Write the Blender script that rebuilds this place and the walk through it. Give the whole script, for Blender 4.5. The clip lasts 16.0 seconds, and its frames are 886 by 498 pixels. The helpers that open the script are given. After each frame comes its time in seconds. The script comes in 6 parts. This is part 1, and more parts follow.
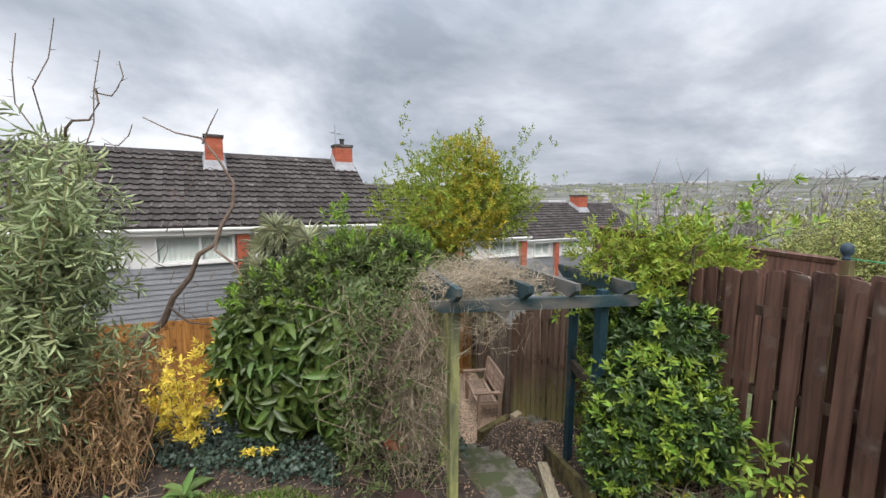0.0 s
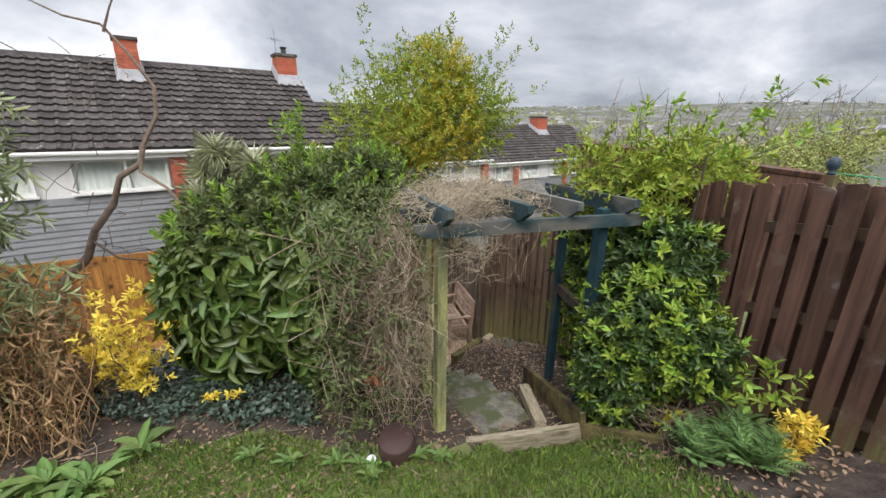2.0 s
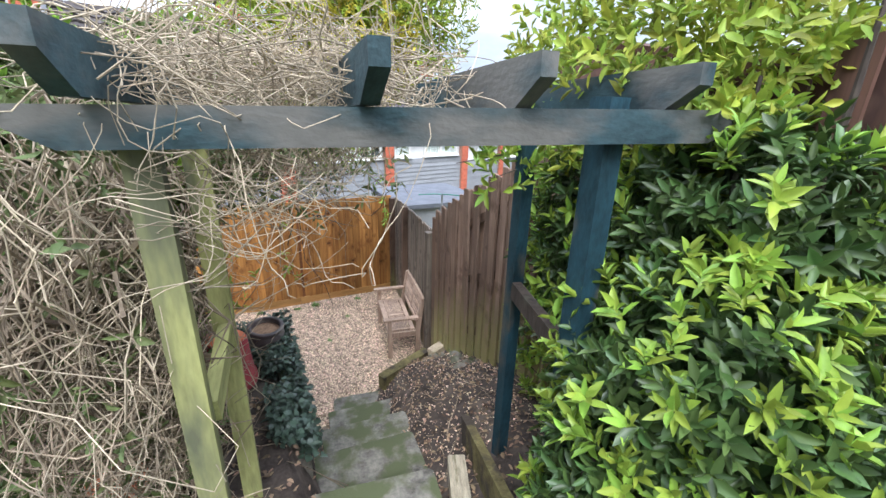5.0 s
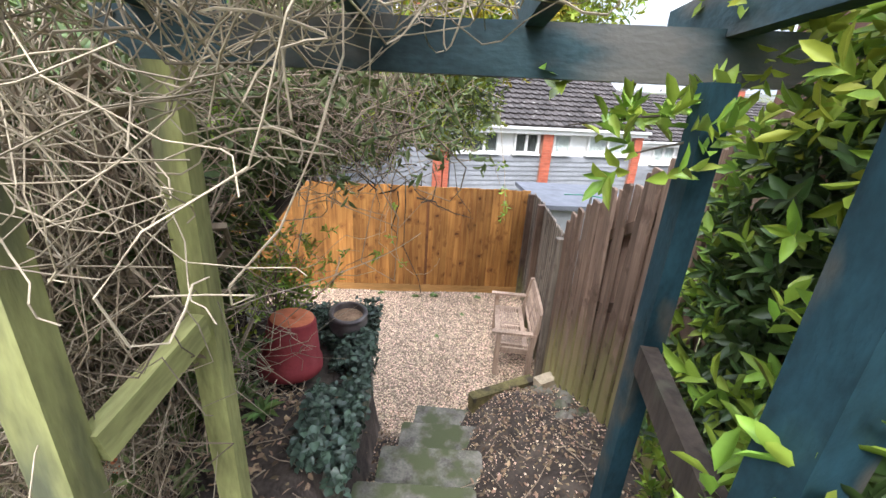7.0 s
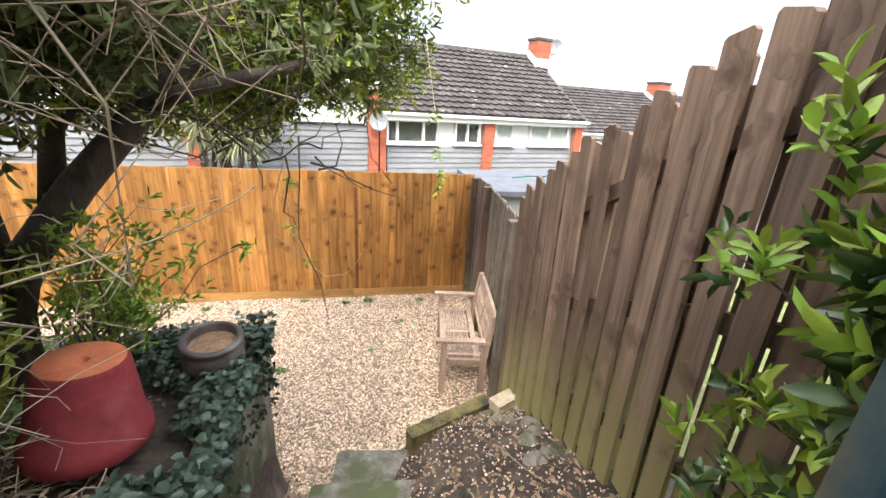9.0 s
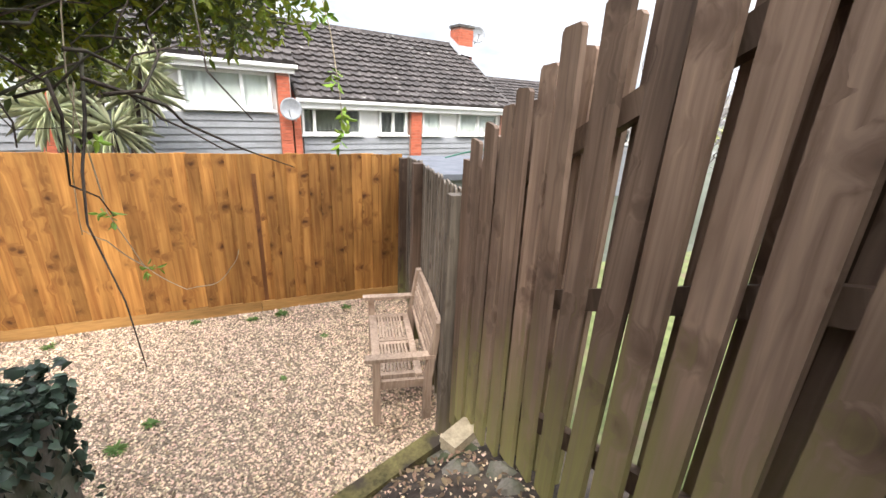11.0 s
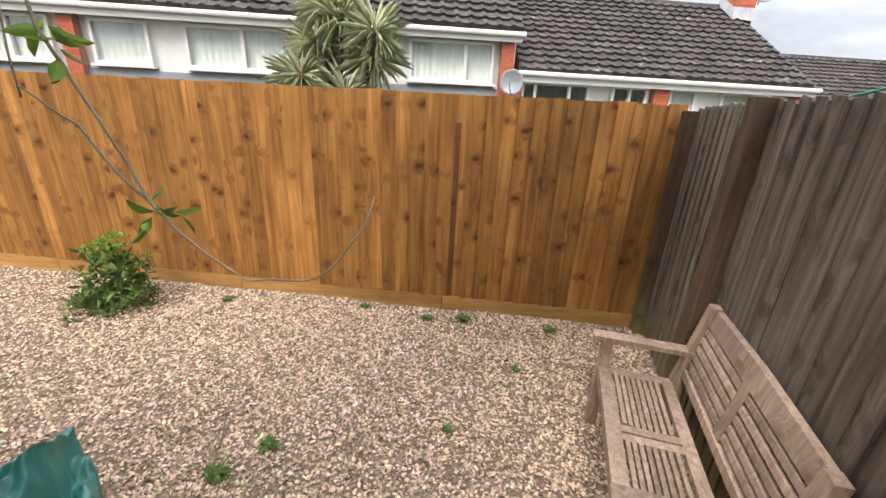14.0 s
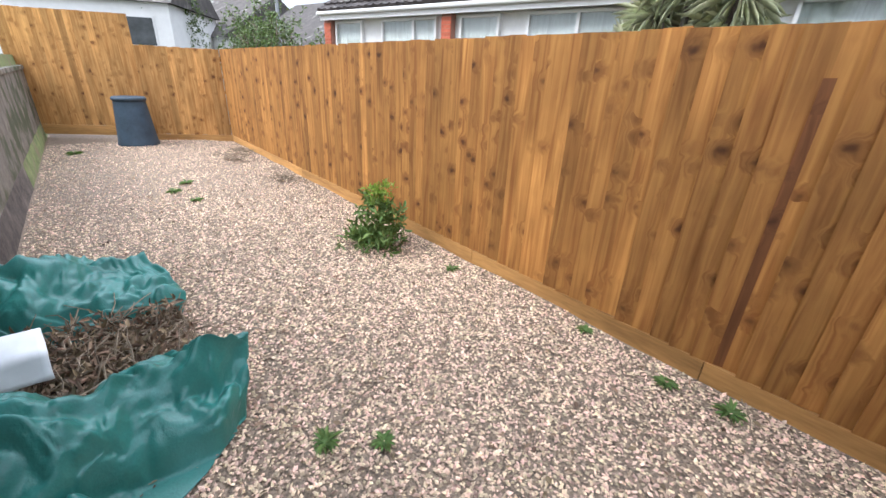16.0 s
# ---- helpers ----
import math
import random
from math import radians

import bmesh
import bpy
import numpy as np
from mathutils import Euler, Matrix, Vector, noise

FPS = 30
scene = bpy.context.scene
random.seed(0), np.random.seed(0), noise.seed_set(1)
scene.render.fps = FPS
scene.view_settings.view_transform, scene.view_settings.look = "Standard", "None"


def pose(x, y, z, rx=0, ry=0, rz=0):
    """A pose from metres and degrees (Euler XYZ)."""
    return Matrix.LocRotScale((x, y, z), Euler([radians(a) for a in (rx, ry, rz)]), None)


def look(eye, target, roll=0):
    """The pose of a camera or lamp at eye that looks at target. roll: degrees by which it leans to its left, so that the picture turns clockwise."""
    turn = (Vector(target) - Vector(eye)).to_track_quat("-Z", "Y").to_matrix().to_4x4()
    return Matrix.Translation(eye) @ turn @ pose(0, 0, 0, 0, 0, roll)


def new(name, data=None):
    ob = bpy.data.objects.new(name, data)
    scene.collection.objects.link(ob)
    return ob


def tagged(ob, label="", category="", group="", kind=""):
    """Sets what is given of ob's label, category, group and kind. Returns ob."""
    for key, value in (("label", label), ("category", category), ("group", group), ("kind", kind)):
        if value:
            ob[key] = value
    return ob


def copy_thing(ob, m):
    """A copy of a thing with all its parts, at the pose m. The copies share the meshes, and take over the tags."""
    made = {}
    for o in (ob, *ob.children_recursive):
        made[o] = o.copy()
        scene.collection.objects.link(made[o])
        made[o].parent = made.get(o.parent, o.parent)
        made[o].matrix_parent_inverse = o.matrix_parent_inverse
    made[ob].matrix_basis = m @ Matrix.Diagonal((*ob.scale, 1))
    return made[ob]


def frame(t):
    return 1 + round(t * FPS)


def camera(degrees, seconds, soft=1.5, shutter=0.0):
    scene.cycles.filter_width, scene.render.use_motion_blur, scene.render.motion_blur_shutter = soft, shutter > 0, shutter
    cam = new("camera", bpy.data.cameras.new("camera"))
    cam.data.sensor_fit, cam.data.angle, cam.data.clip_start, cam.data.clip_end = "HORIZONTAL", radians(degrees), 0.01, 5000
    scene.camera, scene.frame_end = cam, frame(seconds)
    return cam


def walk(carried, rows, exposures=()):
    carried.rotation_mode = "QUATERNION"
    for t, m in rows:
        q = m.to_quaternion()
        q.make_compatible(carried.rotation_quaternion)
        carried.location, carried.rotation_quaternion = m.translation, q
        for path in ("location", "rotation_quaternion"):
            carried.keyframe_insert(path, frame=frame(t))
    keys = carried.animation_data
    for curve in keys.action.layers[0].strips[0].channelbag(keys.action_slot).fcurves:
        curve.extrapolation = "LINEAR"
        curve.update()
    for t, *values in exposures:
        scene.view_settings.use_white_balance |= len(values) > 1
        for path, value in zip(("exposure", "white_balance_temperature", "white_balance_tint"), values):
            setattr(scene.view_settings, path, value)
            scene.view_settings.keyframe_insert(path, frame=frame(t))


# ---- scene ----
cam = camera(95.5, 16.0)
PATH = [
    (0, (0.503, 0.129, 3.922), (1.137, 2.01, 3.684), 0.3),
    (0.5, (0.539, 0.126, 3.914), (1.214, 1.983, 3.604), 0.3),
    (1, (0.46, 0.225, 3.914), (1.193, 2.04, 3.505), 0.4),
    (1.5, (0.398, 0.393, 3.903), (1.175, 2.163, 3.39), 0.4),
    (2, (0.454, 0.6, 3.797), (1.264, 2.33, 3.205), 0.5),
    (2.5, (0.551, 0.758, 3.746), (1.4, 2.455, 3.113), 0.4),
    (3, (0.669, 0.957, 3.606), (1.579, 2.617, 2.961), 0.4),
    (3.2, (0.735, 0.995, 3.559), (1.676, 2.637, 2.912), 0.5),
    (5.3, (1.897, 1.975, 3.137), (2.687, 3.687, 2.47), 2.2),
    (5.5, (1.949, 2.044, 3.115), (2.65, 3.795, 2.448), 2.5),
    (6, (2.041, 2.195, 3.055), (2.511, 4.016, 2.376), 3.0),
    (6.5, (2.161, 2.3, 3.008), (2.428, 4.158, 2.318), 3.4),
    (7, (2.249, 2.382, 2.994), (2.396, 4.25, 2.294), 3.5),
    (7.5, (2.289, 2.487, 2.936), (2.419, 4.357, 2.239), 3.7),
    (8, (2.357, 2.666, 2.85), (2.548, 4.533, 2.158), 3.5),
    (8.5, (2.427, 2.955, 2.68), (2.716, 4.811, 1.993), 3.5),
    (9, (2.495, 3.157, 2.619), (2.9, 4.993, 1.938), 3.5),
    (9.5, (2.573, 3.241, 2.531), (3.087, 5.055, 1.863), 3.1),
    (10, (2.611, 3.434, 2.407), (3.239, 5.214, 1.747), 3.0),
    (10.2, (2.665, 3.534, 2.356), (3.341, 5.295, 1.691), 3.0),
    (12.3, (2.758, 4.416, 2.18), (3.48, 6.158, 1.512), 2.7),
    (12.5, (2.744, 4.544, 2.087), (3.33, 6.334, 1.414), 2.5),
    (13, (2.666, 4.842, 2.017), (2.921, 6.698, 1.319), 2.9),
    (13.5, (2.72, 5.087, 1.87), (2.682, 6.957, 1.161), 2.9),
    (14, (2.692, 5.286, 1.738), (2.507, 7.143, 1.02), 2.9),
    (14.5, (2.732, 5.471, 1.67), (2.392, 7.303, 0.944), 2.9),
    (15, (2.807, 5.726, 1.526), (2.182, 7.474, 0.784), 2.9),
    (15.5, (2.808, 5.971, 1.49), (1.806, 7.523, 0.723), 3.0),
    (16, (2.793, 6.076, 1.485), (1.412, 7.286, 0.693), 2.9),
]
EXPOSURES = [(0.0, 0.0, 6500, 10), (1.5, 0.0, 6400, 10), (3.2, 0.42, 7300, 12), (5.3, 0.92, 5800, 10), (7.5, 1.2, 6300, 12), (9.0, 1.42, 6700, 10), (10.2, 1.28, 6700, 10), (12.5, 1.0, 6600, 11), (14.0, 0.6, 6800, 11), (15.0, 0.52, 6700, 11), (16.0, 0.78, 6000, 11)]
walk(cam, [(t, look(eye, target, roll)) for t, eye, target, roll in PATH], EXPOSURES)

# ---- world, sun and exposure ----
wd = bpy.data.worlds.new("overcast")
scene.world = wd
wd.use_nodes = True
wn, wl = wd.node_tree.nodes, wd.node_tree.links
wn.clear()
w_out = wn.new("ShaderNodeOutputWorld")
w_bg = wn.new("ShaderNodeBackground")
w_sky = wn.new("ShaderNodeTexSky")
w_sky.sky_type = "NISHITA"
w_sky.sun_disc = False
w_sky.sun_elevation, w_sky.sun_rotation = radians(42), radians(160)
w_bg.inputs[1].default_value = 0.1
w_tc = wn.new("ShaderNodeTexCoord")
w_sep = wn.new("ShaderNodeSeparateXYZ")
wl.new(w_tc.outputs["Generated"], w_sep.inputs[0])
w_lift = wn.new("ShaderNodeMath")  # clouds lie on a flat layer, so they crowd towards the horizon
w_lift.operation = "MAXIMUM"
w_lift.inputs[1].default_value = 0.0
wl.new(w_sep.outputs[2], w_lift.inputs[0])
w_add = wn.new("ShaderNodeMath")
w_add.inputs[1].default_value = 0.34
wl.new(w_lift.outputs[0], w_add.inputs[0])
w_inv = wn.new("ShaderNodeMath")
w_inv.operation = "DIVIDE"
w_inv.inputs[0].default_value = 1.0
wl.new(w_add.outputs[0], w_inv.inputs[1])
w_flat = wn.new("ShaderNodeVectorMath")
w_flat.operation = "SCALE"
wl.new(w_tc.outputs["Generated"], w_flat.inputs[0])
wl.new(w_inv.outputs[0], w_flat.inputs["Scale"])
w_map = wn.new("ShaderNodeMapping")
w_map.inputs["Scale"].default_value = (1.0, 1.0, 0.35)
w_map.inputs["Location"].default_value = (2.35, 0.9, 0.2)
w_noise = wn.new("ShaderNodeTexNoise")
w_noise.inputs["Scale"].default_value = 0.95
w_noise.inputs["Detail"].default_value = 8
w_noise.inputs["Roughness"].default_value = 0.57
w_noise.inputs["Distortion"].default_value = 0.25
w_ramp = wn.new("ShaderNodeValToRGB")
els = w_ramp.color_ramp.elements
els[0].position, els[0].color = 0.34, (4.0, 4.5, 5.3, 1)
els[1].position, els[1].color = 0.63, (11.6, 11.8, 12.5, 1)
el = els.new(0.47)
el.color = (6.8, 7.3, 8.2, 1)
w_mix = wn.new("ShaderNodeMix")
w_mix.data_type = "RGBA"
w_mix.inputs[0].default_value = 0.93
wl.new(w_flat.outputs[0], w_map.inputs[0])
wl.new(w_map.outputs[0], w_noise.inputs["Vector"])
wl.new(w_noise.outputs[0], w_ramp.inputs[0])
wl.new(w_sky.outputs[0], w_mix.inputs[6])
wl.new(w_ramp.outputs[0], w_mix.inputs[7])
w_grad = wn.new("ShaderNodeMapRange")  # an overcast sky is brighter overhead
w_grad.interpolation_type = "SMOOTHSTEP"
w_grad.inputs[1].default_value, w_grad.inputs[2].default_value = 0.25, 1.0
w_grad.inputs[3].default_value, w_grad.inputs[4].default_value = 0.9, 3.3
wl.new(w_sep.outputs[2], w_grad.inputs[0])
w_mul = wn.new("ShaderNodeVectorMath")
w_mul.operation = "SCALE"
wl.new(w_mix.outputs[2], w_mul.inputs[0])
wl.new(w_grad.outputs[0], w_mul.inputs["Scale"])
wl.new(w_mul.outputs[0], w_bg.inputs[0])
wl.new(w_bg.outputs[0], w_out.inputs[0])

sun_data = bpy.data.lights.new("sun", "SUN")
sun_data.energy, sun_data.angle, sun_data.color = 2.0, radians(24), (1.0, 0.96, 0.9)
sun = new("sun", sun_data)
sun.matrix_world = look((-3, -6, 12), (1.5, 3, 0))

# ---- helpers of this scene ----
rng = np.random.default_rng(7)


def side_x(y):
    """The line of the side fence."""
    return 3.464 + 0.053 * (y - 1.636) if y < 5.7 else 3.679 + 0.15 * (y - 5.7)


def mat(name, color, rough=0.8, var=0.25, scale=6.0, stretch=(1, 1, 1), bump=0.3, fine=60.0, island=0.0, objrand=0.0, second=None, second_at=(0.5, 0.62), metal=0.0, spec=0.3, translucent=0.0, hue=0.0, coords="Object"):
    """A surface of a base colour, with noise at two scales, an optional stain colour, and shifts from piece to piece."""
    m = bpy.data.materials.new(name)
    m.use_nodes = True
    n, l = m.node_tree.nodes, m.node_tree.links
    b = n["Principled BSDF"]
    b.inputs["Roughness"].default_value = rough
    b.inputs["Metallic"].default_value = metal
    b.inputs["Specular IOR Level"].default_value = spec
    tc = n.new("ShaderNodeTexCoord")
    mp = n.new("ShaderNodeMapping")
    mp.inputs["Scale"].default_value = stretch
    l.new(tc.outputs[coords], mp.inputs[0])
    if objrand:
        oi = n.new("ShaderNodeObjectInfo")
        vm = n.new("ShaderNodeVectorMath")
        vm.operation = "SCALE"
        vm.inputs[0].default_value = (17.0, 31.0, 53.0)
        l.new(oi.outputs["Random"], vm.inputs["Scale"])
        l.new(vm.outputs[0], mp.inputs["Location"])
    big = n.new("ShaderNodeTexNoise")
    big.inputs["Scale"].default_value = scale
    big.inputs["Detail"].default_value = 5
    big.inputs["Roughness"].default_value = 0.6
    sm = n.new("ShaderNodeTexNoise")
    sm.inputs["Scale"].default_value = fine
    sm.inputs["Detail"].default_value = 3
    l.new(mp.outputs[0], big.inputs["Vector"])
    l.new(mp.outputs[0], sm.inputs["Vector"])
    add = n.new("ShaderNodeMath")
    add.operation = "MULTIPLY_ADD"
    add.inputs[1].default_value = 0.45
    l.new(sm.outputs[0], add.inputs[0])
    l.new(big.outputs[0], add.inputs[2])
    ramp = n.new("ShaderNodeValToRGB")
    c = color
    ramp.color_ramp.elements[0].position = 0.5
    ramp.color_ramp.elements[1].position = 0.95
    ramp.color_ramp.elements[0].color = (*[max(0.0, v * (1 - var)) for v in c], 1)
    ramp.color_ramp.elements[1].color = (*[min(1.0, v * (1 + var)) for v in c], 1)
    l.new(add.outputs[0], ramp.inputs[0])
    out = ramp.outputs[0]
    if second:
        st = n.new("ShaderNodeTexNoise")
        st.inputs["Scale"].default_value = scale * 0.55
        st.inputs["Detail"].default_value = 6
        mp2 = n.new("ShaderNodeMapping")
        mp2.inputs["Location"].default_value = (5.3, 2.1, 7.7)
        l.new(mp.outputs[0], mp2.inputs[0])
        l.new(mp2.outputs[0], st.inputs["Vector"])
        mr = n.new("ShaderNodeMapRange")
        mr.inputs[1].default_value, mr.inputs[2].default_value = second_at
        l.new(st.outputs[0], mr.inputs[0])
        mx = n.new("ShaderNodeMix")
        mx.data_type = "RGBA"
        l.new(mr.outputs[0], mx.inputs[0])
        l.new(out, mx.inputs[6])
        mx.inputs[7].default_value = (*second, 1)
        out = mx.outputs[2]
    if island or objrand or hue:
        hs = n.new("ShaderNodeHueSaturation")
        l.new(out, hs.inputs["Color"])
        src = None
        if island:
            ge = n.new("ShaderNodeNewGeometry")
            src = ge.outputs["Random Per Island"]
        else:
            src = oi.outputs["Random"]
        mr = n.new("ShaderNodeMapRange")
        k = island or objrand
        mr.inputs[3].default_value, mr.inputs[4].default_value = 1 - k, 1 + k
        l.new(src, mr.inputs[0])
        l.new(mr.outputs[0], hs.inputs["Value"])
        if hue:
            mh = n.new("ShaderNodeMapRange")
            mh.inputs[3].default_value, mh.inputs[4].default_value = 0.5 - hue, 0.5 + hue
            fr = n.new("ShaderNodeMath")
            fr.operation = "FRACT"
            mu = n.new("ShaderNodeMath")
            mu.operation = "MULTIPLY"
            mu.inputs[1].default_value = 7.31
            l.new(src, mu.inputs[0])
            l.new(mu.outputs[0], fr.inputs[0])
            l.new(fr.outputs[0], mh.inputs[0])
            l.new(mh.outputs[0], hs.inputs["Hue"])
        out = hs.outputs[0]
    l.new(out, b.inputs["Base Color"])
    if bump:
        bp = n.new("ShaderNodeBump")
        bp.inputs["Strength"].default_value = bump
        bp.inputs["Distance"].default_value = 0.01
        l.new(add.outputs[0], bp.inputs["Height"])
        l.new(bp.outputs[0], b.inputs["Normal"])
    if translucent:
        tr = n.new("ShaderNodeBsdfTranslucent")
        l.new(out, tr.inputs[0])
        ms = n.new("ShaderNodeMixShader")
        ms.inputs[0].default_value = translucent
        l.new(b.outputs[0], ms.inputs[1])
        l.new(tr.outputs[0], ms.inputs[2])
        l.new(ms.outputs[0], n["Material Output"].inputs[0])
    m["surface"] = name
    return m


def board_mat(name, light, dark, knot, moss=None, moss_top=0.5, grain=1.0, rand=0.18, rough=0.75):
    """Sawn board: long grain, knots with dark rings, board-to-board shifts, and moss that creeps up from the foot."""
    m = bpy.data.materials.new(name)
    m.use_nodes = True
    n, l = m.node_tree.nodes, m.node_tree.links
    b = n["Principled BSDF"]
    b.inputs["Roughness"].default_value = rough
    b.inputs["Specular IOR Level"].default_value = 0.25
    tc = n.new("ShaderNodeTexCoord")
    oi = n.new("ShaderNodeObjectInfo")
    vm = n.new("ShaderNodeVectorMath")
    vm.operation = "SCALE"
    vm.inputs[0].default_value = (13.0, 29.0, 47.0)
    l.new(oi.outputs["Random"], vm.inputs["Scale"])
    va = n.new("ShaderNodeVectorMath")
    l.new(tc.outputs["Object"], va.inputs[0])
    l.new(vm.outputs[0], va.inputs[1])
    wob = n.new("ShaderNodeTexNoise")
    wob.inputs["Scale"].default_value = 14.0
    l.new(va.outputs[0], wob.inputs["Vector"])
    mk = n.new("ShaderNodeMapping")
    mk.inputs["Scale"].default_value = (6.0, 6.0, 7.5)
    mk.inputs["Rotation"].default_value = (0.0, 0.5, 0.0)
    l.new(va.outputs[0], mk.inputs[0])
    wa = n.new("ShaderNodeVectorMath")
    wa.operation = "MULTIPLY_ADD"
    wa.inputs[1].default_value = (0.5, 0.5, 0.4)
    l.new(wob.outputs["Color"], wa.inputs[0])
    l.new(mk.outputs[0], wa.inputs[2])
    vo = n.new("ShaderNodeTexVoronoi")
    vo.inputs["Scale"].default_value = 1.0
    l.new(wa.outputs[0], vo.inputs["Vector"])
    kg = n.new("ShaderNodeSeparateColor")
    l.new(vo.outputs["Color"], kg.inputs[0])
    kt = n.new("ShaderNodeMapRange")
    kt.inputs[1].default_value, kt.inputs[2].default_value = 0.42, 0.68
    l.new(kg.outputs[0], kt.inputs[0])

    def knot_zone(r0, r1, weight):
        z = n.new("ShaderNodeMapRange")
        z.interpolation_type = "SMOOTHSTEP"
        z.inputs[1].default_value, z.inputs[2].default_value, z.inputs[4].default_value = r0, r1, weight
        l.new(vo.outputs["Distance"], z.inputs[0])
        x = n.new("ShaderNodeMath")
        x.operation = "MULTIPLY"
        l.new(z.outputs[0], x.inputs[0])
        l.new(kt.outputs[0], x.inputs[1])
        return x.outputs[0]

    halo, core = knot_zone(0.6, 0.1, 0.75), knot_zone(0.24, 0.06, 0.8)
    bend = n.new("ShaderNodeVectorMath")  # the grain runs round the knots
    bend.operation = "SCALE"
    bend.inputs[0].default_value = (0.06, 0.06, 0.1)
    l.new(halo, bend.inputs["Scale"])
    vb = n.new("ShaderNodeVectorMath")
    l.new(va.outputs[0], vb.inputs[0])
    l.new(bend.outputs[0], vb.inputs[1])
    mp = n.new("ShaderNodeMapping")
    mp.inputs["Scale"].default_value = (26 * grain, 26 * grain, 1.3 * grain)
    l.new(vb.outputs[0], mp.inputs[0])
    gr = n.new("ShaderNodeTexNoise")
    gr.inputs["Scale"].default_value = 1.0
    gr.inputs["Detail"].default_value = 6
    gr.inputs["Distortion"].default_value = 0.8
    l.new(mp.outputs[0], gr.inputs["Vector"])
    ramp = n.new("ShaderNodeValToRGB")
    ramp.color_ramp.elements[0].position, ramp.color_ramp.elements[0].color = 0.33, (*dark, 1)
    ramp.color_ramp.elements[1].position, ramp.color_ramp.elements[1].color = 0.68, (*light, 1)
    l.new(gr.outputs[0], ramp.inputs[0])
    out = ramp.outputs[0]
    for fac, tone in ((halo, tuple(0.6 * d + 0.4 * k for d, k in zip(dark, knot))), (core, knot)):
        km = n.new("ShaderNodeMix")
        km.data_type = "RGBA"
        l.new(fac, km.inputs[0])
        l.new(out, km.inputs[6])
        km.inputs[7].default_value = (*tone, 1)
        out = km.outputs[2]
    bl = n.new("ShaderNodeTexNoise")
    bl.inputs["Scale"].default_value = 1.6
    bl.inputs["Detail"].default_value = 4
    l.new(va.outputs[0], bl.inputs["Vector"])
    br = n.new("ShaderNodeMapRange")
    br.inputs[1].default_value, br.inputs[2].default_value = 0.3, 0.7
    br.inputs[3].default_value, br.inputs[4].default_value = 0.72, 1.2
    l.new(bl.outputs[0], br.inputs[0])
    hs = n.new("ShaderNodeHueSaturation")
    l.new(out, hs.inputs["Color"])
    mr = n.new("ShaderNodeMapRange")
    mr.inputs[3].default_value, mr.inputs[4].default_value = 1 - rand, 1 + rand
    l.new(oi.outputs["Random"], mr.inputs[0])
    mu = n.new("ShaderNodeMath")
    mu.operation = "MULTIPLY"
    l.new(mr.outputs[0], mu.inputs[0])
    l.new(br.outputs[0], mu.inputs[1])
    l.new(mu.outputs[0], hs.inputs["Value"])
    out = hs.outputs[0]
    if moss:
        sx = n.new("ShaderNodeSeparateXYZ")
        l.new(tc.outputs["Object"], sx.inputs[0])
        ad = n.new("ShaderNodeMath")
        ad.operation = "MULTIPLY_ADD"
        ad.inputs[1].default_value = 1.1
        l.new(gr.outputs[0], ad.inputs[0])
        l.new(sx.outputs[2], ad.inputs[2])
        rr = n.new("ShaderNodeMapRange")
        rr.inputs[1].default_value, rr.inputs[2].default_value = moss_top + 0.75, 0.45
        rr.inputs[4].default_value = 0.85
        l.new(ad.outputs[0], rr.inputs[0])
        mm = n.new("ShaderNodeMix")
        mm.data_type = "RGBA"
        l.new(rr.outputs[0], mm.inputs[0])
        l.new(out, mm.inputs[6])
        mm.inputs[7].default_value = (*moss, 1)
        out = mm.outputs[2]
    l.new(out, b.inputs["Base Color"])
    bp = n.new("ShaderNodeBump")
    bp.inputs["Strength"].default_value = 0.35
    bp.inputs["Distance"].default_value = 0.004
    l.new(gr.outputs[0], bp.inputs["Height"])
    l.new(bp.outputs[0], b.inputs["Normal"])
    return m


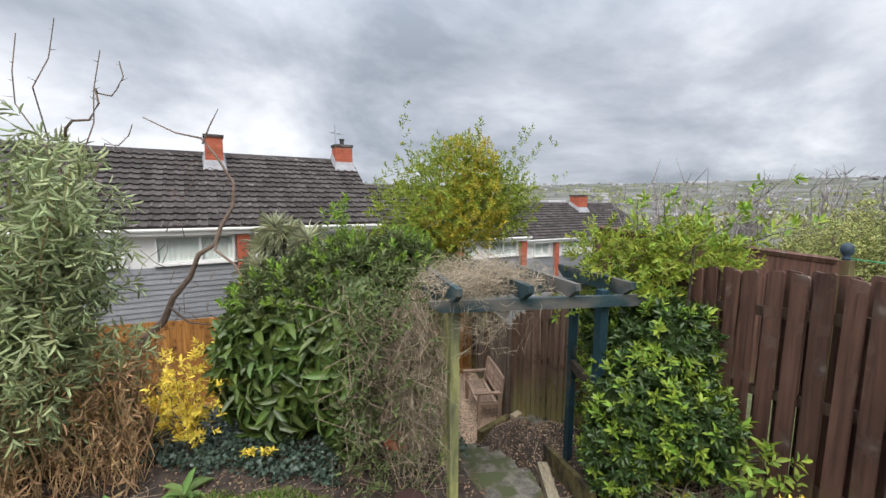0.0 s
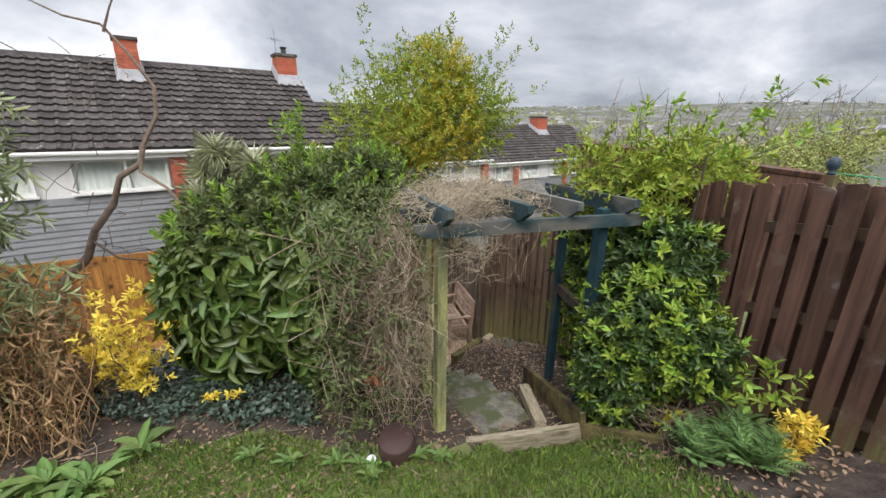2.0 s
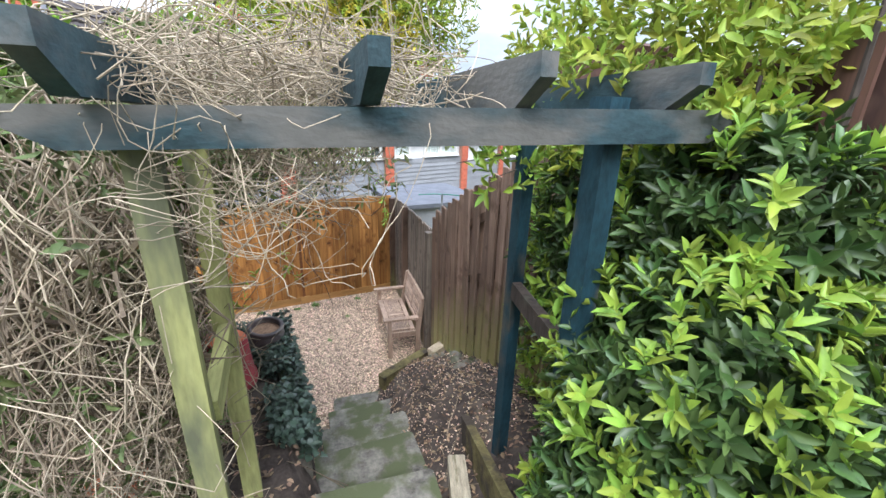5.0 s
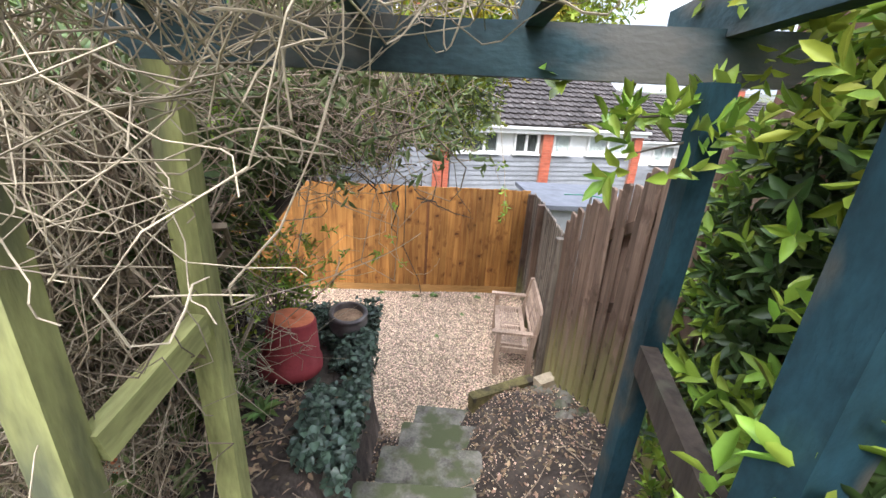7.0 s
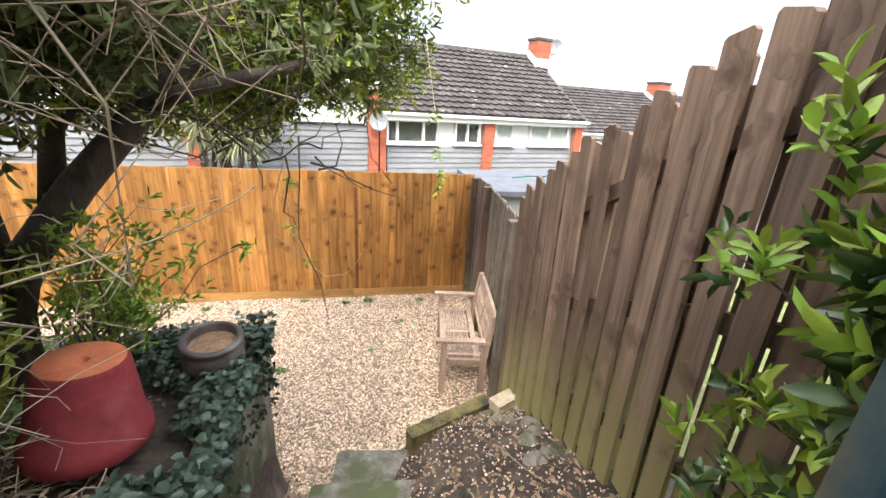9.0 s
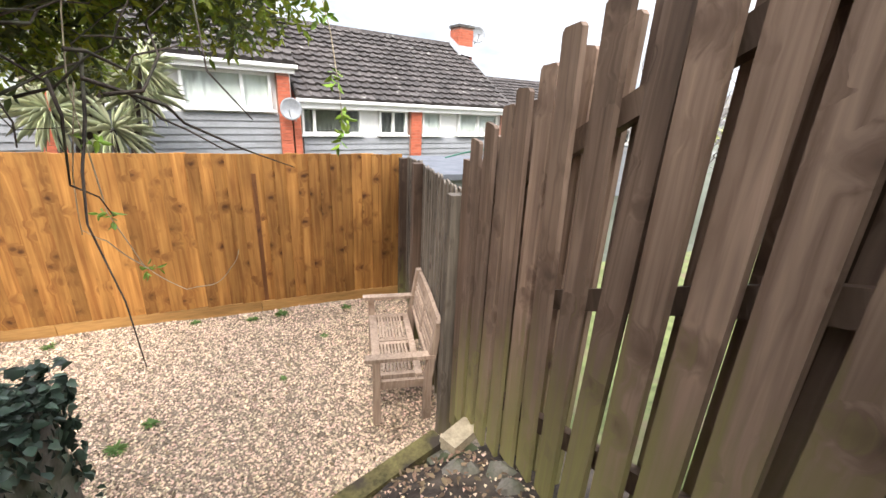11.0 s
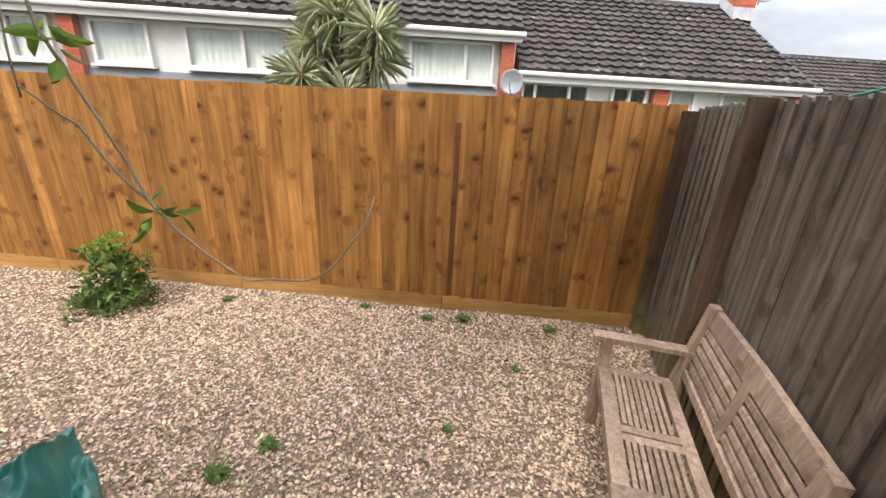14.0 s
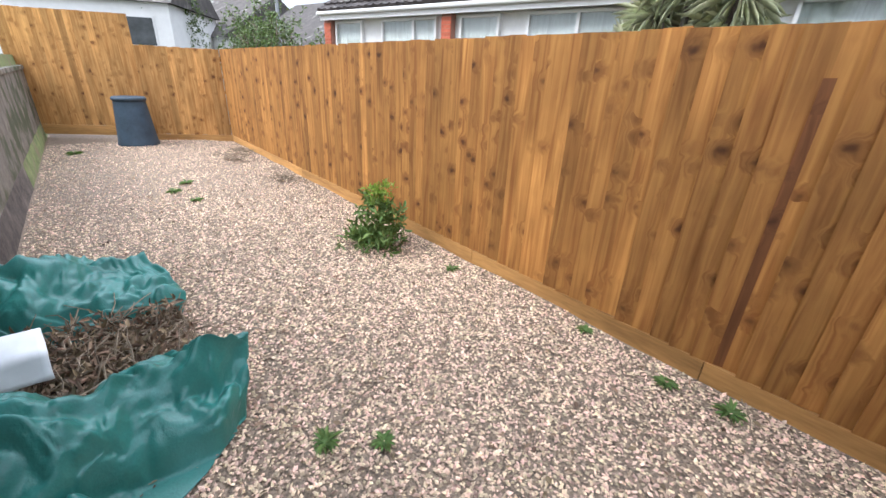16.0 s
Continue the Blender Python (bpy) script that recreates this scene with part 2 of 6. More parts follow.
class Build:
    """Gathers vertices and faces for one mesh."""

    def __init__(self):
        self.v, self.f = [], []

    def add(self, verts, faces):
        k = len(self.v)
        self.v.extend([tuple(p) for p in verts])
        self.f.extend([tuple(i + k for i in q) for q in faces])
        return self

    def box(self, a, b, m=None, cut=0.0):
        """A box; with cut, its four long corners are chamfered."""
        (x0, y0, z0), (x1, y1, z1) = a, b
        if cut:
            ring = [(x0 + cut, y0), (x1 - cut, y0), (x1, y0 + cut), (x1, y1 - cut), (x1 - cut, y1), (x0 + cut, y1), (x0, y1 - cut), (x0, y0 + cut)]
        else:
            ring = [(x0, y0), (x1, y0), (x1, y1), (x0, y1)]
        n = len(ring)
        vs = [(x, y, z0) for x, y in ring] + [(x, y, z1) for x, y in ring]
        if m is not None:
            vs = [m @ Vector(p) for p in vs]
        fs = [tuple(range(n - 1, -1, -1)), tuple(range(n, 2 * n))] + [(i, (i + 1) % n, n + (i + 1) % n, n + i) for i in range(n)]
        return self.add(vs, fs)

    def tube(self, pts, radii, sides=5):
        pts = [Vector(p) for p in pts]
        vs, fs = [], []
        up = Vector((0.31, 0.17, 0.93)).normalized()
        for i, p in enumerate(pts):
            d = (pts[min(i + 1, len(pts) - 1)] - pts[max(i - 1, 0)]).normalized()
            a = d.cross(up)
            if a.length < 0.05:
                a = d.cross(Vector((1, 0, 0)))
            a.normalize()
            c = d.cross(a)
            r = radii[i] if hasattr(radii, "__len__") else radii
            for k in range(sides):
                t = 2 * math.pi * k / sides
                vs.append(p + a * (r * math.cos(t)) + c * (r * math.sin(t)))
        for i in range(len(pts) - 1):
            for k in range(sides):
                j = (k + 1) % sides
                fs.append((i * sides + k, i * sides + j, (i + 1) * sides + j, (i + 1) * sides + k))
        fs.append(tuple(range(sides - 1, -1, -1)))
        fs.append(tuple(range((len(pts) - 1) * sides, len(pts) * sides)))
        return self.add(vs, fs)

    def lathe(self, prof, sides=28, c=(0, 0, 0)):
        """Turns (radius, height) pairs about the upright axis."""
        vs = [(c[0] + r * math.cos(2 * math.pi * k / sides), c[1] + r * math.sin(2 * math.pi * k / sides), c[2] + z) for r, z in prof for k in range(sides)]
        fs = [(i * sides + k, i * sides + (k + 1) % sides, (i + 1) * sides + (k + 1) % sides, (i + 1) * sides + k) for i in range(len(prof) - 1) for k in range(sides)]
        return self.add(vs, fs)

    def mesh(self, name, smooth=False):
        me = bpy.data.meshes.new(name)
        me.from_pydata(self.v, [], self.f)
        if smooth:
            me.polygons.foreach_set("use_smooth", [True] * len(me.polygons))
        me.update()
        return me


def put_mesh(name, me, material, m=None):
    if material is not None and not me.materials:
        me.materials.append(material)
    ob = new(name, me)
    if m is not None:
        ob.matrix_basis = m
    return ob


def part(name, me, material, parent, label="", m=None, smooth=False):
    """Links a mesh, or a Build, as one part under a thing or a part."""
    if isinstance(me, Build):
        me = me.mesh(name, smooth)
    ob = put_mesh(name, me, material, m)
    ob.parent = parent
    if name.endswith(("mass", "work", "leaves", "growth", "sprays", "tangle")):
        tagged(ob, kind="stuff")
    return tagged(ob, label)


def thing(name, label, category, m=None, group="", kind=""):
    ob = new(name)
    ob.empty_display_size = 0.1
    if m is not None:
        ob.matrix_basis = m
    return tagged(ob, label, category, group, kind)


def leaves_mesh(name, P, D, N, L, W, droop=0.15, fold=0.2):
    """Many folded leaves from arrays of foot, direction, normal, length and width."""
    n = len(P)
    S = np.cross(D, N)
    S /= np.linalg.norm(S, axis=1)[:, None] + 1e-9
    L, W = np.asarray(L)[:, None] * np.ones((n, 1)), np.asarray(W)[:, None] * np.ones((n, 1))
    up = N * W * fold
    v = np.empty((n, 6, 3))
    v[:, 0] = P
    v[:, 1] = P + D * L * 0.36 + S * W * 0.5 + up
    v[:, 2] = P + D * L * 0.74 + S * W * 0.36 + up - N * L * droop * 0.4
    v[:, 3] = P + D * L - N * L * droop
    v[:, 4] = P + D * L * 0.74 - S * W * 0.36 + up - N * L * droop * 0.4
    v[:, 5] = P + D * L * 0.36 - S * W * 0.5 + up
    me = bpy.data.meshes.new(name)
    me.vertices.add(n * 6)
    me.vertices.foreach_set("co", v.ravel())
    idx = (np.arange(n)[:, None] * 6 + np.array([0, 3, 2, 1, 0, 5, 4, 3])[None]).ravel()
    me.loops.add(n * 8)
    me.loops.foreach_set("vertex_index", idx.astype(np.int32))
    me.polygons.add(n * 2)
    me.polygons.foreach_set("loop_start", (np.arange(n * 2) * 4).astype(np.int32))
    me.polygons.foreach_set("loop_total", np.full(n * 2, 4, np.int32))
    me.update(calc_edges=True)
    return me


def unit(a):
    return a / (np.linalg.norm(a, axis=-1, keepdims=True) + 1e-9)


def shoots_to_leaves(name, Q, A, per, length, width, reach, spread=(0.5, 1.2), droop=0.15, jit=0.3):
    """Leaves set round many shoots: feet Q, axes A, so many a shoot over a reach along the axis."""
    n = len(Q)
    A = unit(A)
    ref = unit(rng.normal(size=(n, 3)))
    X = unit(np.cross(A, ref))
    Y = np.cross(A, X)
    k = np.arange(per)
    az = k[None] * 2.4 + rng.uniform(0, 6.3, (n, 1)) + rng.normal(0, 0.25, (n, per))
    t = (k / max(1, per - 1))[None] * np.ones((n, 1))
    el = spread[1] + (spread[0] - spread[1]) * t + rng.normal(0, jit, (n, per)) * 0.6
    R = np.cos(az)[..., None] * X[:, None] + np.sin(az)[..., None] * Y[:, None]
    D = unit(np.cos(el)[..., None] * A[:, None] + np.sin(el)[..., None] * R)
    N = unit(np.sin(el)[..., None] * A[:, None] - np.cos(el)[..., None] * R + rng.normal(0, 0.15, (n, per, 3)))
    P = Q[:, None] + A[:, None] * (t * reach)[..., None]
    s = rng.uniform(0.65, 1.15, (n, per))
    return leaves_mesh(name, P.reshape(-1, 3), D.reshape(-1, 3), N.reshape(-1, 3), (s * length).ravel(), (s * width * rng.uniform(0.8, 1.2, (n, per))).ravel(), droop)


def in_blobs(blobs, n, inner=0.75, outer=1.05, flat=0.0):
    """Places and outward directions near the skins of ellipsoids, none deep inside another."""
    Q, A = [], []
    w = np.array([b[3] * b[4] + b[4] * b[5] + b[3] * b[5] for b in blobs])
    w = w / w.sum()
    B = np.array(blobs)
    while len(Q) < n:
        i = rng.choice(len(blobs), p=w)
        c, r = B[i, :3], B[i, 3:]
        d = unit(rng.normal(size=3))
        s = rng.uniform(inner, outer)
        q = c + d * r * s
        e = (((q - B[:, :3]) / B[:, 3:]) ** 2).sum(1)
        e[i] = 9
        if e.min() < 0.5:
            continue
        Q.append(q)
        A.append(unit(d / r))
    return np.array(Q), np.array(A)


# ---- materials ----
M_orange = board_mat("orange_larch", (0.43, 0.21, 0.058), (0.24, 0.1, 0.026), (0.055, 0.019, 0.008), rand=0.2)
M_gravelboard = mat("sawn_gravel_board", (0.42, 0.225, 0.075), 0.75, 0.35, 8, (0.12, 1, 1), 0.3, 60, second=(0.2, 0.09, 0.03), second_at=(0.58, 0.72), objrand=0.12)
M_new = board_mat("fresh_larch", (0.58, 0.32, 0.11), (0.36, 0.17, 0.05), (0.12, 0.045, 0.016), rand=0.2)
M_orange_dark = board_mat("dark_stained_board", (0.19, 0.078, 0.028), (0.105, 0.042, 0.016), (0.045, 0.018, 0.009))
M_brown = board_mat("brown_stained_board", (0.125, 0.066, 0.048), (0.06, 0.031, 0.024), (0.19, 0.15, 0.125), moss=(0.15, 0.14, 0.055), moss_top=0.12, rand=0.22)
M_tan = board_mat("weathered_brown_board", (0.25, 0.172, 0.128), (0.11, 0.07, 0.05), (0.08, 0.05, 0.036), moss=(0.29, 0.27, 0.1), moss_top=0.52, rand=0.32)
M_grey = board_mat("grey_weathered_board", (0.2, 0.165, 0.13), (0.07, 0.055, 0.043), (0.06, 0.045, 0.035), moss=(0.19, 0.17, 0.08), moss_top=0.15)
M_postwood = board_mat("fence_post_wood", (0.13, 0.085, 0.06), (0.07, 0.042, 0.028), (0.05, 0.03, 0.02), moss=(0.19, 0.18, 0.07), moss_top=0.4)
M_rail = board_mat("fence_rail_wood", (0.15, 0.1, 0.07), (0.08, 0.05, 0.035), (0.05, 0.03, 0.02))
M_bench = board_mat("teak_silvered", (0.42, 0.31, 0.235), (0.24, 0.165, 0.12), (0.2, 0.13, 0.09), grain=1.6)
M_teal = mat("teal_paint_worn", (0.014, 0.04, 0.053), 0.6, 0.5, 9, (0.5, 1, 1), 0.4, 70, second=(0.085, 0.08, 0.066), second_at=(0.57, 0.66), objrand=0.1)
M_teal_worn = mat("teal_paint_faded", (0.026, 0.05, 0.058), 0.7, 0.5, 8, (0.5, 1, 1), 0.5, 70, second=(0.115, 0.11, 0.1), second_at=(0.47, 0.6), objrand=0.1)
M_mosspost = mat("mossy_post", (0.33, 0.33, 0.13), 0.85, 0.45, 8, (0.22, 1, 1), 0.6, 60, second=(0.12, 0.125, 0.075), second_at=(0.5, 0.62), objrand=0.12)
M_soil = mat("soil_litter", (0.055, 0.042, 0.034), 0.95, 0.6, 7, bump=0.9, fine=55, second=(0.12, 0.095, 0.075), second_at=(0.55, 0.7))
M_lawn = mat("lawn_ground", (0.11, 0.125, 0.045), 0.95, 0.45, 5, bump=0.8, fine=70, second=(0.13, 0.1, 0.06), second_at=(0.52, 0.68))
M_gravelbed = mat("gravel_bed", (0.22, 0.165, 0.12), 0.9, 0.7, 60, bump=1.0, fine=90, second=(0.1, 0.08, 0.06), second_at=(0.52, 0.72))
M_far = mat("far_land", (0.085, 0.09, 0.065), 0.95, 0.5, 0.02, bump=0.0, fine=0.2, second=(0.16, 0.16, 0.15), second_at=(0.48, 0.62))
M_stone = mat("gravel_stone", (0.62, 0.46, 0.33), 0.8, 0.3, 20, bump=0.2, fine=120, island=0.52, hue=0.03)
M_concrete = mat("worn_concrete", (0.2, 0.18, 0.15), 0.9, 0.4, 6, bump=0.5, fine=70, second=(0.075, 0.085, 0.045), second_at=(0.47, 0.6), objrand=0.1)
M_slab = mat("mossy_slab", (0.15, 0.137, 0.115), 0.9, 0.55, 9, bump=0.6, fine=60, second=(0.075, 0.085, 0.04), second_at=(0.45, 0.58), objrand=0.12)
M_sleeper = mat("mossy_sleeper", (0.12, 0.1, 0.04), 0.92, 0.55, 9, bump=0.7, fine=60, second=(0.05, 0.038, 0.028), second_at=(0.5, 0.6))
M_brickbuff = mat("buff_brick", (0.43, 0.35, 0.24), 0.85, 0.3, 14, bump=0.5, fine=80, second=(0.2, 0.17, 0.12), second_at=(0.55, 0.7))
M_plank = mat("pale_plank", (0.3, 0.255, 0.18), 0.85, 0.35, 9, (1, 6, 6), 0.4, 50, second=(0.12, 0.11, 0.06), second_at=(0.55, 0.68), objrand=0.12)
M_terra = mat("terracotta_red", (0.2, 0.026, 0.03), 0.75, 0.2, 7, bump=0.25, fine=50, second=(0.25, 0.055, 0.055), second_at=(0.56, 0.75))
M_terra2 = mat("terracotta_orange", (0.5, 0.15, 0.07), 0.75, 0.2, 9, bump=0.25, fine=50)
M_glaze = mat("dark_glazed_pot", (0.075, 0.06, 0.06), 0.4, 0.35, 7, bump=0.15, fine=40, second=(0.17, 0.15, 0.14), second_at=(0.52, 0.7), spec=0.5)
M_potsoil = mat("pot_inside", (0.3, 0.19, 0.12), 0.95, 0.4, 12, bump=0.4, fine=50)
M_tile = mat("roof_tile", (0.075, 0.066, 0.06), 0.85, 0.35, 3.2, bump=0.3, fine=26, second=(0.26, 0.25, 0.22), second_at=(0.6, 0.76), objrand=0.1)
M_brick = mat("red_brick", (0.42, 0.115, 0.065), 0.85, 0.3, 6, bump=0.4, fine=26, objrand=0.12)
M_mortar = mat("brick_mortar", (0.36, 0.19, 0.14), 0.9, 0.2, 8, bump=0.2, fine=30)
M_lead = mat("lead_flashing", (0.3, 0.3, 0.31), 0.6, 0.25, 4, bump=0.2, fine=20)
M_white = mat("white_paint", (0.7, 0.69, 0.665), 0.5, 0.06, 3, bump=0.05, fine=20)
M_clad = mat("grey_cladding", (0.23, 0.235, 0.245), 0.75, 0.16, 1.2, (1, 1, 1), 0.1, 14, objrand=0.06)
M_curtain = mat("net_curtain", (0.62, 0.65, 0.63), 0.9, 0.14, 2, (9, 9, 0.4), 0.2, 10)
# dark grey painted in for the shade inside rooms and the drain hole
M_dark = mat("unlit_inside", (0.07, 0.075, 0.075), 0.8, 0.3, 2, bump=0.0, fine=6)
M_felt = mat("roofing_felt", (0.1, 0.105, 0.12), 0.85, 0.25, 5, bump=0.2, fine=60)
M_metal = mat("grey_metal", (0.33, 0.34, 0.36), 0.5, 0.15, 8, bump=0.05, fine=30, metal=0.4)
M_bin = mat("bin_plastic", (0.035, 0.055, 0.075), 0.5, 0.3, 4, bump=0.1, fine=40)
M_bark = mat("dark_bark", (0.055, 0.042, 0.034), 0.9, 0.5, 14, (1, 1, 0.35), 0.8, 50, second=(0.1, 0.105, 0.07), second_at=(0.55, 0.7))
M_twig = mat("bare_twig", (0.16, 0.115, 0.09), 0.85, 0.3, 20, bump=0.2, fine=60, island=0.25)
# twig colour paled towards grey, with the distance haze painted in
M_hazetwig = mat("hazed_twig", (0.27, 0.245, 0.235), 0.9, 0.2, 3, bump=0.0, fine=20, island=0.2)
M_vine = mat("dead_vine", (0.34, 0.28, 0.2), 0.9, 0.3, 14, bump=0.2, fine=60, island=0.4)
M_vine_dark = mat("dead_vine_dark", (0.22, 0.17, 0.12), 0.9, 0.3, 14, bump=0.2, fine=60, island=0.4)
M_hedge = mat("laurel_leaf", (0.085, 0.13, 0.028), 0.38, 0.25, 8, bump=0.1, fine=40, island=0.45, hue=0.02, translucent=0.12, spec=0.45)
M_shoot = mat("young_leaf", (0.21, 0.33, 0.045), 0.45, 0.2, 8, bump=0.0, fine=40, island=0.3, hue=0.02, translucent=0.25, spec=0.4)
M_choisya = mat("glossy_leaf", (0.06, 0.105, 0.028), 0.42, 0.25, 8, bump=0.0, fine=40, island=0.45, hue=0.02, translucent=0.15, spec=0.5)
M_choisya_tip = mat("bright_leaf", (0.25, 0.36, 0.05), 0.4, 0.2, 8, bump=0.0, fine=40, island=0.3, hue=0.025, translucent=0.25, spec=0.45)
M_privet = mat("privet_leaf", (0.25, 0.31, 0.04), 0.5, 0.25, 8, bump=0.0, fine=40, island=0.4, hue=0.03, translucent=0.25)
M_gold = mat("golden_leaf", (0.46, 0.4, 0.045), 0.5, 0.2, 8, bump=0.0, fine=40, island=0.3, hue=0.02, translucent=0.3)
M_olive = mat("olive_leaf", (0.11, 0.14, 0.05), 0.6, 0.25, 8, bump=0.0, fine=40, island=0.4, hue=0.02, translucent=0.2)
M_bamboo = mat("bamboo_leaf", (0.33, 0.38, 0.19), 0.5, 0.25, 8, bump=0.0, fine=40, island=0.4, hue=0.02, translucent=0.2)
M_dry = mat("dry_reed", (0.36, 0.23, 0.12), 0.85, 0.3, 8, bump=0.0, fine=40, island=0.45, hue=0.015, translucent=0.15)
M_yellow = mat("yellow_leaf", (0.9, 0.7, 0.12), 0.5, 0.15, 8, bump=0.0, fine=40, island=0.25, hue=0.012, translucent=0.3)
M_ivy = mat("ivy_leaf", (0.055, 0.085, 0.06), 0.4, 0.3, 14, bump=0.0, fine=50, island=0.5, hue=0.02, translucent=0.08, spec=0.5)
M_grass = mat("grass_blade", (0.19, 0.28, 0.06), 0.6, 0.2, 8, bump=0.0, fine=40, island=0.4, hue=0.03, translucent=0.25)
M_herb = mat("herb_leaf", (0.12, 0.19, 0.05), 0.55, 0.25, 8, bump=0.0, fine=40, island=0.3, hue=0.02, translucent=0.2)
M_fern = mat("fern_leaf", (0.16, 0.26, 0.085), 0.6, 0.2, 8, bump=0.0, fine=40, island=0.3, hue=0.02, translucent=0.25)
M_litter = mat("fallen_leaf", (0.2, 0.135, 0.085), 0.85, 0.3, 8, bump=0.0, fine=40, island=0.6, hue=0.02)
M_bag = mat("green_woven_plastic", (0.025, 0.15, 0.125), 0.3, 0.2, 5, bump=0.35, fine=90, second=(0.05, 0.2, 0.18), second_at=(0.5, 0.75), spec=0.5)
M_paper = mat("white_plastic", (0.75, 0.76, 0.77), 0.5, 0.06, 3, bump=0.1, fine=20)
# washed-out grey puts the valley haze into the town's house colour
M_haze = mat("hazed_house", (0.27, 0.26, 0.26), 0.9, 0.1, 0.1, bump=0.0, fine=1, island=0.35)
M_fartree = mat("far_tree_leaf", (0.3, 0.32, 0.11), 0.8, 0.2, 0.5, bump=0.0, fine=4, island=0.4, hue=0.03)
M_cord = mat("cordyline_leaf", (0.58, 0.6, 0.4), 0.5, 0.2, 4, bump=0.0, fine=20, island=0.4, hue=0.02, translucent=0.1)
M_glass = bpy.data.materials.new("window_glass")
M_glass.use_nodes = True
gb = M_glass.node_tree.nodes["Principled BSDF"]
gb.inputs["Transmission Weight"].default_value, gb.inputs["Roughness"].default_value, gb.inputs["IOR"].default_value = 1.0, 0.02, 1.45
gb.inputs["Base Color"].default_value = (0.93, 0.96, 0.95, 1)

# ---- ground ----


def sm(a, b, t):
    t = min(1.0, max(0.0, (t - a) / (b - a)))
    return t * t * (3 - 2 * t)


def lerp_table(rows, t):
    return float(np.interp(t, [r[0] for r in rows], [r[1] for r in rows]))


RIGHT_BANK = [(-6, 3.6), (1.0, 2.02), (2.0, 1.72), (3.0, 1.5), (4.2, 1.1), (5.07, 0.72), (5.38, 0.5), (5.55, 0.3), (6.0, 0.04), (6.4, 0.0)]
STEPS = [(2.3, 1.5), (2.85, 1.34), (3.3, 1.16), (3.8, 0.9), (4.3, 0.64), (4.8, 0.4), (5.3, 0.14), (5.7, 0.0)]


def height(x, y):
    """The lie of the land: upper lawn, bank with steps, gravel yard, and the hillside falling away to the town."""
    if y > 8.6:
        z = -2.1 * sm(8.6, 12.5, y)
        if y > 18:
            z -= (min(y, 420) - 18) * 0.055
        d = math.hypot(x, y)
        if d > 420:
            z += 26 * sm(420, 900, d) + 95 * sm(900, 2400, d) + 18 * noise.noise((x / 420, y / 420, 0)) * sm(500, 1200, d)
        return z
    lawn = 1.42 + 0.37 * max(0.0, min(6.0, 2.62 - y)) + 0.04 * min(3.0, max(0.0, x - 1))
    right = lerp_table(RIGHT_BANK, y)
    steps = lerp_table(STEPS, y) - 0.03 * sm(5.7, 5.2, y)
    left = 1.46 - 0.2 * sm(4.0, 4.5, y) * sm(0.4, 1.0, x)
    if y > 5.34:
        left = 0.0
    wx = sm(2.5, 3.15, x)
    lx = sm(1.95, 1.85, x)
    if y < 2.5:
        z = lawn
        k = sm(2.5, 2.2, y)
        z2 = (left * lx + steps * (1 - lx)) * (1 - wx) + right * wx
        z = z2 * (1 - k) + lawn * k
    else:
        z = (left * lx + steps * (1 - lx)) * (1 - wx) + right * wx
    if y > 5.34 and x < 1.9:
        z = 0.0
    if abs(x) < 9 and y < 9:
        z += 0.018 * noise.noise((x * 2.1, y * 2.1, 0.3))
    return z


def lawn_edge(x):
    """Where the lawn ends and the bed begins."""
    return lerp_table([(-6, 3.7), (-0.3, 3.66), (0.2, 3.55), (0.75, 3.2), (1.3, 2.88), (1.7, 2.72), (2.6, 2.58)], x)


def spread(lo, hi, step, far):
    a = list(np.arange(lo, hi + 1e-6, step))
    g = step
    while a[-1] < far:
        g *= 1.22
        a.append(a[-1] + g)
    g = step
    while a[0] > -far:
        g *= 1.22
        a.insert(0, a[0] - g)
    return a


GX, GY = spread(-9.0, 5.2, 0.1, 3600), spread(-1.0, 9.0, 0.1, 3600)
b = Build()
b.v = [(x, y, height(x, y)) for y in GY for x in GX]
nx = len(GX)
b.f = [(j * nx + i, j * nx + i + 1, (j + 1) * nx + i + 1, (j + 1) * nx + i) for j in range(len(GY) - 1) for i in range(nx - 1)]
me = b.mesh("ground", smooth=True)
for m_ in (M_soil, M_lawn, M_gravelbed, M_far):
    me.materials.append(m_)
for p in me.polygons:
    x, y, z = p.center
    k = 0
    if y > 8.6 or abs(x) > 12 or y < -8:
        k = 3
    elif y > 5.36 and x < side_x(y) + 0.2 or (1.98 < x < 2.7 and y > 5.1):
        k = 2
    elif y < lawn_edge(x) + 0.06 * math.sin(x * 5) and x < 2.5 + 0.05 * math.sin(y * 6):
        k = 1
    elif x > side_x(y) + 0.3 or x < -4:
        k = 1
    p.material_index = k
tagged(new("ground", me), "sloping garden ground of lawn, dark soil and a gravel yard", "ground", kind="structure")

# gravel stones
n = 165000
gx = rng.uniform(-7.3, 4.15, n)
gy = rng.uniform(5.2, 8.34, n)
keep = (gy > 5.42) | ((gx > 2.02) & (gx < 2.75))
keep &= gx < 3.66 + 0.15 * (gy - 5.7)
keep &= (gy < 8.36)
keep &= rng.random(n) < np.clip(1.05 + (gx - 1) * 0.2, 0.2, 1)
gx, gy = gx[keep], gy[keep]
n = len(gx)
gz = np.array([height(x, y) for x, y in zip(gx, gy)]) + rng.uniform(0.0, 0.012, n)
r = rng.uniform(0.004, 0.0115, n)
octa = np.array([(1, 0, 0), (0, 1, 0), (-1, 0, 0), (0, -1, 0), (0.2, 0.1, 1), (0, 0, -1)], float)
a = rng.uniform(0, 6.3, n)
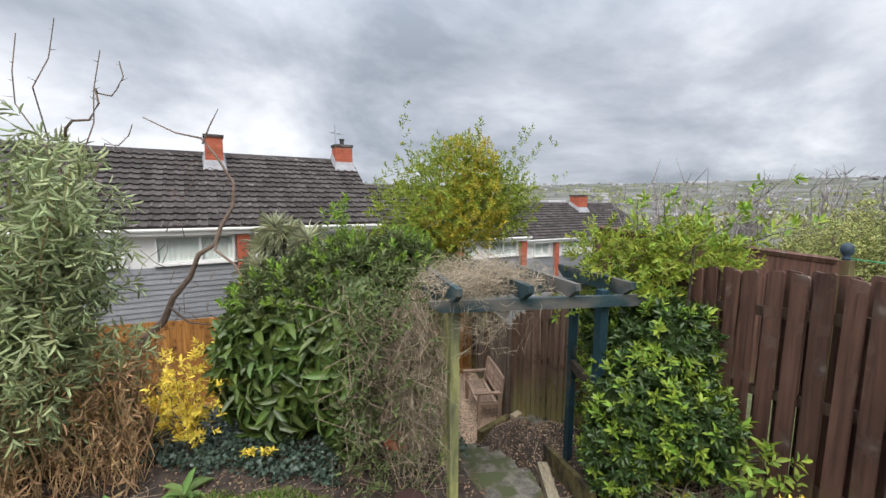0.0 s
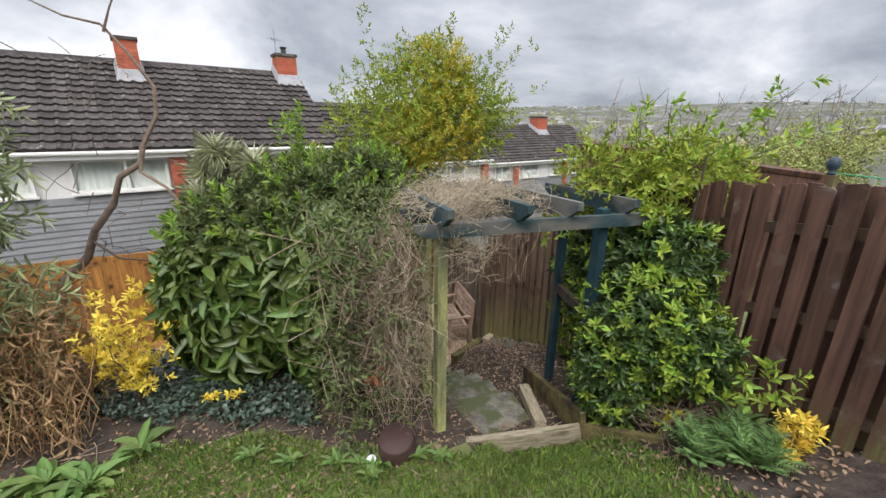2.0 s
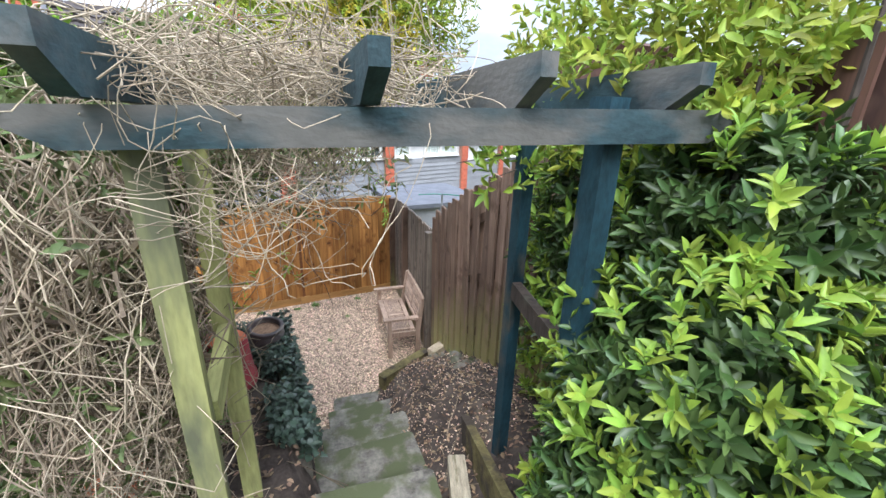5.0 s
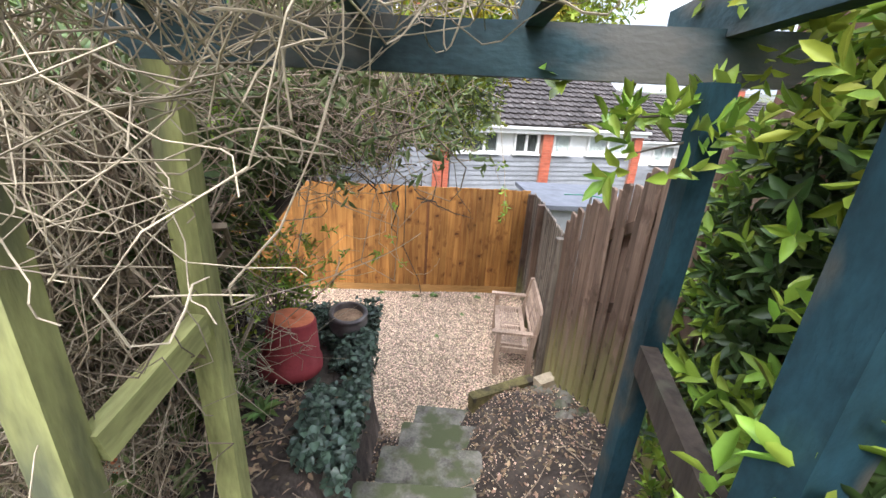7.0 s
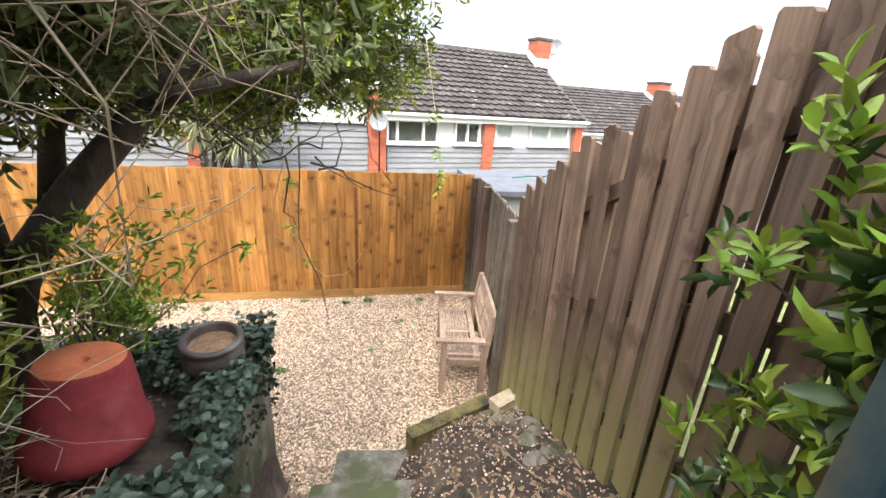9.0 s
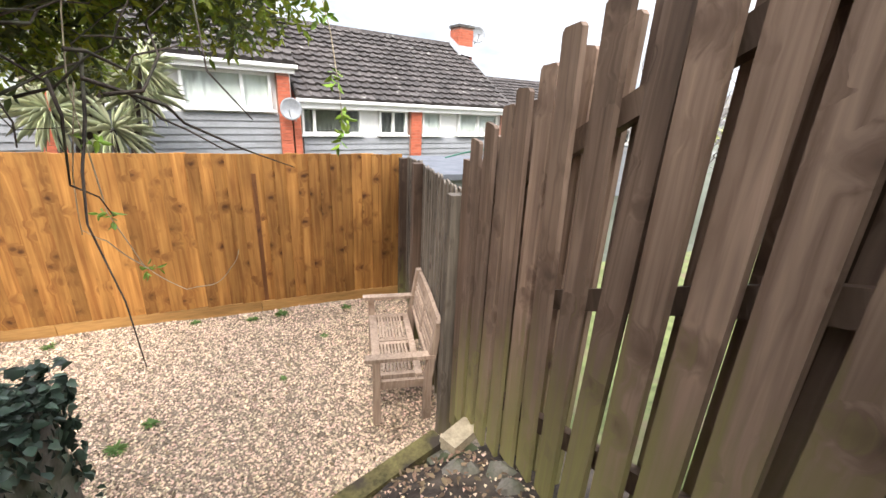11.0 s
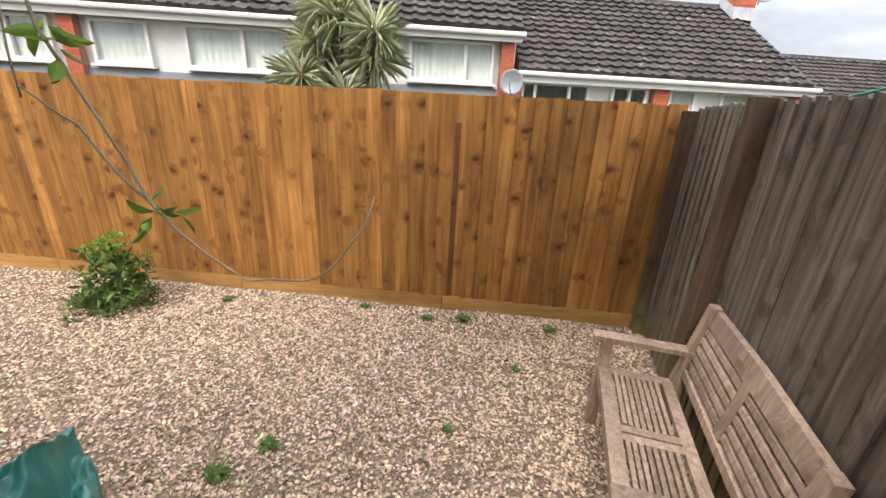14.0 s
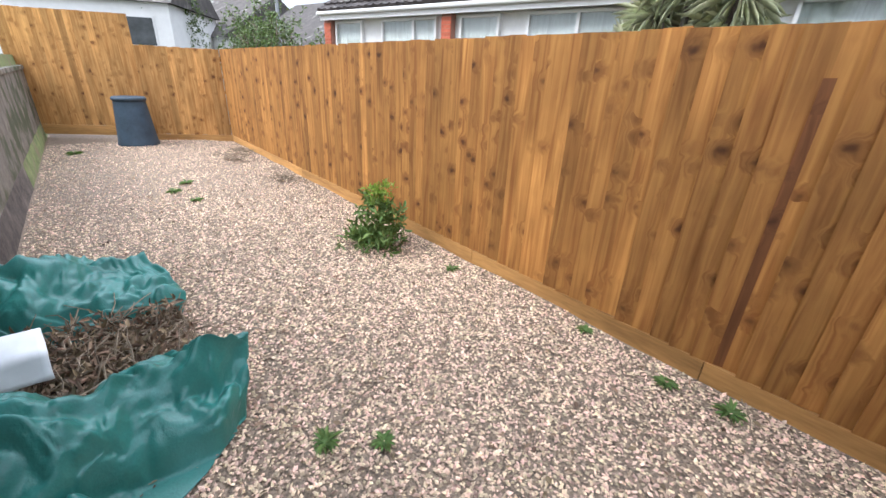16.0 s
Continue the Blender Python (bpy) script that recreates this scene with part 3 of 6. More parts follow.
sc = np.stack([r * rng.uniform(0.9, 1.7, n), r * rng.uniform(0.7, 1.1, n), r * rng.uniform(0.45, 0.8, n)], 1)
V = octa[None] * sc[:, None] * rng.uniform(0.8, 1.2, (n, 6, 1))
tilt = rng.normal(0, 0.35, (n, 1))
V[:, :, 2] += V[:, :, 0] * tilt
V = np.stack([V[..., 0] * np.cos(a)[:, None] - V[..., 1] * np.sin(a)[:, None], V[..., 0] * np.sin(a)[:, None] + V[..., 1] * np.cos(a)[:, None], V[..., 2]], -1)
V += np.stack([gx, gy, gz], 1)[:, None]
tri = np.array([(0, 1, 4), (1, 2, 4), (2, 3, 4), (3, 0, 4), (1, 0, 5), (2, 1, 5), (3, 2, 5), (0, 3, 5)])
me = bpy.data.meshes.new("gravel")
me.from_pydata(V.reshape(-1, 3).tolist(), [], (tri[None] + 6 * np.arange(n)[:, None, None]).reshape(-1, 3).tolist())
tagged(put_mesh("gravel", me, M_stone), "pale buff and pink gravel chippings over the yard", "gravel", kind="stuff")

# ---- steps, edging and retaining wall ----
wall = thing("retaining_wall", "weathered grey concrete retaining wall with green staining below the bed", "wall", kind="structure")
tagged(part("wall_face", Build().box((-8.8, 5.22, -0.05), (1.86, 5.38, 1.24)), M_concrete, wall))
part("coping", Build().box((-8.8, 5.18, 1.24), (1.88, 5.40, 1.30), cut=0.015), M_concrete, wall)
part("wall_return", Build().box((1.84, 3.75, 0.3), (1.93, 5.38, 1.29)), M_concrete, wall)

for i, (y0, y1, z) in enumerate([(2.88, 3.48, 1.25), (3.48, 4.0, 1.0), (4.0, 4.47, 0.76), (4.47, 4.92, 0.53), (4.92, 5.34, 0.31)]):
    st = thing("garden_step", "worn concrete garden step stained with moss and silt", "step", pose(2.16 + 0.12 * i, (y0 + y1) / 2, z, 0, 0, rng.normal(-6, 2)), group="steps down the bank")
    w, d = 0.36 + rng.uniform(-0.03, 0.03), (y1 - y0) / 2
    part("slab", Build().box((-w, -d, -0.07), (w, d, 0.0), cut=0.02), M_slab, st)
    part("riser", Build().box((-w + 0.02, d - 0.06, -0.34), (w - 0.02, d - 0.01, -0.072)), M_concrete, st)


def plank(name, a, c, w, h, material, label, cat="plank"):
    """A plank lying from a to c."""
    a, c = Vector(a), Vector(c)
    d = c - a
    m = Matrix.Translation(a) @ d.to_track_quat("X", "Z").to_matrix().to_4x4()
    ob = put_mesh(name, Build().box((0, -w / 2, 0), (d.length, w / 2, h), cut=0.008).mesh(name), material, m)
    return tagged(ob, label, cat)


plank("edging_board", (1.62, 2.87, 1.3), (2.56, 2.44, 1.46), 0.06, 0.14, M_plank, "pale weathered timber riser at the top of the steps", "board")
plank("edging_board", (2.42, 2.8, 1.3), (2.68, 3.4, 1.2), 0.1, 0.09, M_plank, "pale weathered timber board edging the upper step", "board")
plank("edging_board", (2.52, 2.42, 1.5), (2.86, 3.6, 1.12), 0.05, 0.2, M_sleeper, "mossy timber board holding back the shrub bed", "board")
plank("edging_board", (2.52, 2.42, 1.47), (3.0, 1.55, 1.78), 0.05, 0.15, M_sleeper, "dark timber edging between lawn and shrub bed", "board")
plank("mossy_sleeper", (2.80, 5.22, 0.40), (3.42, 5.46, 0.42), 0.1, 0.16, M_sleeper, "mossy old timber sleeper holding back soil beside the gravel", "sleeper")
br = put_mesh("brick", Build().box((-0.11, -0.055, 0), (0.11, 0.055, 0.07), cut=0.006).mesh("brick"), M_brickbuff, pose(3.52, 5.42, 0.535, 4, 3, 28))
tagged(br, "loose buff brick lying on broken slabs by the sleeper", "brick")
bs = put_mesh("broken_slab", Build().box((-0.14, -0.11, 0), (0.14, 0.1, 0.045), cut=0.02).mesh("slab"), M_concrete, pose(3.47, 5.33, 0.485, -3, 5, 24))
tagged(bs, "broken concrete slab lying on the soil by the fence", "slab")
for i in range(16):
    y = rng.uniform(4.55, 5.55)
    x = side_x(y) - rng.uniform(0.06, 0.3)
    s = rng.uniform(0.03, 0.085)
    bb = Build()
    q = [tuple(s * v * rng.uniform(0.75, 1.2) for v in p) for p in ((1, 0, 0), (0.6, 0.7, 0), (-0.5, 0.8, 0.1), (-1, 0, 0), (-0.5, -0.8, 0), (0.5, -0.8, 0.1), (0.3, 0.2, 0.7), (-0.4, 0.1, 0.6), (0, -0.4, 0.65))]
    bb.add(q, [(0, 1, 6), (1, 2, 7, 6), (2, 3, 7), (3, 4, 8, 7), (4, 5, 8), (5, 0, 6, 8), (6, 7, 8), (5, 4, 3, 2, 1, 0)])
    tagged(put_mesh("rubble_stone", bb.mesh("rubble_stone"), M_concrete, pose(x, y, height(x, y) - 0.005, 0, 0, rng.uniform(0, 360))), "grey rubble stone lying at the foot of the fence", "stone", "rubble by the fence")

# ---- orange fence ----
YF = 8.39


def feather_board(w, h, thick, seed):
    r_ = random.Random(seed)
    bb = Build()
    t0, t1 = thick, thick * 0.3
    a, c = r_.uniform(-0.004, 0.004), r_.uniform(-0.004, 0.004)
    bb.add([(0, 0, 0), (w, 0, 0), (w, -t1, 0), (0, -t0, 0), (0, 0, h + a), (w, 0, h + c), (w, -t1, h + c), (0, -t0, h + a)],
           [(3, 2, 1, 0), (4, 5, 6, 7), (0, 1, 5, 4), (1, 2, 6, 5), (2, 3, 7, 6), (3, 0, 4, 7)])
    return bb.mesh("fence_board")


def closeboard_fence(name, label, a, c, z0, z1, pitch_=0.112, dark=(), wood=None):
    """A close-board fence from a to c: feather-edged boards over rails, posts behind, a gravel board at the foot."""
    wood = wood or M_orange
    a, c = Vector((*a, 0)), Vector((*c, 0))
    d = c - a
    ang = math.degrees(math.atan2(d.y, d.x))
    f = thing(name, label, "fence", pose(a.x, a.y, 0, 0, 0, ang), kind="structure")
    h = z1 - z0 - 0.15
    kinds = [feather_board(0.128, h, 0.033, s) for s in range(5)]
    nb = int(d.length / pitch_)
    for i in range(nb):
        me_ = kinds[i % 5] if i not in dark else feather_board(0.06, h - 0.2, 0.022, i)
        if i in dark:
            tp_ = part("board", feather_board(0.128, h, 0.0145, i), M_orange, f, m=pose(i * pitch_, -0.003, z0 + 0.15, 0, 0, -1.6))
        ob = put_mesh("board", me_, wood if i not in dark else M_orange_dark, pose(i * pitch_, -0.004 + rng.normal(0, 0.0012), z0 + 0.15 + rng.normal(0, 0.003), 0, 0, -1.6 + rng.normal(0, 0.25)))
        ob.parent = f
    for k in range(int(d.length / 1.83) + 1):
        x0, x1 = k * 1.83, min((k + 1) * 1.83 - 0.004, d.length)
        if x1 - x0 > 0.1:
            part("gravel_board", Build().box((x0, -0.034, z0 - 0.03), (x1, -0.006, z0 + 0.147), cut=0.003), M_gravelboard, f)
    for zr in (0.3, 0.95, 1.55):
        part("rail", Build().box((0, 0.004, z0 + zr), (d.length, 0.06, z0 + zr + 0.07)), M_orange, f)
    for k in range(int(d.length / 1.83) + 1):
        part("post", Build().box((k * 1.83 - 0.045, 0.062, z0 - 0.1), (k * 1.83 + 0.045, 0.15, z1 - 0.03)), M_orange, f)
    return f


closeboard_fence("fence_north", "new orange-brown close-board timber fence along the gravel yard", (-6.75, YF), (4.08, YF), -0.03, 1.745, dark=(82,))
closeboard_fence("fence_west", "bright new timber close-board fence closing the end of the yard", (-7.5, 6.95), (-6.72, 8.42), -0.03, 1.74, wood=M_new)
closeboard_fence("fence_bank", "new timber close-board fence climbing the bank", (-8.6, 5.2), (-7.5, 7.12), 0.1, 2.25, wood=M_new)

# ---- side fence ----
sf = thing("fence_side", "brown-stained hit-and-miss timber fence stepping down the slope, mossy at the foot", "fence", kind="structure")
SA = 87.0
TOPS = [(-1.5, 3.75), (1.3, 3.53), (2.0, 3.45), (2.6, 3.4), (3.3, 3.22), (4.35, 2.78), (4.6, 2.66), (5.0, 2.46), (5.27, 2.33), (5.65, 2.12), (5.75, 2.0)]
FEET = [(-1.5, 2.6), (1.0, 2.0), (2.0, 1.75), (3.0, 1.52), (4.2, 1.12), (5.07, 0.74), (5.6, 0.5), (5.8, 0.42)]


def rough_board(w, h, t, seed):
    r_ = random.Random(seed)
    j = lambda s: r_.uniform(-s, s)
    a, c = j(0.012), j(0.012)
    bb = Build()
    e = 0.012
    bb.add([(-w / 2, 0, 0), (w / 2, 0, 0), (w / 2, t, 0), (-w / 2, t, 0), (-w / 2, 0, h + a - e), (w / 2, 0, h + c - e), (w / 2, t, h + c - e), (-w / 2, t, h + a - e), (-w / 2 + e, 0, h + a), (w / 2 - e, 0, h + c), (w / 2 - e, t, h + c), (-w / 2 + e, t, h + a)],
           [(3, 2, 1, 0), (0, 1, 5, 9, 8, 4), (1, 2, 6, 5), (2, 3, 7, 11, 10, 6), (3, 0, 4, 7), (5, 6, 10, 9), (7, 4, 8, 11), (8, 9, 10, 11)])
    return bb.mesh("fence_board")


y = -1.4
i = 0
while y < 5.68:
    top, foot = lerp_table(TOPS, y) + rng.uniform(-0.02, 0.02), lerp_table(FEET, y) + rng.uniform(-0.03, 0.03)
    front = i % 2 == 0
    wood = M_brown if y < 3.4 else M_tan
    w = rng.uniform(0.094, 0.104)
    ob = part("board", rough_board(w, top - foot, 0.02, i), wood, sf, m=pose(side_x(y) + (-0.042 if front else 0.042), y, foot, rng.normal(0, 0.5), rng.normal(0, 0.4), SA + rng.normal(0, 0.6)))
    y += rng.uniform(0.069, 0.075)
    i += 1
for y0, y1 in ((-1.4, 1.15), (1.15, 2.75), (2.75, 4.2), (4.2, 5.7)):
    for fr in (0.16, 0.5, 0.84):
        z0 = lerp_table(FEET, y0) * (1 - fr) + lerp_table(TOPS, y0) * fr
        z1 = lerp_table(FEET, y1) * (1 - fr) + lerp_table(TOPS, y1) * fr
        a, c = Vector((side_x(y0), y0, z0)), Vector((side_x(y1), y1, z1))
        m = Matrix.Translation(a) @ (c - a).to_track_quat("X", "Z").to_matrix().to_4x4()
        part("rail", Build().box((0, -0.02, -0.035), ((c - a).length, 0.02, 0.035)), M_rail, sf, m=m)
for yp, zt in ((1.15, 3.5), (2.75, 3.34), (4.2, 2.72)):
    part("post", Build().box((-0.04, 0.0, 0), (0.04, 0.08, zt - height(3.2, yp))), M_postwood, sf, m=pose(side_x(yp) + 0.11, yp, height(3.2, yp), 0, 0, SA))
part("post", Build().box((-0.055, -0.055, 0), (0.055, 0.055, 1.72), cut=0.008), M_postwood, sf, m=pose(side_x(5.76), 5.76, 0.3, 0, 1, SA))

gf = thing("fence_yard", "weathered grey overlapping board fence behind the bench", "fence", kind="structure")
y = 5.86
i = 0
while y < 8.33:
    zt = lerp_table([(5.86, 1.86), (6.1, 1.81), (7.4, 1.79), (8.33, 1.73)], y) + rng.uniform(-0.008, 0.008)
    z0 = lerp_table([(5.86, 0.25), (6.3, 0.03), (8.3, 0.02)], y)
    part("board", rough_board(0.118, zt - z0, 0.014, 200 + i), M_grey, gf, m=pose(side_x(y), y, z0, 0, rng.normal(0, 0.3), SA - 3.5 - 9.0 + rng.normal(0, 1.0)))
    y += 0.1
    i += 1
for zr in (0.35, 1.0, 1.6):
    a, c = Vector((side_x(5.8) + 0.05, 5.8, zr)), Vector((side_x(8.35) + 0.05, 8.35, zr - 0.03))
    part("rail", Build().box((0, -0.02, -0.035), ((c - a).length, 0.02, 0.035)), M_rail, gf, m=Matrix.Translation(a) @ (c - a).to_track_quat("X", "Z").to_matrix().to_4x4())
for yp, zt in ((7.32, 1.84), (8.3, 1.76), (5.97, 1.85)):
    part("post", Build().box((-0.045, -0.045, 0), (0.045, 0.045, zt), cut=0.006), M_postwood if yp > 7 else M_grey, gf, m=pose(side_x(yp) - 0.055, yp, -0.05, 0, 0, SA))

# ---- neighbour's fence with a ball finial ----
nf = thing("fence_neighbour", "dark brown board fence across the neighbouring garden with a ball-topped post", "fence", kind="structure")
na, nc = Vector((3.78, 4.05, 3.6)), Vector((5.45, 2.62, 3.34))
dn = nc - na
for i in range(18):
    p = na + dn * (i / 17)
    part("board", rough_board(0.13, 1.5, 0.02, 300 + i), M_brown, nf, m=pose(p.x, p.y, p.z - 1.5, 0, 0, math.degrees(math.atan2(dn.y, dn.x))))
part("cap_rail", Build().tube([na + Vector((0, 0, 0.01)), nc + Vector((0, 0, 0.01))], 0.035, 4), M_brown, nf)
part("post", Build().box((-0.05, -0.05, -1.6), (0.05, 0.05, 0.12)), M_brown, nf, m=pose(5.52, 2.58, 3.24))
part("ball_finial", Build().lathe([(0.0, 0.0), (0.04, 0.0), (0.045, 0.03), (0.03, 0.04), (0.06, 0.08), (0.07, 0.12), (0.06, 0.17), (0.03, 0.2), (0.0, 0.205)], 16), M_bin, nf, m=pose(5.52, 2.58, 3.36) @ Matrix.Diagonal((0.8, 0.8, 0.85, 1)), smooth=True)

# ---- houses ----
HA = 12.0
HC, HS = math.cos(radians(HA)), math.sin(radians(HA))


def house(name, label, s0, s1, off, eave, ridge, base, windows, piers, clad_top, chimneys, dishes=()):
    """A terrace: s runs along the facade, o away from it. Walls, tiled roof in courses, gutter, brick piers, cladding boards, windows."""
    h = thing(name, label, "house", Matrix.Translation((3.16 - HS * off, 15.2 + HC * off, 0)) @ pose(0, 0, 0, 0, 0, HA))
    depth = 7.2
    fy = 0.32
    wall_ = part("wall", Build().box((s0, fy, base), (s1, depth - 0.3, eave - 0.02)), M_white, h)
    for s in (s0 + 0.02, s1 - 0.14):
        gb_ = Build().add([(s, 0.3, eave - 0.02), (s, depth - 0.3, eave - 0.02), (s, 3.6, ridge - 0.12), (s + 0.12, 0.3, eave - 0.02), (s + 0.12, depth - 0.3, eave - 0.02), (s + 0.12, 3.6, ridge - 0.12)],
                [(0, 2, 1), (3, 4, 5), (0, 3, 5, 2), (1, 2, 5, 4)])
        part("gable", gb_, M_brick, h)
    roof = part("roof", Build().add([(s0 - 0.05, -0.02, eave + 0.02), (s1 + 0.05, -0.02, eave + 0.02), (s1 + 0.05, 3.6, ridge), (s0 - 0.05, 3.6, ridge), (s1 + 0.05, 7.2, eave), (s0 - 0.05, 7.2, eave), (s0 - 0.05, -0.02, eave - 0.06), (s1 + 0.05, -0.02, eave - 0.06), (s1 + 0.05, 3.6, ridge - 0.1), (s0 - 0.05, 3.6, ridge - 0.1)],
                    [(0, 1, 2, 3), (3, 2, 4, 5), (0, 6, 7, 1), (6, 9, 8, 7), (0, 3, 9, 6), (1, 7, 8, 2)]), M_tile, h)
    rows = 14
    sl = Vector((0, 3.62, ridge - eave - 0.02))
    L = sl.length
    u = sl.normalized()
    nrm = Vector((0, -u.z, u.y))
    tb = Build()
    W = 0.3
    nt = int((s1 - s0 + 0.1) / W)
    for r_ in range(rows):
        o0 = Vector((0, -0.04, eave + 0.025)) + u * (L * r_ / rows)
        o1 = Vector((0, -0.04, eave + 0.025)) + u * (L * (r_ + 1.12) / rows)
        for k in range(nt):
            xs = s0 - 0.05 + k * W
            jz = rng.uniform(0, 0.012)
            vs = []
            for (fx, hz) in ((0.0, 0.015), (0.12, 0.042), (0.3, 0.046), (0.45, 0.02), (0.75, 0.012), (1.0, 0.015)):
                for o, add_ in ((o0, 0.06 + jz), (o1, 0.0)):
                    p = o + nrm * (hz + add_)
                    vs.append((xs + fx * W, p.y, p.z))
            k0 = len(vs)
            for fx in (0.0, 1.0):
                vs.append((xs + fx * W, o0.y + nrm.y * -0.005, o0.z + nrm.z * -0.005))
            fs = [(2 * q, 2 * q + 2, 2 * q + 3, 2 * q + 1) for q in range(5)] + [(k0, k0 + 1, 10, 8, 6, 4, 2, 0)]
            tb.add(vs, fs)
    tl = part("tiles", tb, M_tile_i, roof)
    tagged(tl, kind="stuff")
    rt = Build()
    for k in range(int((s1 - s0) / 0.45)):
        x0 = s0 + k * 0.45
        rt.add([(x0, 3.44, ridge - 0.03), (x0 + 0.44, 3.44, ridge - 0.03), (x0 + 0.44, 3.52, ridge + 0.09), (x0, 3.52, ridge + 0.09), (x0 + 0.44, 3.68, ridge + 0.09), (x0, 3.68, ridge + 0.09), (x0 + 0.44, 3.76, ridge - 0.03), (x0, 3.76, ridge - 0.03)],
               [(0, 1, 2, 3), (3, 2, 4, 5), (5, 4, 6, 7), (0, 3, 5, 7), (1, 6, 4, 2)])
    part("ridge_tiles", rt, M_tile_i, roof)
    part("fascia", Build().box((s0 - 0.05, 0.0, eave - 0.2), (s1 + 0.05, 0.03, eave - 0.02)), M_white, h)
    part("soffit", Build().box((s0, 0.03, eave - 0.16), (s1, 0.32, eave - 0.13)), M_white, h)
    gut = [(s0 - 0.1, -0.05, eave - 0.02), (s1 + 0.1, -0.05, eave - 0.05)]
    part("gutter", Build().tube(gut, 0.055, 8), M_white, h)
    nc_ = max(1, int((clad_top - base) / 0.16))
    for k in range(nc_):
        z1 = clad_top - k * 0.16
        part("cladding_board", Build().add([(s0 + 0.1, 0.2, z1 - 0.165), (s1 - 0.1, 0.2, z1 - 0.165), (s1 - 0.1, 0.23, z1), (s0 + 0.1, 0.23, z1), (s0 + 0.1, 0.32, z1 - 0.165), (s1 - 0.1, 0.32, z1 - 0.165), (s1 - 0.1, 0.32, z1), (s0 + 0.1, 0.32, z1)],
                                               [(0, 1, 2, 3), (3, 2, 6, 7), (1, 0, 4, 5), (0, 3, 7, 4), (1, 5, 6, 2)]), M_clad, h)
    for (p0, p1) in piers:
        pr = part("brick_pier", Build().box((p0, 0.1, base), (p1, 0.3, eave - 0.18)), M_mortar, h)
        for k in range(int((eave - 0.2 - base) / 0.085)):
            part("brick_course", Build().box((p0 - 0.006, 0.088, base + k * 0.085 + 0.01), (p1 + 0.006, 0.12, base + (k + 1) * 0.085)), M_brick, pr)
    for (w0, w1, zb, zt, mull, style) in windows:
        wi = part("window", Build().box((w0, 0.24, zb - 0.06), (w1, 0.34, zb - 0.02)), M_white, h)
        fr = Build()
        fr.box((w0, 0.2, zb), (w0 + 0.06, 0.33, zt)).box((w1 - 0.06, 0.2, zb), (w1, 0.33, zt)).box((w0 + 0.06, 0.2, zb), (w1 - 0.06, 0.33, zb + 0.06)).box((w0 + 0.06, 0.2, zt - 0.06), (w1 - 0.06, 0.33, zt))
        part("window_frame", fr, M_white, wi)
        part("window_sill", Build().box((w0 - 0.05, 0.12, zb - 0.05), (w1 + 0.05, 0.32, zb - 0.002)), M_white, wi)
        cuts = [w0 + 0.06] + [w0 + (w1 - w0) * q for q in mull] + [w1 - 0.06]
        for q in range(1, len(cuts) - 1):
            part("mullion", Build().box((cuts[q] - 0.035, 0.205, zb + 0.06), (cuts[q] + 0.035, 0.325, zt - 0.06)), M_white, wi)
        for q in range(len(cuts) - 1):
            g_ = part("pane", Build().box((cuts[q] + 0.005, 0.262, zb + 0.055), (cuts[q + 1] - 0.005, 0.268, zt - 0.055)), M_glass, wi)
            g_.visible_shadow = False
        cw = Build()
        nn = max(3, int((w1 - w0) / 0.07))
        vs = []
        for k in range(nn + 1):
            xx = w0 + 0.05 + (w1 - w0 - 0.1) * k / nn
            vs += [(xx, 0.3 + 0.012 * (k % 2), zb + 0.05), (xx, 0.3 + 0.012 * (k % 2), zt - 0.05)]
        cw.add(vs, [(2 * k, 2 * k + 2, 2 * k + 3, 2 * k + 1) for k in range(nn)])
        # uncurtained windows get a dark sheet that stands for the unlit room
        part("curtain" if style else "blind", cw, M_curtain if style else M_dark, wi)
    for (c0, c1, o0, o1, top) in chimneys:
        zb = eave + (ridge - eave) * (o0 / 3.6) - 0.3
        ch = part("chimney", Build().box((c0, o0, zb), (c1, o1, top)), M_mortar, h)
        nb_ = int((top - zb) / 0.085)
        for k in range(nb_):
            z0 = zb + k * 0.085
            part("brick_course", Build().box((c0 - 0.008, o0 - 0.008, z0 + 0.01), (c1 + 0.008, o1 + 0.008, z0 + 0.083)), M_brick, ch)
        part("chimney_cap", Build().box((c0 - 0.05, o0 - 0.05, top), (c1 + 0.05, o1 + 0.05, top + 0.09), cut=0.02), M_tile, ch)
        if top == 6.18:
            part("chimney_pot", Build().lathe([(0.1, 0.0), (0.09, 0.2), (0.12, 0.22), (0.12, 0.26), (0.08, 0.26), (0.07, 0.05)], 14, ((c0 + c1) / 2, (o0 + o1) / 2, top + 0.09)), M_tile, ch)
        e_ = 0.1
        zf = lambda o: eave + (ridge - eave) * (o / 3.6) + 0.1
        part("flashing", Build().add([(c0 - e_, o0 - 0.22, zf(o0 - 0.22)), (c1 + e_, o0 - 0.22, zf(o0 - 0.22)), (c1 + e_, o1, zf(o1)), (c0 - e_, o1, zf(o1)), (c0 - 0.02, o0 - 0.02, zf(o0) + 0.22), (c1 + 0.02, o0 - 0.02, zf(o0) + 0.22), (c1 + 0.02, o1, zf(o1) + 0.22), (c0 - 0.02, o1, zf(o1) + 0.22)],
                                         [(0, 1, 5, 4), (1, 2, 6, 5), (3, 0, 4, 7), (4, 5, 6, 7)]), M_lead, ch)
    return h


M_tile_i = mat("roof_tile_pieces", (0.06, 0.051, 0.048), 0.85, 0.4, 9, bump=0.4, fine=40, second=(0.2, 0.19, 0.17), second_at=(0.63, 0.72), island=0.35)


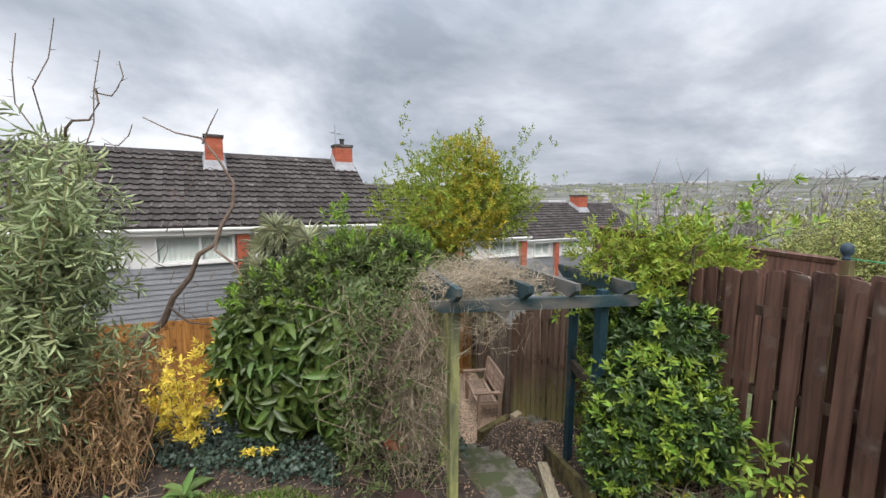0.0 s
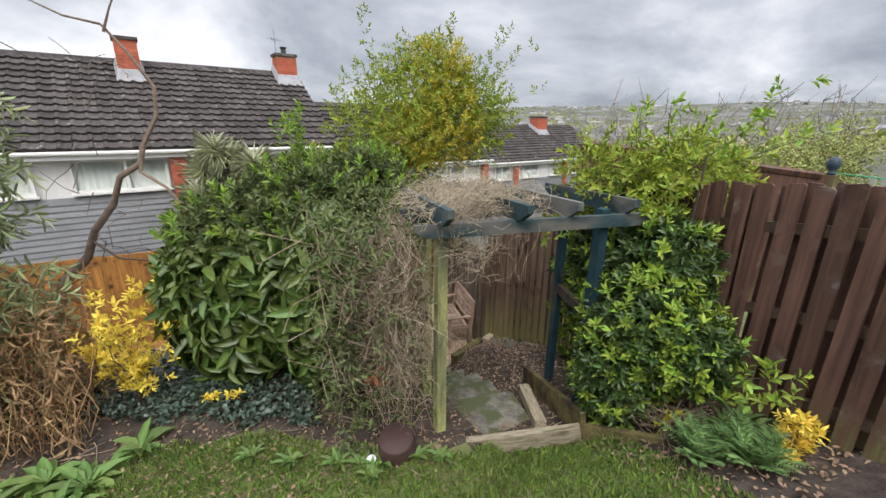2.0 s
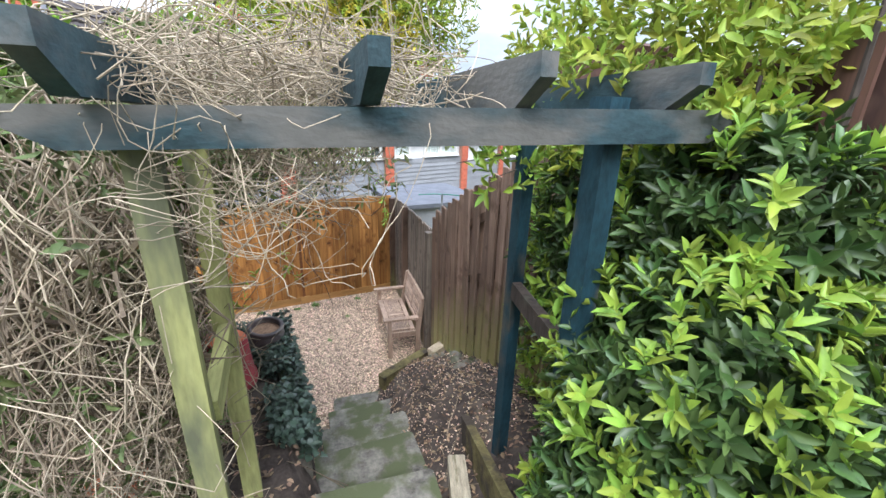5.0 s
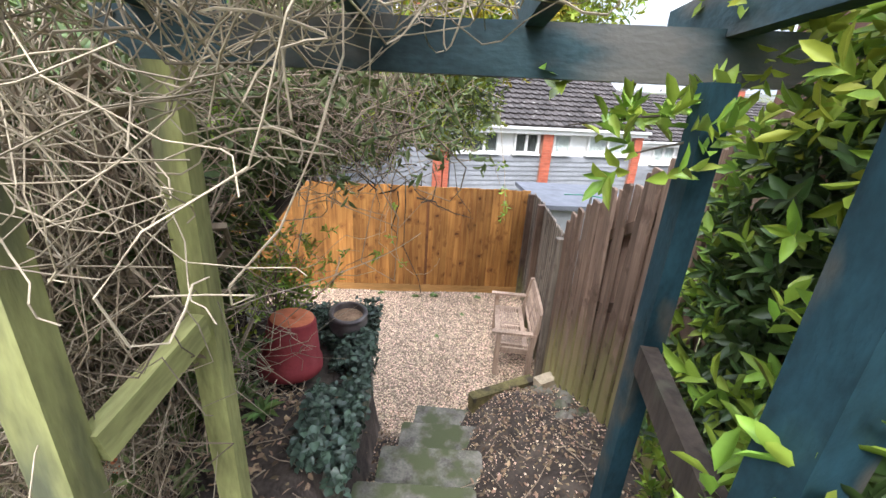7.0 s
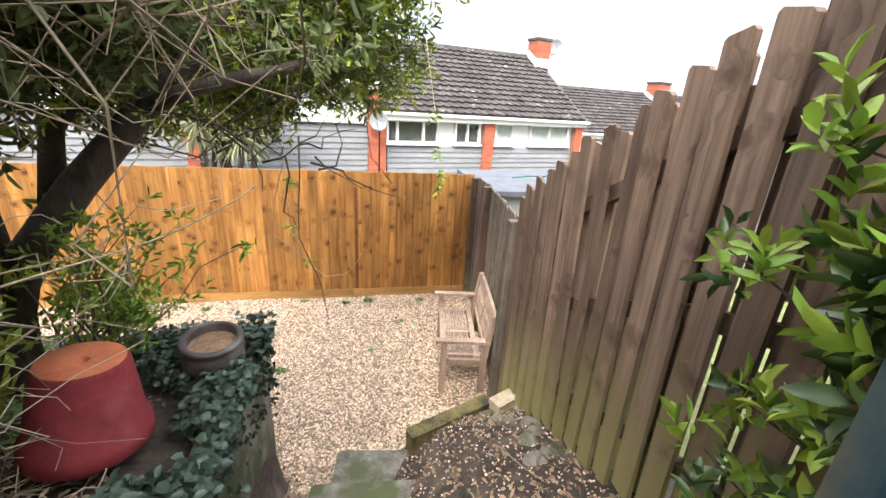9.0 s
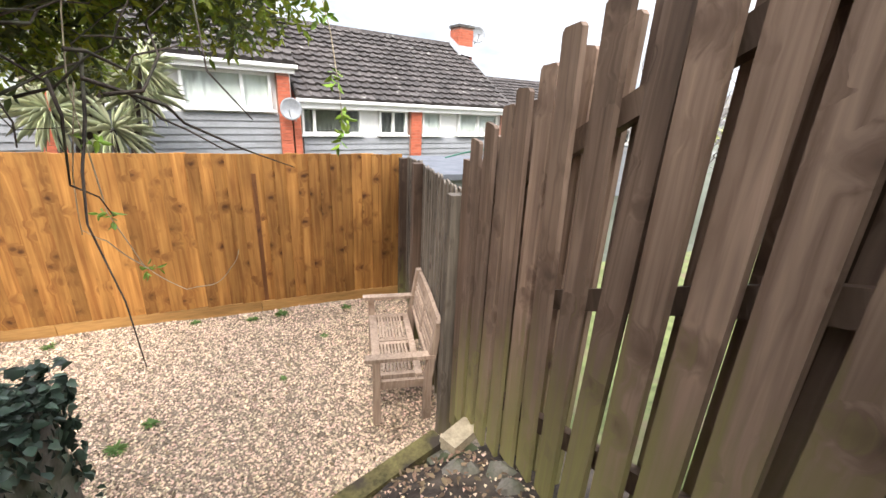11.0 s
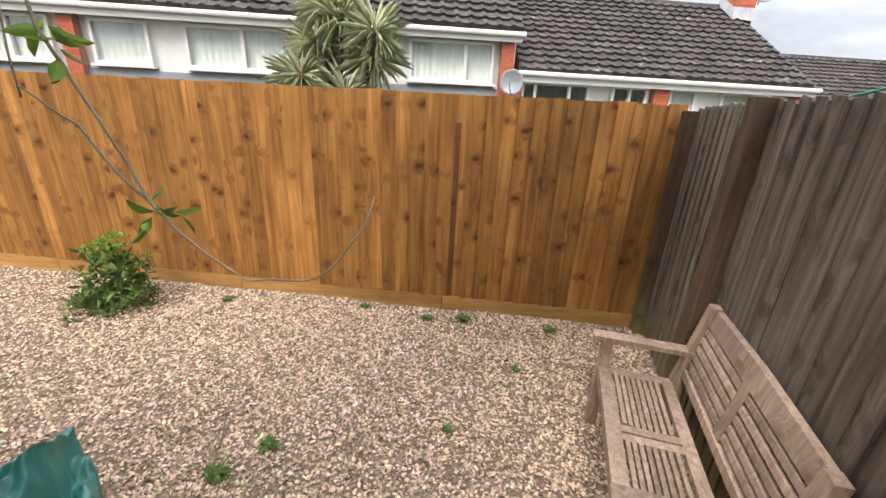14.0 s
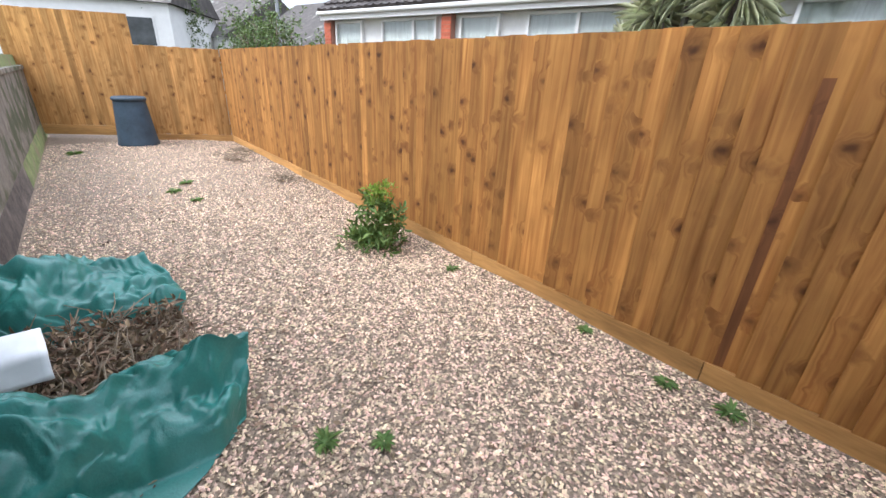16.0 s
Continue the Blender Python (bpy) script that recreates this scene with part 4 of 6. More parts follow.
house("terrace_house", "white terrace with grey cladding, brick piers and mossy tiled roof", -14.0, 0.0, 0.0, 3.06, 5.6, -2.3,
           [(-2.4, -0.5, 2.0, 2.84, (0.66,), True), (-4.35, -3.25, 2.0, 2.84, (), True), (-7.05, -4.95, 2.0, 2.84, (0.55,), True), (-8.87, -7.75, 2.0, 2.84, (), True), (-11.6, -9.6, 2.0, 2.84, (0.6,), True), (-13.6, -12.4, 2.0, 2.84, (), True)],
           [(-0.36, -0.08), (-4.88, -4.52), (-9.34, -9.06), (-13.98, -13.7)], 1.9, [(-5.58, -5.02, 2.75, 3.3, 6.15), (-0.8, -0.1, 3.05, 3.65, 6.18)])
house("terrace_house", "lower white terrace with brick piers and brown-grey tiled roof", 0.12, 7.4, 0.0, 2.28, 4.55, -2.6,
           [(0.2, 1.85, 1.42, 2.1, (0.2, 0.7), False), (2.4, 3.3, 1.42, 2.1, (0.5,), False), (3.85, 4.55, 1.42, 2.1, (), True), (5.2, 6.85, 1.42, 2.1, (0.5,), True)],
           [(-0.02, 0.14), (3.4, 3.75), (7.05, 7.36)], 1.33, [(7.0, 7.65, 3.0, 3.6, 5.14)])
house("terrace_house", "white terrace further down the hill with a dark tiled roof", 9.4, 22.0, 3.0, 1.7, 3.75, -3.0,
           [(10.8, 12.0, 0.7, 1.5, (0.5,), True), (13.2, 14.6, 0.7, 1.5, (0.5,), True), (15.7, 16.8, 0.7, 1.5, (), True), (18.0, 19.6, 0.7, 1.5, (0.6,), False), (20.4, 21.6, 0.7, 1.5, (), True)],
           [(12.4, 12.7), (17.1, 17.4)], 0.6, [(17.1, 18.0, 2.6, 3.4, 4.3)])

# aerial and dishes
ae = thing("tv_aerial", "thin metal television aerial on the chimney", "aerial", Matrix.Translation((3.16, 15.2, 0)) @ pose(0, 0, 0, 0, 0, HA))
part("mast", Build().tube([(-0.75, 3.3, 6.0), (-0.75, 3.3, 7.1)], 0.015, 5), M_metal, ae)
part("boom", Build().tube([(-0.95, 3.1, 6.75), (-0.45, 3.6, 6.78)], 0.01, 4), M_metal, ae)
for q in range(6):
    c = Vector((-0.95 + 0.1 * q, 3.1 + 0.1 * q, 6.75))
    part("rod", Build().tube([c + Vector((-0.12, 0.12, 0)), c + Vector((0.12, -0.12, 0))], 0.006, 4), M_metal, ae)


def dish(m, r):
    d = thing("satellite_dish", "grey satellite dish on a bracket", "satellite dish", m, "dishes on the terrace")
    prof = [(r * k / 6, 0.22 * r * (k / 6) ** 2) for k in range(7)] + [(r * 1.02, 0.2 * r), (r * 0.5, 0.03 * r - 0.01), (0.001, -0.012)]
    part("reflector", Build().lathe(prof, 24), M_metal, d, m=pose(0, 0, 0, 90, 0, 0), smooth=True)
    part("arm", Build().tube([(0, 0.0, -r * 0.8), (0, -r * 0.5, -r * 0.7), (0, -r * 0.95, -r * 0.1)], 0.012, 5), M_metal, d)
    part("receiver", Build().tube([(0, -r * 0.85, -r * 0.1), (0, -r * 1.1, -r * 0.1)], 0.03, 8), M_metal, d)
    part("bracket", Build().tube([(0, 0.02, 0), (0, 0.2, -0.05), (0, 0.3, -0.3)], 0.02, 6), M_metal, d)


hm = Matrix.Translation((3.16, 15.2, 0)) @ pose(0, 0, 0, 0, 0, HA)
dish(hm @ pose(-0.15, -0.25, 2.05, 0, 0, -30), 0.26)
dish(hm @ pose(8.0, 3.2, 5.0, 0, 0, -20), 0.3)

# ---- pergola ----
pg = thing("pergola", "worn teal-painted timber pergola arch over the steps, draped in dead vines", "pergola")


def timber(name, a, c, w, h, material, parent, cutend=0.0, label=""):
    """A sawn timber from a to c, with slanted ends where cut."""
    a, c = Vector(a), Vector(c)
    L = (c - a).length
    m = Matrix.Translation(a) @ (c - a).to_track_quat("X", "Z").to_matrix().to_4x4()
    bb = Build().add([(cutend, -w / 2, -h / 2), (L - cutend, -w / 2, -h / 2), (L - cutend, w / 2, -h / 2), (cutend, w / 2, -h / 2), (0, -w / 2, h / 2), (L, -w / 2, h / 2), (L, w / 2, h / 2), (0, w / 2, h / 2), (0, -w / 2, h * 0.05), (L, -w / 2, h * 0.05), (L, w / 2, h * 0.05), (0, w / 2, h * 0.05)],
                     [(3, 2, 1, 0), (4, 5, 6, 7), (0, 1, 9, 5, 4, 8), (2, 3, 11, 7, 6, 10), (1, 2, 10, 9), (9, 10, 6, 5), (3, 0, 8, 11), (11, 8, 4, 7)])
    return part(name, bb, material, parent, label, m)


timber("beam", (1.36, 2.985, 3.12), (3.08, 2.58, 3.15), 0.045, 0.09, M_teal_worn, pg, 0.09)
timber("beam", (1.46, 3.55, 3.10), (3.2, 3.36, 3.12), 0.045, 0.12, M_teal_worn, pg, 0.09)
for x0, x1, y0 in ((1.5, 1.62, 2.72), (2.04, 2.14, 2.66), (2.42, 2.55, 2.62), (2.86, 3.0, 2.54)):
    timber("rafter", (x0, y0, 3.245), (x1, y0 + 1.15, 3.21), 0.045, 0.12, M_teal_worn, pg, 0.11)
timber("post", (1.57, 3.02, 1.36), (1.57, 3.02, 3.08), 0.075, 0.075, M_mosspost, pg)
timber("post", (1.64, 3.47, 1.0), (1.64, 3.47, 3.04), 0.075, 0.075, M_mosspost, pg)
timber("post", (2.735, 2.725, 1.4), (2.735, 2.725, 3.22), 0.075, 0.075, M_teal, pg)
timber("post", (2.91, 3.31, 1.2), (2.91, 3.31, 3.06), 0.062, 0.062, M_teal, pg)
timber("brace", (1.60, 3.06, 2.27), (1.645, 3.43, 2.34), 0.045, 0.085, M_mosspost, pg)
timber("brace", (2.765, 2.765, 2.33), (2.89, 3.27, 2.36), 0.045, 0.085, M_bark, pg)

# ---- bench ----
bn = thing("garden_bench", "silvered slatted teak two-seat garden bench with arms on the gravel", "bench", pose(3.505, 6.70, 0, 0, 0, -99.6) @ Matrix.Diagonal((1, 1, 0.94, 1)))
# local: x along the seat, y towards the back (rotated so that the back meets the side fence)
BW, BD = 1.035, 0.38
for sx in (0, 1):
    x = (-BW / 2 + 0.03) if sx == 0 else (BW / 2 - 0.03)
    part("leg", Build().box((x - 0.028, -BD / 2 - 0.02, 0), (x + 0.028, -BD / 2 + 0.036, 0.60), cut=0.004), M_bench, bn)
    bk = Build()
    bk.add([(x - 0.028, BD / 2 - 0.03, 0), (x + 0.028, BD / 2 - 0.03, 0), (x + 0.028, BD / 2 + 0.03, 0), (x - 0.028, BD / 2 + 0.03, 0), (x - 0.028, BD / 2 - 0.03, 0.42), (x + 0.028, BD / 2 - 0.03, 0.42), (x + 0.028, BD / 2 + 0.03, 0.42), (x - 0.028, BD / 2 + 0.03, 0.42), (x - 0.028, BD / 2 + 0.045, 0.9), (x + 0.028, BD / 2 + 0.045, 0.9), (x + 0.028, BD / 2 + 0.09, 0.9), (x - 0.028, BD / 2 + 0.09, 0.9)],
           [(3, 2, 1, 0), (0, 1, 5, 4), (1, 2, 6, 5), (2, 3, 7, 6), (3, 0, 4, 7), (4, 5, 9, 8), (5, 6, 10, 9), (6, 7, 11, 10), (7, 4, 8, 11), (8, 9, 10, 11)])
    part("leg", bk, M_bench, bn)
    part("armrest", Build().box((-0.035, -BD / 2 - 0.07, 0), (0.035, BD / 2 + 0.05, 0.028), cut=0.008), M_bench, bn, m=pose(x, 0, 0.6))
    part("side_rail", Build().box((x - 0.015, -BD / 2 + 0.036, 0.34), (x + 0.015, BD / 2 - 0.03, 0.41)), M_bench, bn)
part("front_rail", Build().box((-BW / 2 + 0.06, -BD / 2 - 0.01, 0.35), (BW / 2 - 0.06, -BD / 2 + 0.02, 0.415)), M_bench, bn)
part("front_slat", Build().box((-BW / 2 + 0.06, -BD / 2 - 0.015, 0.416), (BW / 2 - 0.06, -BD / 2 + 0.05, 0.436), cut=0.005), M_bench, bn)
part("rear_slat", Build().box((-BW / 2 + 0.06, BD / 2 - 0.085, 0.405), (BW / 2 - 0.06, BD / 2 - 0.032, 0.425), cut=0.005), M_bench, bn)
for x in (-BW / 2 + 0.085, -0.026, 0.026, BW / 2 - 0.085):
    part("seat_bearer", Build().box((x - 0.02, -BD / 2 + 0.052, 0.385), (x + 0.02, BD / 2 - 0.087, 0.432), cut=0.004), M_bench, bn)
for half in (-1, 1):
    for k in range(8):
        y = -BD / 2 + 0.068 + 0.0275 * k
        z = 0.412 + 0.0008 * (k - 4) ** 2
        x0, x1 = (0.047, BW / 2 - 0.106) if half > 0 else (-BW / 2 + 0.106, -0.047)
        part("seat_slat", Build().box((x0, y - 0.0085, z), (x1, y + 0.0085, z + 0.018)), M_bench, bn)


def back_at(z):
    return BD / 2 - 0.005 + (z - 0.42) / 0.48 * 0.07


part("top_rail", Build().add([(-BW / 2 + 0.06, back_at(0.8), 0.8), (BW / 2 - 0.06, back_at(0.8), 0.8), (BW / 2 - 0.06, back_at(0.9), 0.89), (0, back_at(0.9), 0.905), (-BW / 2 + 0.06, back_at(0.9), 0.89), (-BW / 2 + 0.06, back_at(0.8) + 0.03, 0.8), (BW / 2 - 0.06, back_at(0.8) + 0.03, 0.8), (BW / 2 - 0.06, back_at(0.9) + 0.03, 0.89), (0, back_at(0.9) + 0.03, 0.905), (-BW / 2 + 0.06, back_at(0.9) + 0.03, 0.89)],
                             [(0, 1, 2, 3, 4), (9, 8, 7, 6, 5), (0, 5, 6, 1), (1, 6, 7, 2), (2, 7, 8, 3), (3, 8, 9, 4), (4, 9, 5, 0)]), M_bench, bn)
part("low_rail", Build().box((-BW / 2 + 0.06, back_at(0.5) - 0.005, 0.47), (BW / 2 - 0.06, back_at(0.5) + 0.025, 0.52)), M_bench, bn)
up_ = Build()
up_.add([(-0.03, back_at(0.52), 0.52), (0.03, back_at(0.52), 0.52), (0.03, back_at(0.8), 0.8), (-0.03, back_at(0.8), 0.8), (-0.03, back_at(0.52) + 0.025, 0.52), (0.03, back_at(0.52) + 0.025, 0.52), (0.03, back_at(0.8) + 0.025, 0.8), (-0.03, back_at(0.8) + 0.025, 0.8)],
        [(0, 1, 2, 3), (7, 6, 5, 4), (0, 3, 7, 4), (1, 5, 6, 2)])
part("back_upright", up_, M_bench, bn)
for half in (-1, 1):
    for k in range(5):
        z = 0.545 + k * 0.052
        x0, x1 = (0.032, BW / 2 - 0.06) if half > 0 else (-BW / 2 + 0.06, -0.032)
        part("back_slat", Build().add([(x0, back_at(z), z), (x1, back_at(z), z), (x1, back_at(z + 0.03), z + 0.03), (x0, back_at(z + 0.03), z + 0.03), (x0, back_at(z) + 0.015, z), (x1, back_at(z) + 0.015, z), (x1, back_at(z + 0.03) + 0.015, z + 0.03), (x0, back_at(z + 0.03) + 0.015, z + 0.03)],
                                          [(0, 1, 2, 3), (7, 6, 5, 4), (0, 4, 5, 1), (3, 2, 6, 7), (0, 3, 7, 4), (1, 5, 6, 2)]), M_bench, bn)

# ---- pots ----
pt = thing("upturned_pot", "large red terracotta pot standing upside down on the bed", "plant pot", pose(1.50, 4.55, 1.36, -4, 5, 0) @ Matrix.Diagonal((0.9, 0.9, 0.86, 1)))
part("body", Build().lathe([(0.215, 0.0), (0.22, 0.01), (0.215, 0.075), (0.2, 0.085), (0.155, 0.375), (0.145, 0.39), (0.142, 0.392)], 40), M_terra, pt, smooth=True)
part("base", Build().lathe([(0.143, 0.388), (0.14, 0.398), (0.03, 0.395), (0.022, 0.39), (0.02, 0.34)], 40), M_terra2, pt, "orange terracotta base with a drain hole", smooth=True)
# dark disc closing the drain hole, coloured as the shade inside the pot
part("hole", Build().lathe([(0.024, 0.36), (0.001, 0.36)], 20), M_dark, pt)
pd = thing("glazed_pot", "dark glazed round plant pot filled with bare soil among ivy", "plant pot", pose(1.78, 5.03, 1.29, 6, 3, 0) @ Matrix.Diagonal((0.74, 0.74, 0.8, 1)))
part("body", Build().lathe([(0.09, 0.0), (0.14, 0.03), (0.185, 0.11), (0.19, 0.17), (0.178, 0.2), (0.17, 0.215), (0.188, 0.235), (0.19, 0.25), (0.18, 0.26), (0.155, 0.262), (0.148, 0.25), (0.15, 0.17)], 40), M_glaze, pd, smooth=True)
part("soil", Build().lathe([(0.155, 0.2), (0.08, 0.205), (0.001, 0.21)], 24), M_potsoil, pd)
op = thing("terracotta_pot", "small terracotta pot lying among the dead vines", "plant pot", pose(1.12, 3.5, 1.75, 70, 10, 40))
part("body", Build().lathe([(0.05, 0.0), (0.075, 0.13), (0.09, 0.135), (0.092, 0.165), (0.08, 0.165), (0.07, 0.14), (0.045, 0.01)], 24), M_terra2, op, smooth=True)
up2 = thing("brown_pot", "old brown plastic pot half hidden under dead vines", "plant pot", pose(1.2, 2.95, 1.38, 12, -8, 0))
part("body", Build().lathe([(0.15, 0.0), (0.16, 0.02), (0.13, 0.24), (0.12, 0.25), (0.001, 0.25)], 28), mat("brown_plastic", (0.055, 0.03, 0.026), 0.6, 0.2, 6, fine=40), up2, smooth=True)

# ---- compost bin ----
cb = thing("compost_bin", "dark blue-grey plastic compost bin standing against the fence", "bin", pose(-6.95, 6.75, 0))
part("body", Build().lathe([(0.33, 0.0), (0.335, 0.03), (0.32, 0.06), (0.25, 0.78), (0.245, 0.8)], 32), M_bin, cb, smooth=True)
part("lid", Build().lathe([(0.255, 0.79), (0.27, 0.8), (0.27, 0.84), (0.25, 0.86), (0.22, 0.845), (0.001, 0.845)], 32), M_bin, cb, smooth=True)

# ---- plants ----


def wander(a, c, n, amp, sag=0.0):
    """A crooked line from a to c."""
    a, c = Vector(a), Vector(c)
    off = Vector(rng.uniform(0, 50, 3))
    out = []
    for i in range(n):
        t = i / (n - 1)
        p = a.lerp(c, t)
        w = math.sin(math.pi * t) if n > 2 else 0
        d = noise.noise_vector(off + p * 3.1) + 0.55 * noise.noise_vector(off + p * 8.0)
        out.append(p + d * amp * (0.25 + w) * (t > 0) + Vector((0, 0, -sag * w)))
    return out


def taper(r0, r1, n):
    return [r0 + (r1 - r0) * i / (n - 1) for i in range(n)]


def branch_set(b_, start, tips, r0, n=7, amp=0.12, sides=6, r1=0.006):
    for tip in tips:
        b_.tube(wander(start, tip, n, amp), taper(r0, r1, n), sides)


# evergreen hedge
hd = thing("laurel_hedge", "dense evergreen hedge with large glossy leaves and pale new shoots", "hedge")
LOW = [(0.36, 4.55, 2.2, 0.72, 0.5, 0.7), (0.95, 3.95, 2.3, 0.42, 0.38, 0.75), (-0.02, 4.72, 2.3, 0.36, 0.36, 0.5)]
HIGH = [(0.4, 4.7, 2.75, 0.68, 0.5, 0.45), (1.05, 4.45, 2.8, 0.55, 0.5, 0.5), (0.9, 4.85, 3.08, 0.55, 0.5, 0.36), (1.5, 4.75, 3.08, 0.45, 0.5, 0.42)]
st = Build()
branch_set(st, (0.35, 4.75, 1.4), [(0.2, 4.5, 2.6), (0.9, 4.4, 2.8), (-0.2, 4.8, 2.6), (0.6, 4.8, 3.3), (1.4, 4.7, 3.1), (0.0, 4.3, 2.2)], 0.035)
part("stem_mass", st, M_bark, hd)
Q, A = in_blobs(LOW, 900, 0.8, 1.04)
part("large_leaves", shoots_to_leaves("large_leaves", Q, A * 0.8 + rng.normal(0, 0.25, Q.shape) + [0, -0.2, 0.25], 8, 0.21, 0.073, 0.06, (0.95, 1.85), 0.35), M_hedge, hd)
Q, A = in_blobs(HIGH, 2300, 0.6, 1.08)
part("upper_leaves", shoots_to_leaves("upper_leaves", Q, A + rng.normal(0, 0.5, Q.shape) + [0, 0, 0.3], 9, 0.075, 0.028, 0.09), M_olive, hd)
Q, A = in_blobs(LOW[2:] + HIGH, 260, 0.95, 1.12)
part("new_growth", shoots_to_leaves("new_growth", Q, A * 0.6 + rng.normal(0, 0.3, Q.shape) + [0, 0, 0.7], 11, 0.08, 0.026, 0.1, (0.3, 1.1)), M_shoot, hd)
Q, A = in_blobs(LOW + HIGH, 520, 0.2, 0.7)
part("inner_leaves", shoots_to_leaves("inner_leaves", Q, A + rng.normal(0, 0.8, Q.shape), 7, 0.12, 0.05, 0.08), M_hedge, hd)
Q = np.array([[0.82 + 0.07 * math.sin(i), 4.9 + 0.06 * math.cos(2.1 * i), 3.25 + 0.04 * i] for i in range(16)])
part("leader_shoot", shoots_to_leaves("leader_shoot", np.repeat(Q, 2, 0) + rng.normal(0, 0.045, (32, 3)), np.tile([0, 0, 1.0], (32, 1)) + rng.normal(0, 0.4, (32, 3)), 9, 0.08, 0.025, 0.1, (0.4, 1.2)), M_shoot, hd)

# golden tree over the yard
tr = thing("privet_tree", "multi-stemmed tree with golden and olive leaves leaning over the yard", "tree")
tk = Build()
base = (0.95, 5.05, 1.15)
tk.tube([base, (0.93, 5.1, 1.45), (1.0, 5.22, 1.85), (1.2, 5.32, 2.15), (1.48, 5.55, 2.55), (1.8, 5.75, 2.95), (2.2, 5.9, 3.5)], [0.1, 0.085, 0.08, 0.075, 0.065, 0.05, 0.03], 10)
part("trunk", tk, M_bark, tr, smooth=True)
lb = Build()
lb.tube([(1.1, 5.28, 2.0), (1.05, 5.5, 2.4), (1.25, 5.9, 2.9), (1.6, 6.2, 3.3)], [0.06, 0.05, 0.035, 0.015], 8)
lb.tube([(1.4, 5.5, 2.48), (1.7, 5.5, 2.62), (2.1, 5.75, 2.75), (2.5, 6.2, 2.95)], [0.05, 0.04, 0.03, 0.01], 8)
lb.tube([(0.96, 5.15, 1.65), (0.8, 5.35, 2.0), (0.75, 5.5, 2.6), (0.9, 5.6, 3.2)], [0.05, 0.04, 0.03, 0.012], 7)
for k in range(70):
    s_ = Vector((rng.uniform(0.9, 2.3), rng.uniform(5.2, 6.0), rng.uniform(2.2, 3.4)))
    lb.tube(wander(s_, s_ + Vector(rng.normal(0, 0.35, 3)) + Vector((0.1, 0.2, 0.1)), 6, 0.12), taper(0.0065, 0.002, 6), 4)
tagged(part("limb_tangle", lb, M_bark, tr, smooth=True), kind="stuff")
GOLD = [(2.85, 5.7, 3.75, 0.42, 0.4, 0.5), (2.9, 6.0, 4.45, 0.4, 0.4, 0.42), (2.45, 5.75, 3.6, 0.4, 0.4, 0.35)]
GREEN = [(2.25, 6.0, 3.75, 0.8, 0.75, 0.8), (3.3, 5.8, 3.9, 0.55, 0.55, 0.6), (1.5, 6.1, 3.0, 0.75, 0.65, 0.45), (2.35, 6.4, 2.98, 0.62, 0.6, 0.42), (1.1, 5.7, 2.8, 0.5, 0.45, 0.5), (1.7, 6.6, 2.65, 0.45, 0.4, 0.34), (2.65, 6.0, 4.3, 0.6, 0.55, 0.55)]
Q, A = in_blobs(GREEN, 3600, 0.35, 1.1)
part("crown", shoots_to_leaves("crown", Q, A + rng.normal(0, 0.7, Q.shape) + [0, 0, 0.25], 9, 0.06, 0.022, 0.12), M_privet, tr)
# lower crown repeated in darker olive, so its shade is partly in the colour
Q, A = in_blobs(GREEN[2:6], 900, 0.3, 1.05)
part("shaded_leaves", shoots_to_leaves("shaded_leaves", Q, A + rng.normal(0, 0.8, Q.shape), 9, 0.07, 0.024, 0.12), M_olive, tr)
Q, A = in_blobs(GOLD, 820, 0.6, 1.12)
part("golden_crown", shoots_to_leaves("golden_crown", Q, A * 0.7 + rng.normal(0, 0.35, Q.shape) + [0, 0, 0.6], 9, 0.06, 0.022, 0.12, (0.4, 1.2)), M_gold, tr)
# loose sprays that break the outline
sp = []
for q0, q1 in (((2.0, 5.7, 4.1), (1.75, 5.6, 5.1)), ((3.3, 5.7, 4.2), (3.95, 5.4, 4.75)), ((3.3, 5.8, 3.9), (4.15, 5.5, 4.25)), ((2.9, 5.9, 4.6), (3.05, 5.8, 5.05)), ((3.4, 5.7, 4.3), (3.6, 5.5, 4.95))):
    for t in np.linspace(0, 1, 14):
        sp.append(np.array(q0) * (1 - t) + np.array(q1) * t + rng.normal(0, 0.045, 3))
sp = np.array(sp)
part("loose_sprays", shoots_to_leaves("loose_sprays", sp, np.tile([0.2, 0, 1.0], (len(sp), 1)) + rng.normal(0, 0.5, (len(sp), 3)), 8, 0.06, 0.022, 0.1), M_privet, tr)
# hanging shoots before the yard
for pts in ([(2.1, 5.85, 2.75), (2.04, 5.8, 2.3), (2.05, 5.85, 1.8), (2.12, 5.9, 1.54), (2.26, 5.93, 1.39), (2.39, 5.94, 1.405), (2.46, 5.94, 1.48), (2.505, 5.94, 1.57)], [(2.06, 5.8, 2.3), (1.95, 5.9, 1.95), (1.93, 5.9, 1.7)], [(2.12, 5.9, 1.54), (2.0, 5.92, 1.66), (1.93, 5.9, 1.72)],
            [(2.85, 5.5, 2.95), (2.93, 5.46, 2.5), (2.96, 5.46, 2.2)], [(1.6, 3.6, 2.28), (1.85, 3.85, 2.28), (2.1, 4.02, 2.33), (2.28, 4.08, 2.43)]):
    pts = [p for q in range(len(pts) - 1) for p in wander(pts[q], pts[q + 1], 5, 0.01)[:-1]] + [Vector(pts[-1])]
    part("hanging_shoot", Build().tube(pts, taper(0.003, 0.0016, len(pts)), 6), M_vine, tr, smooth=True)
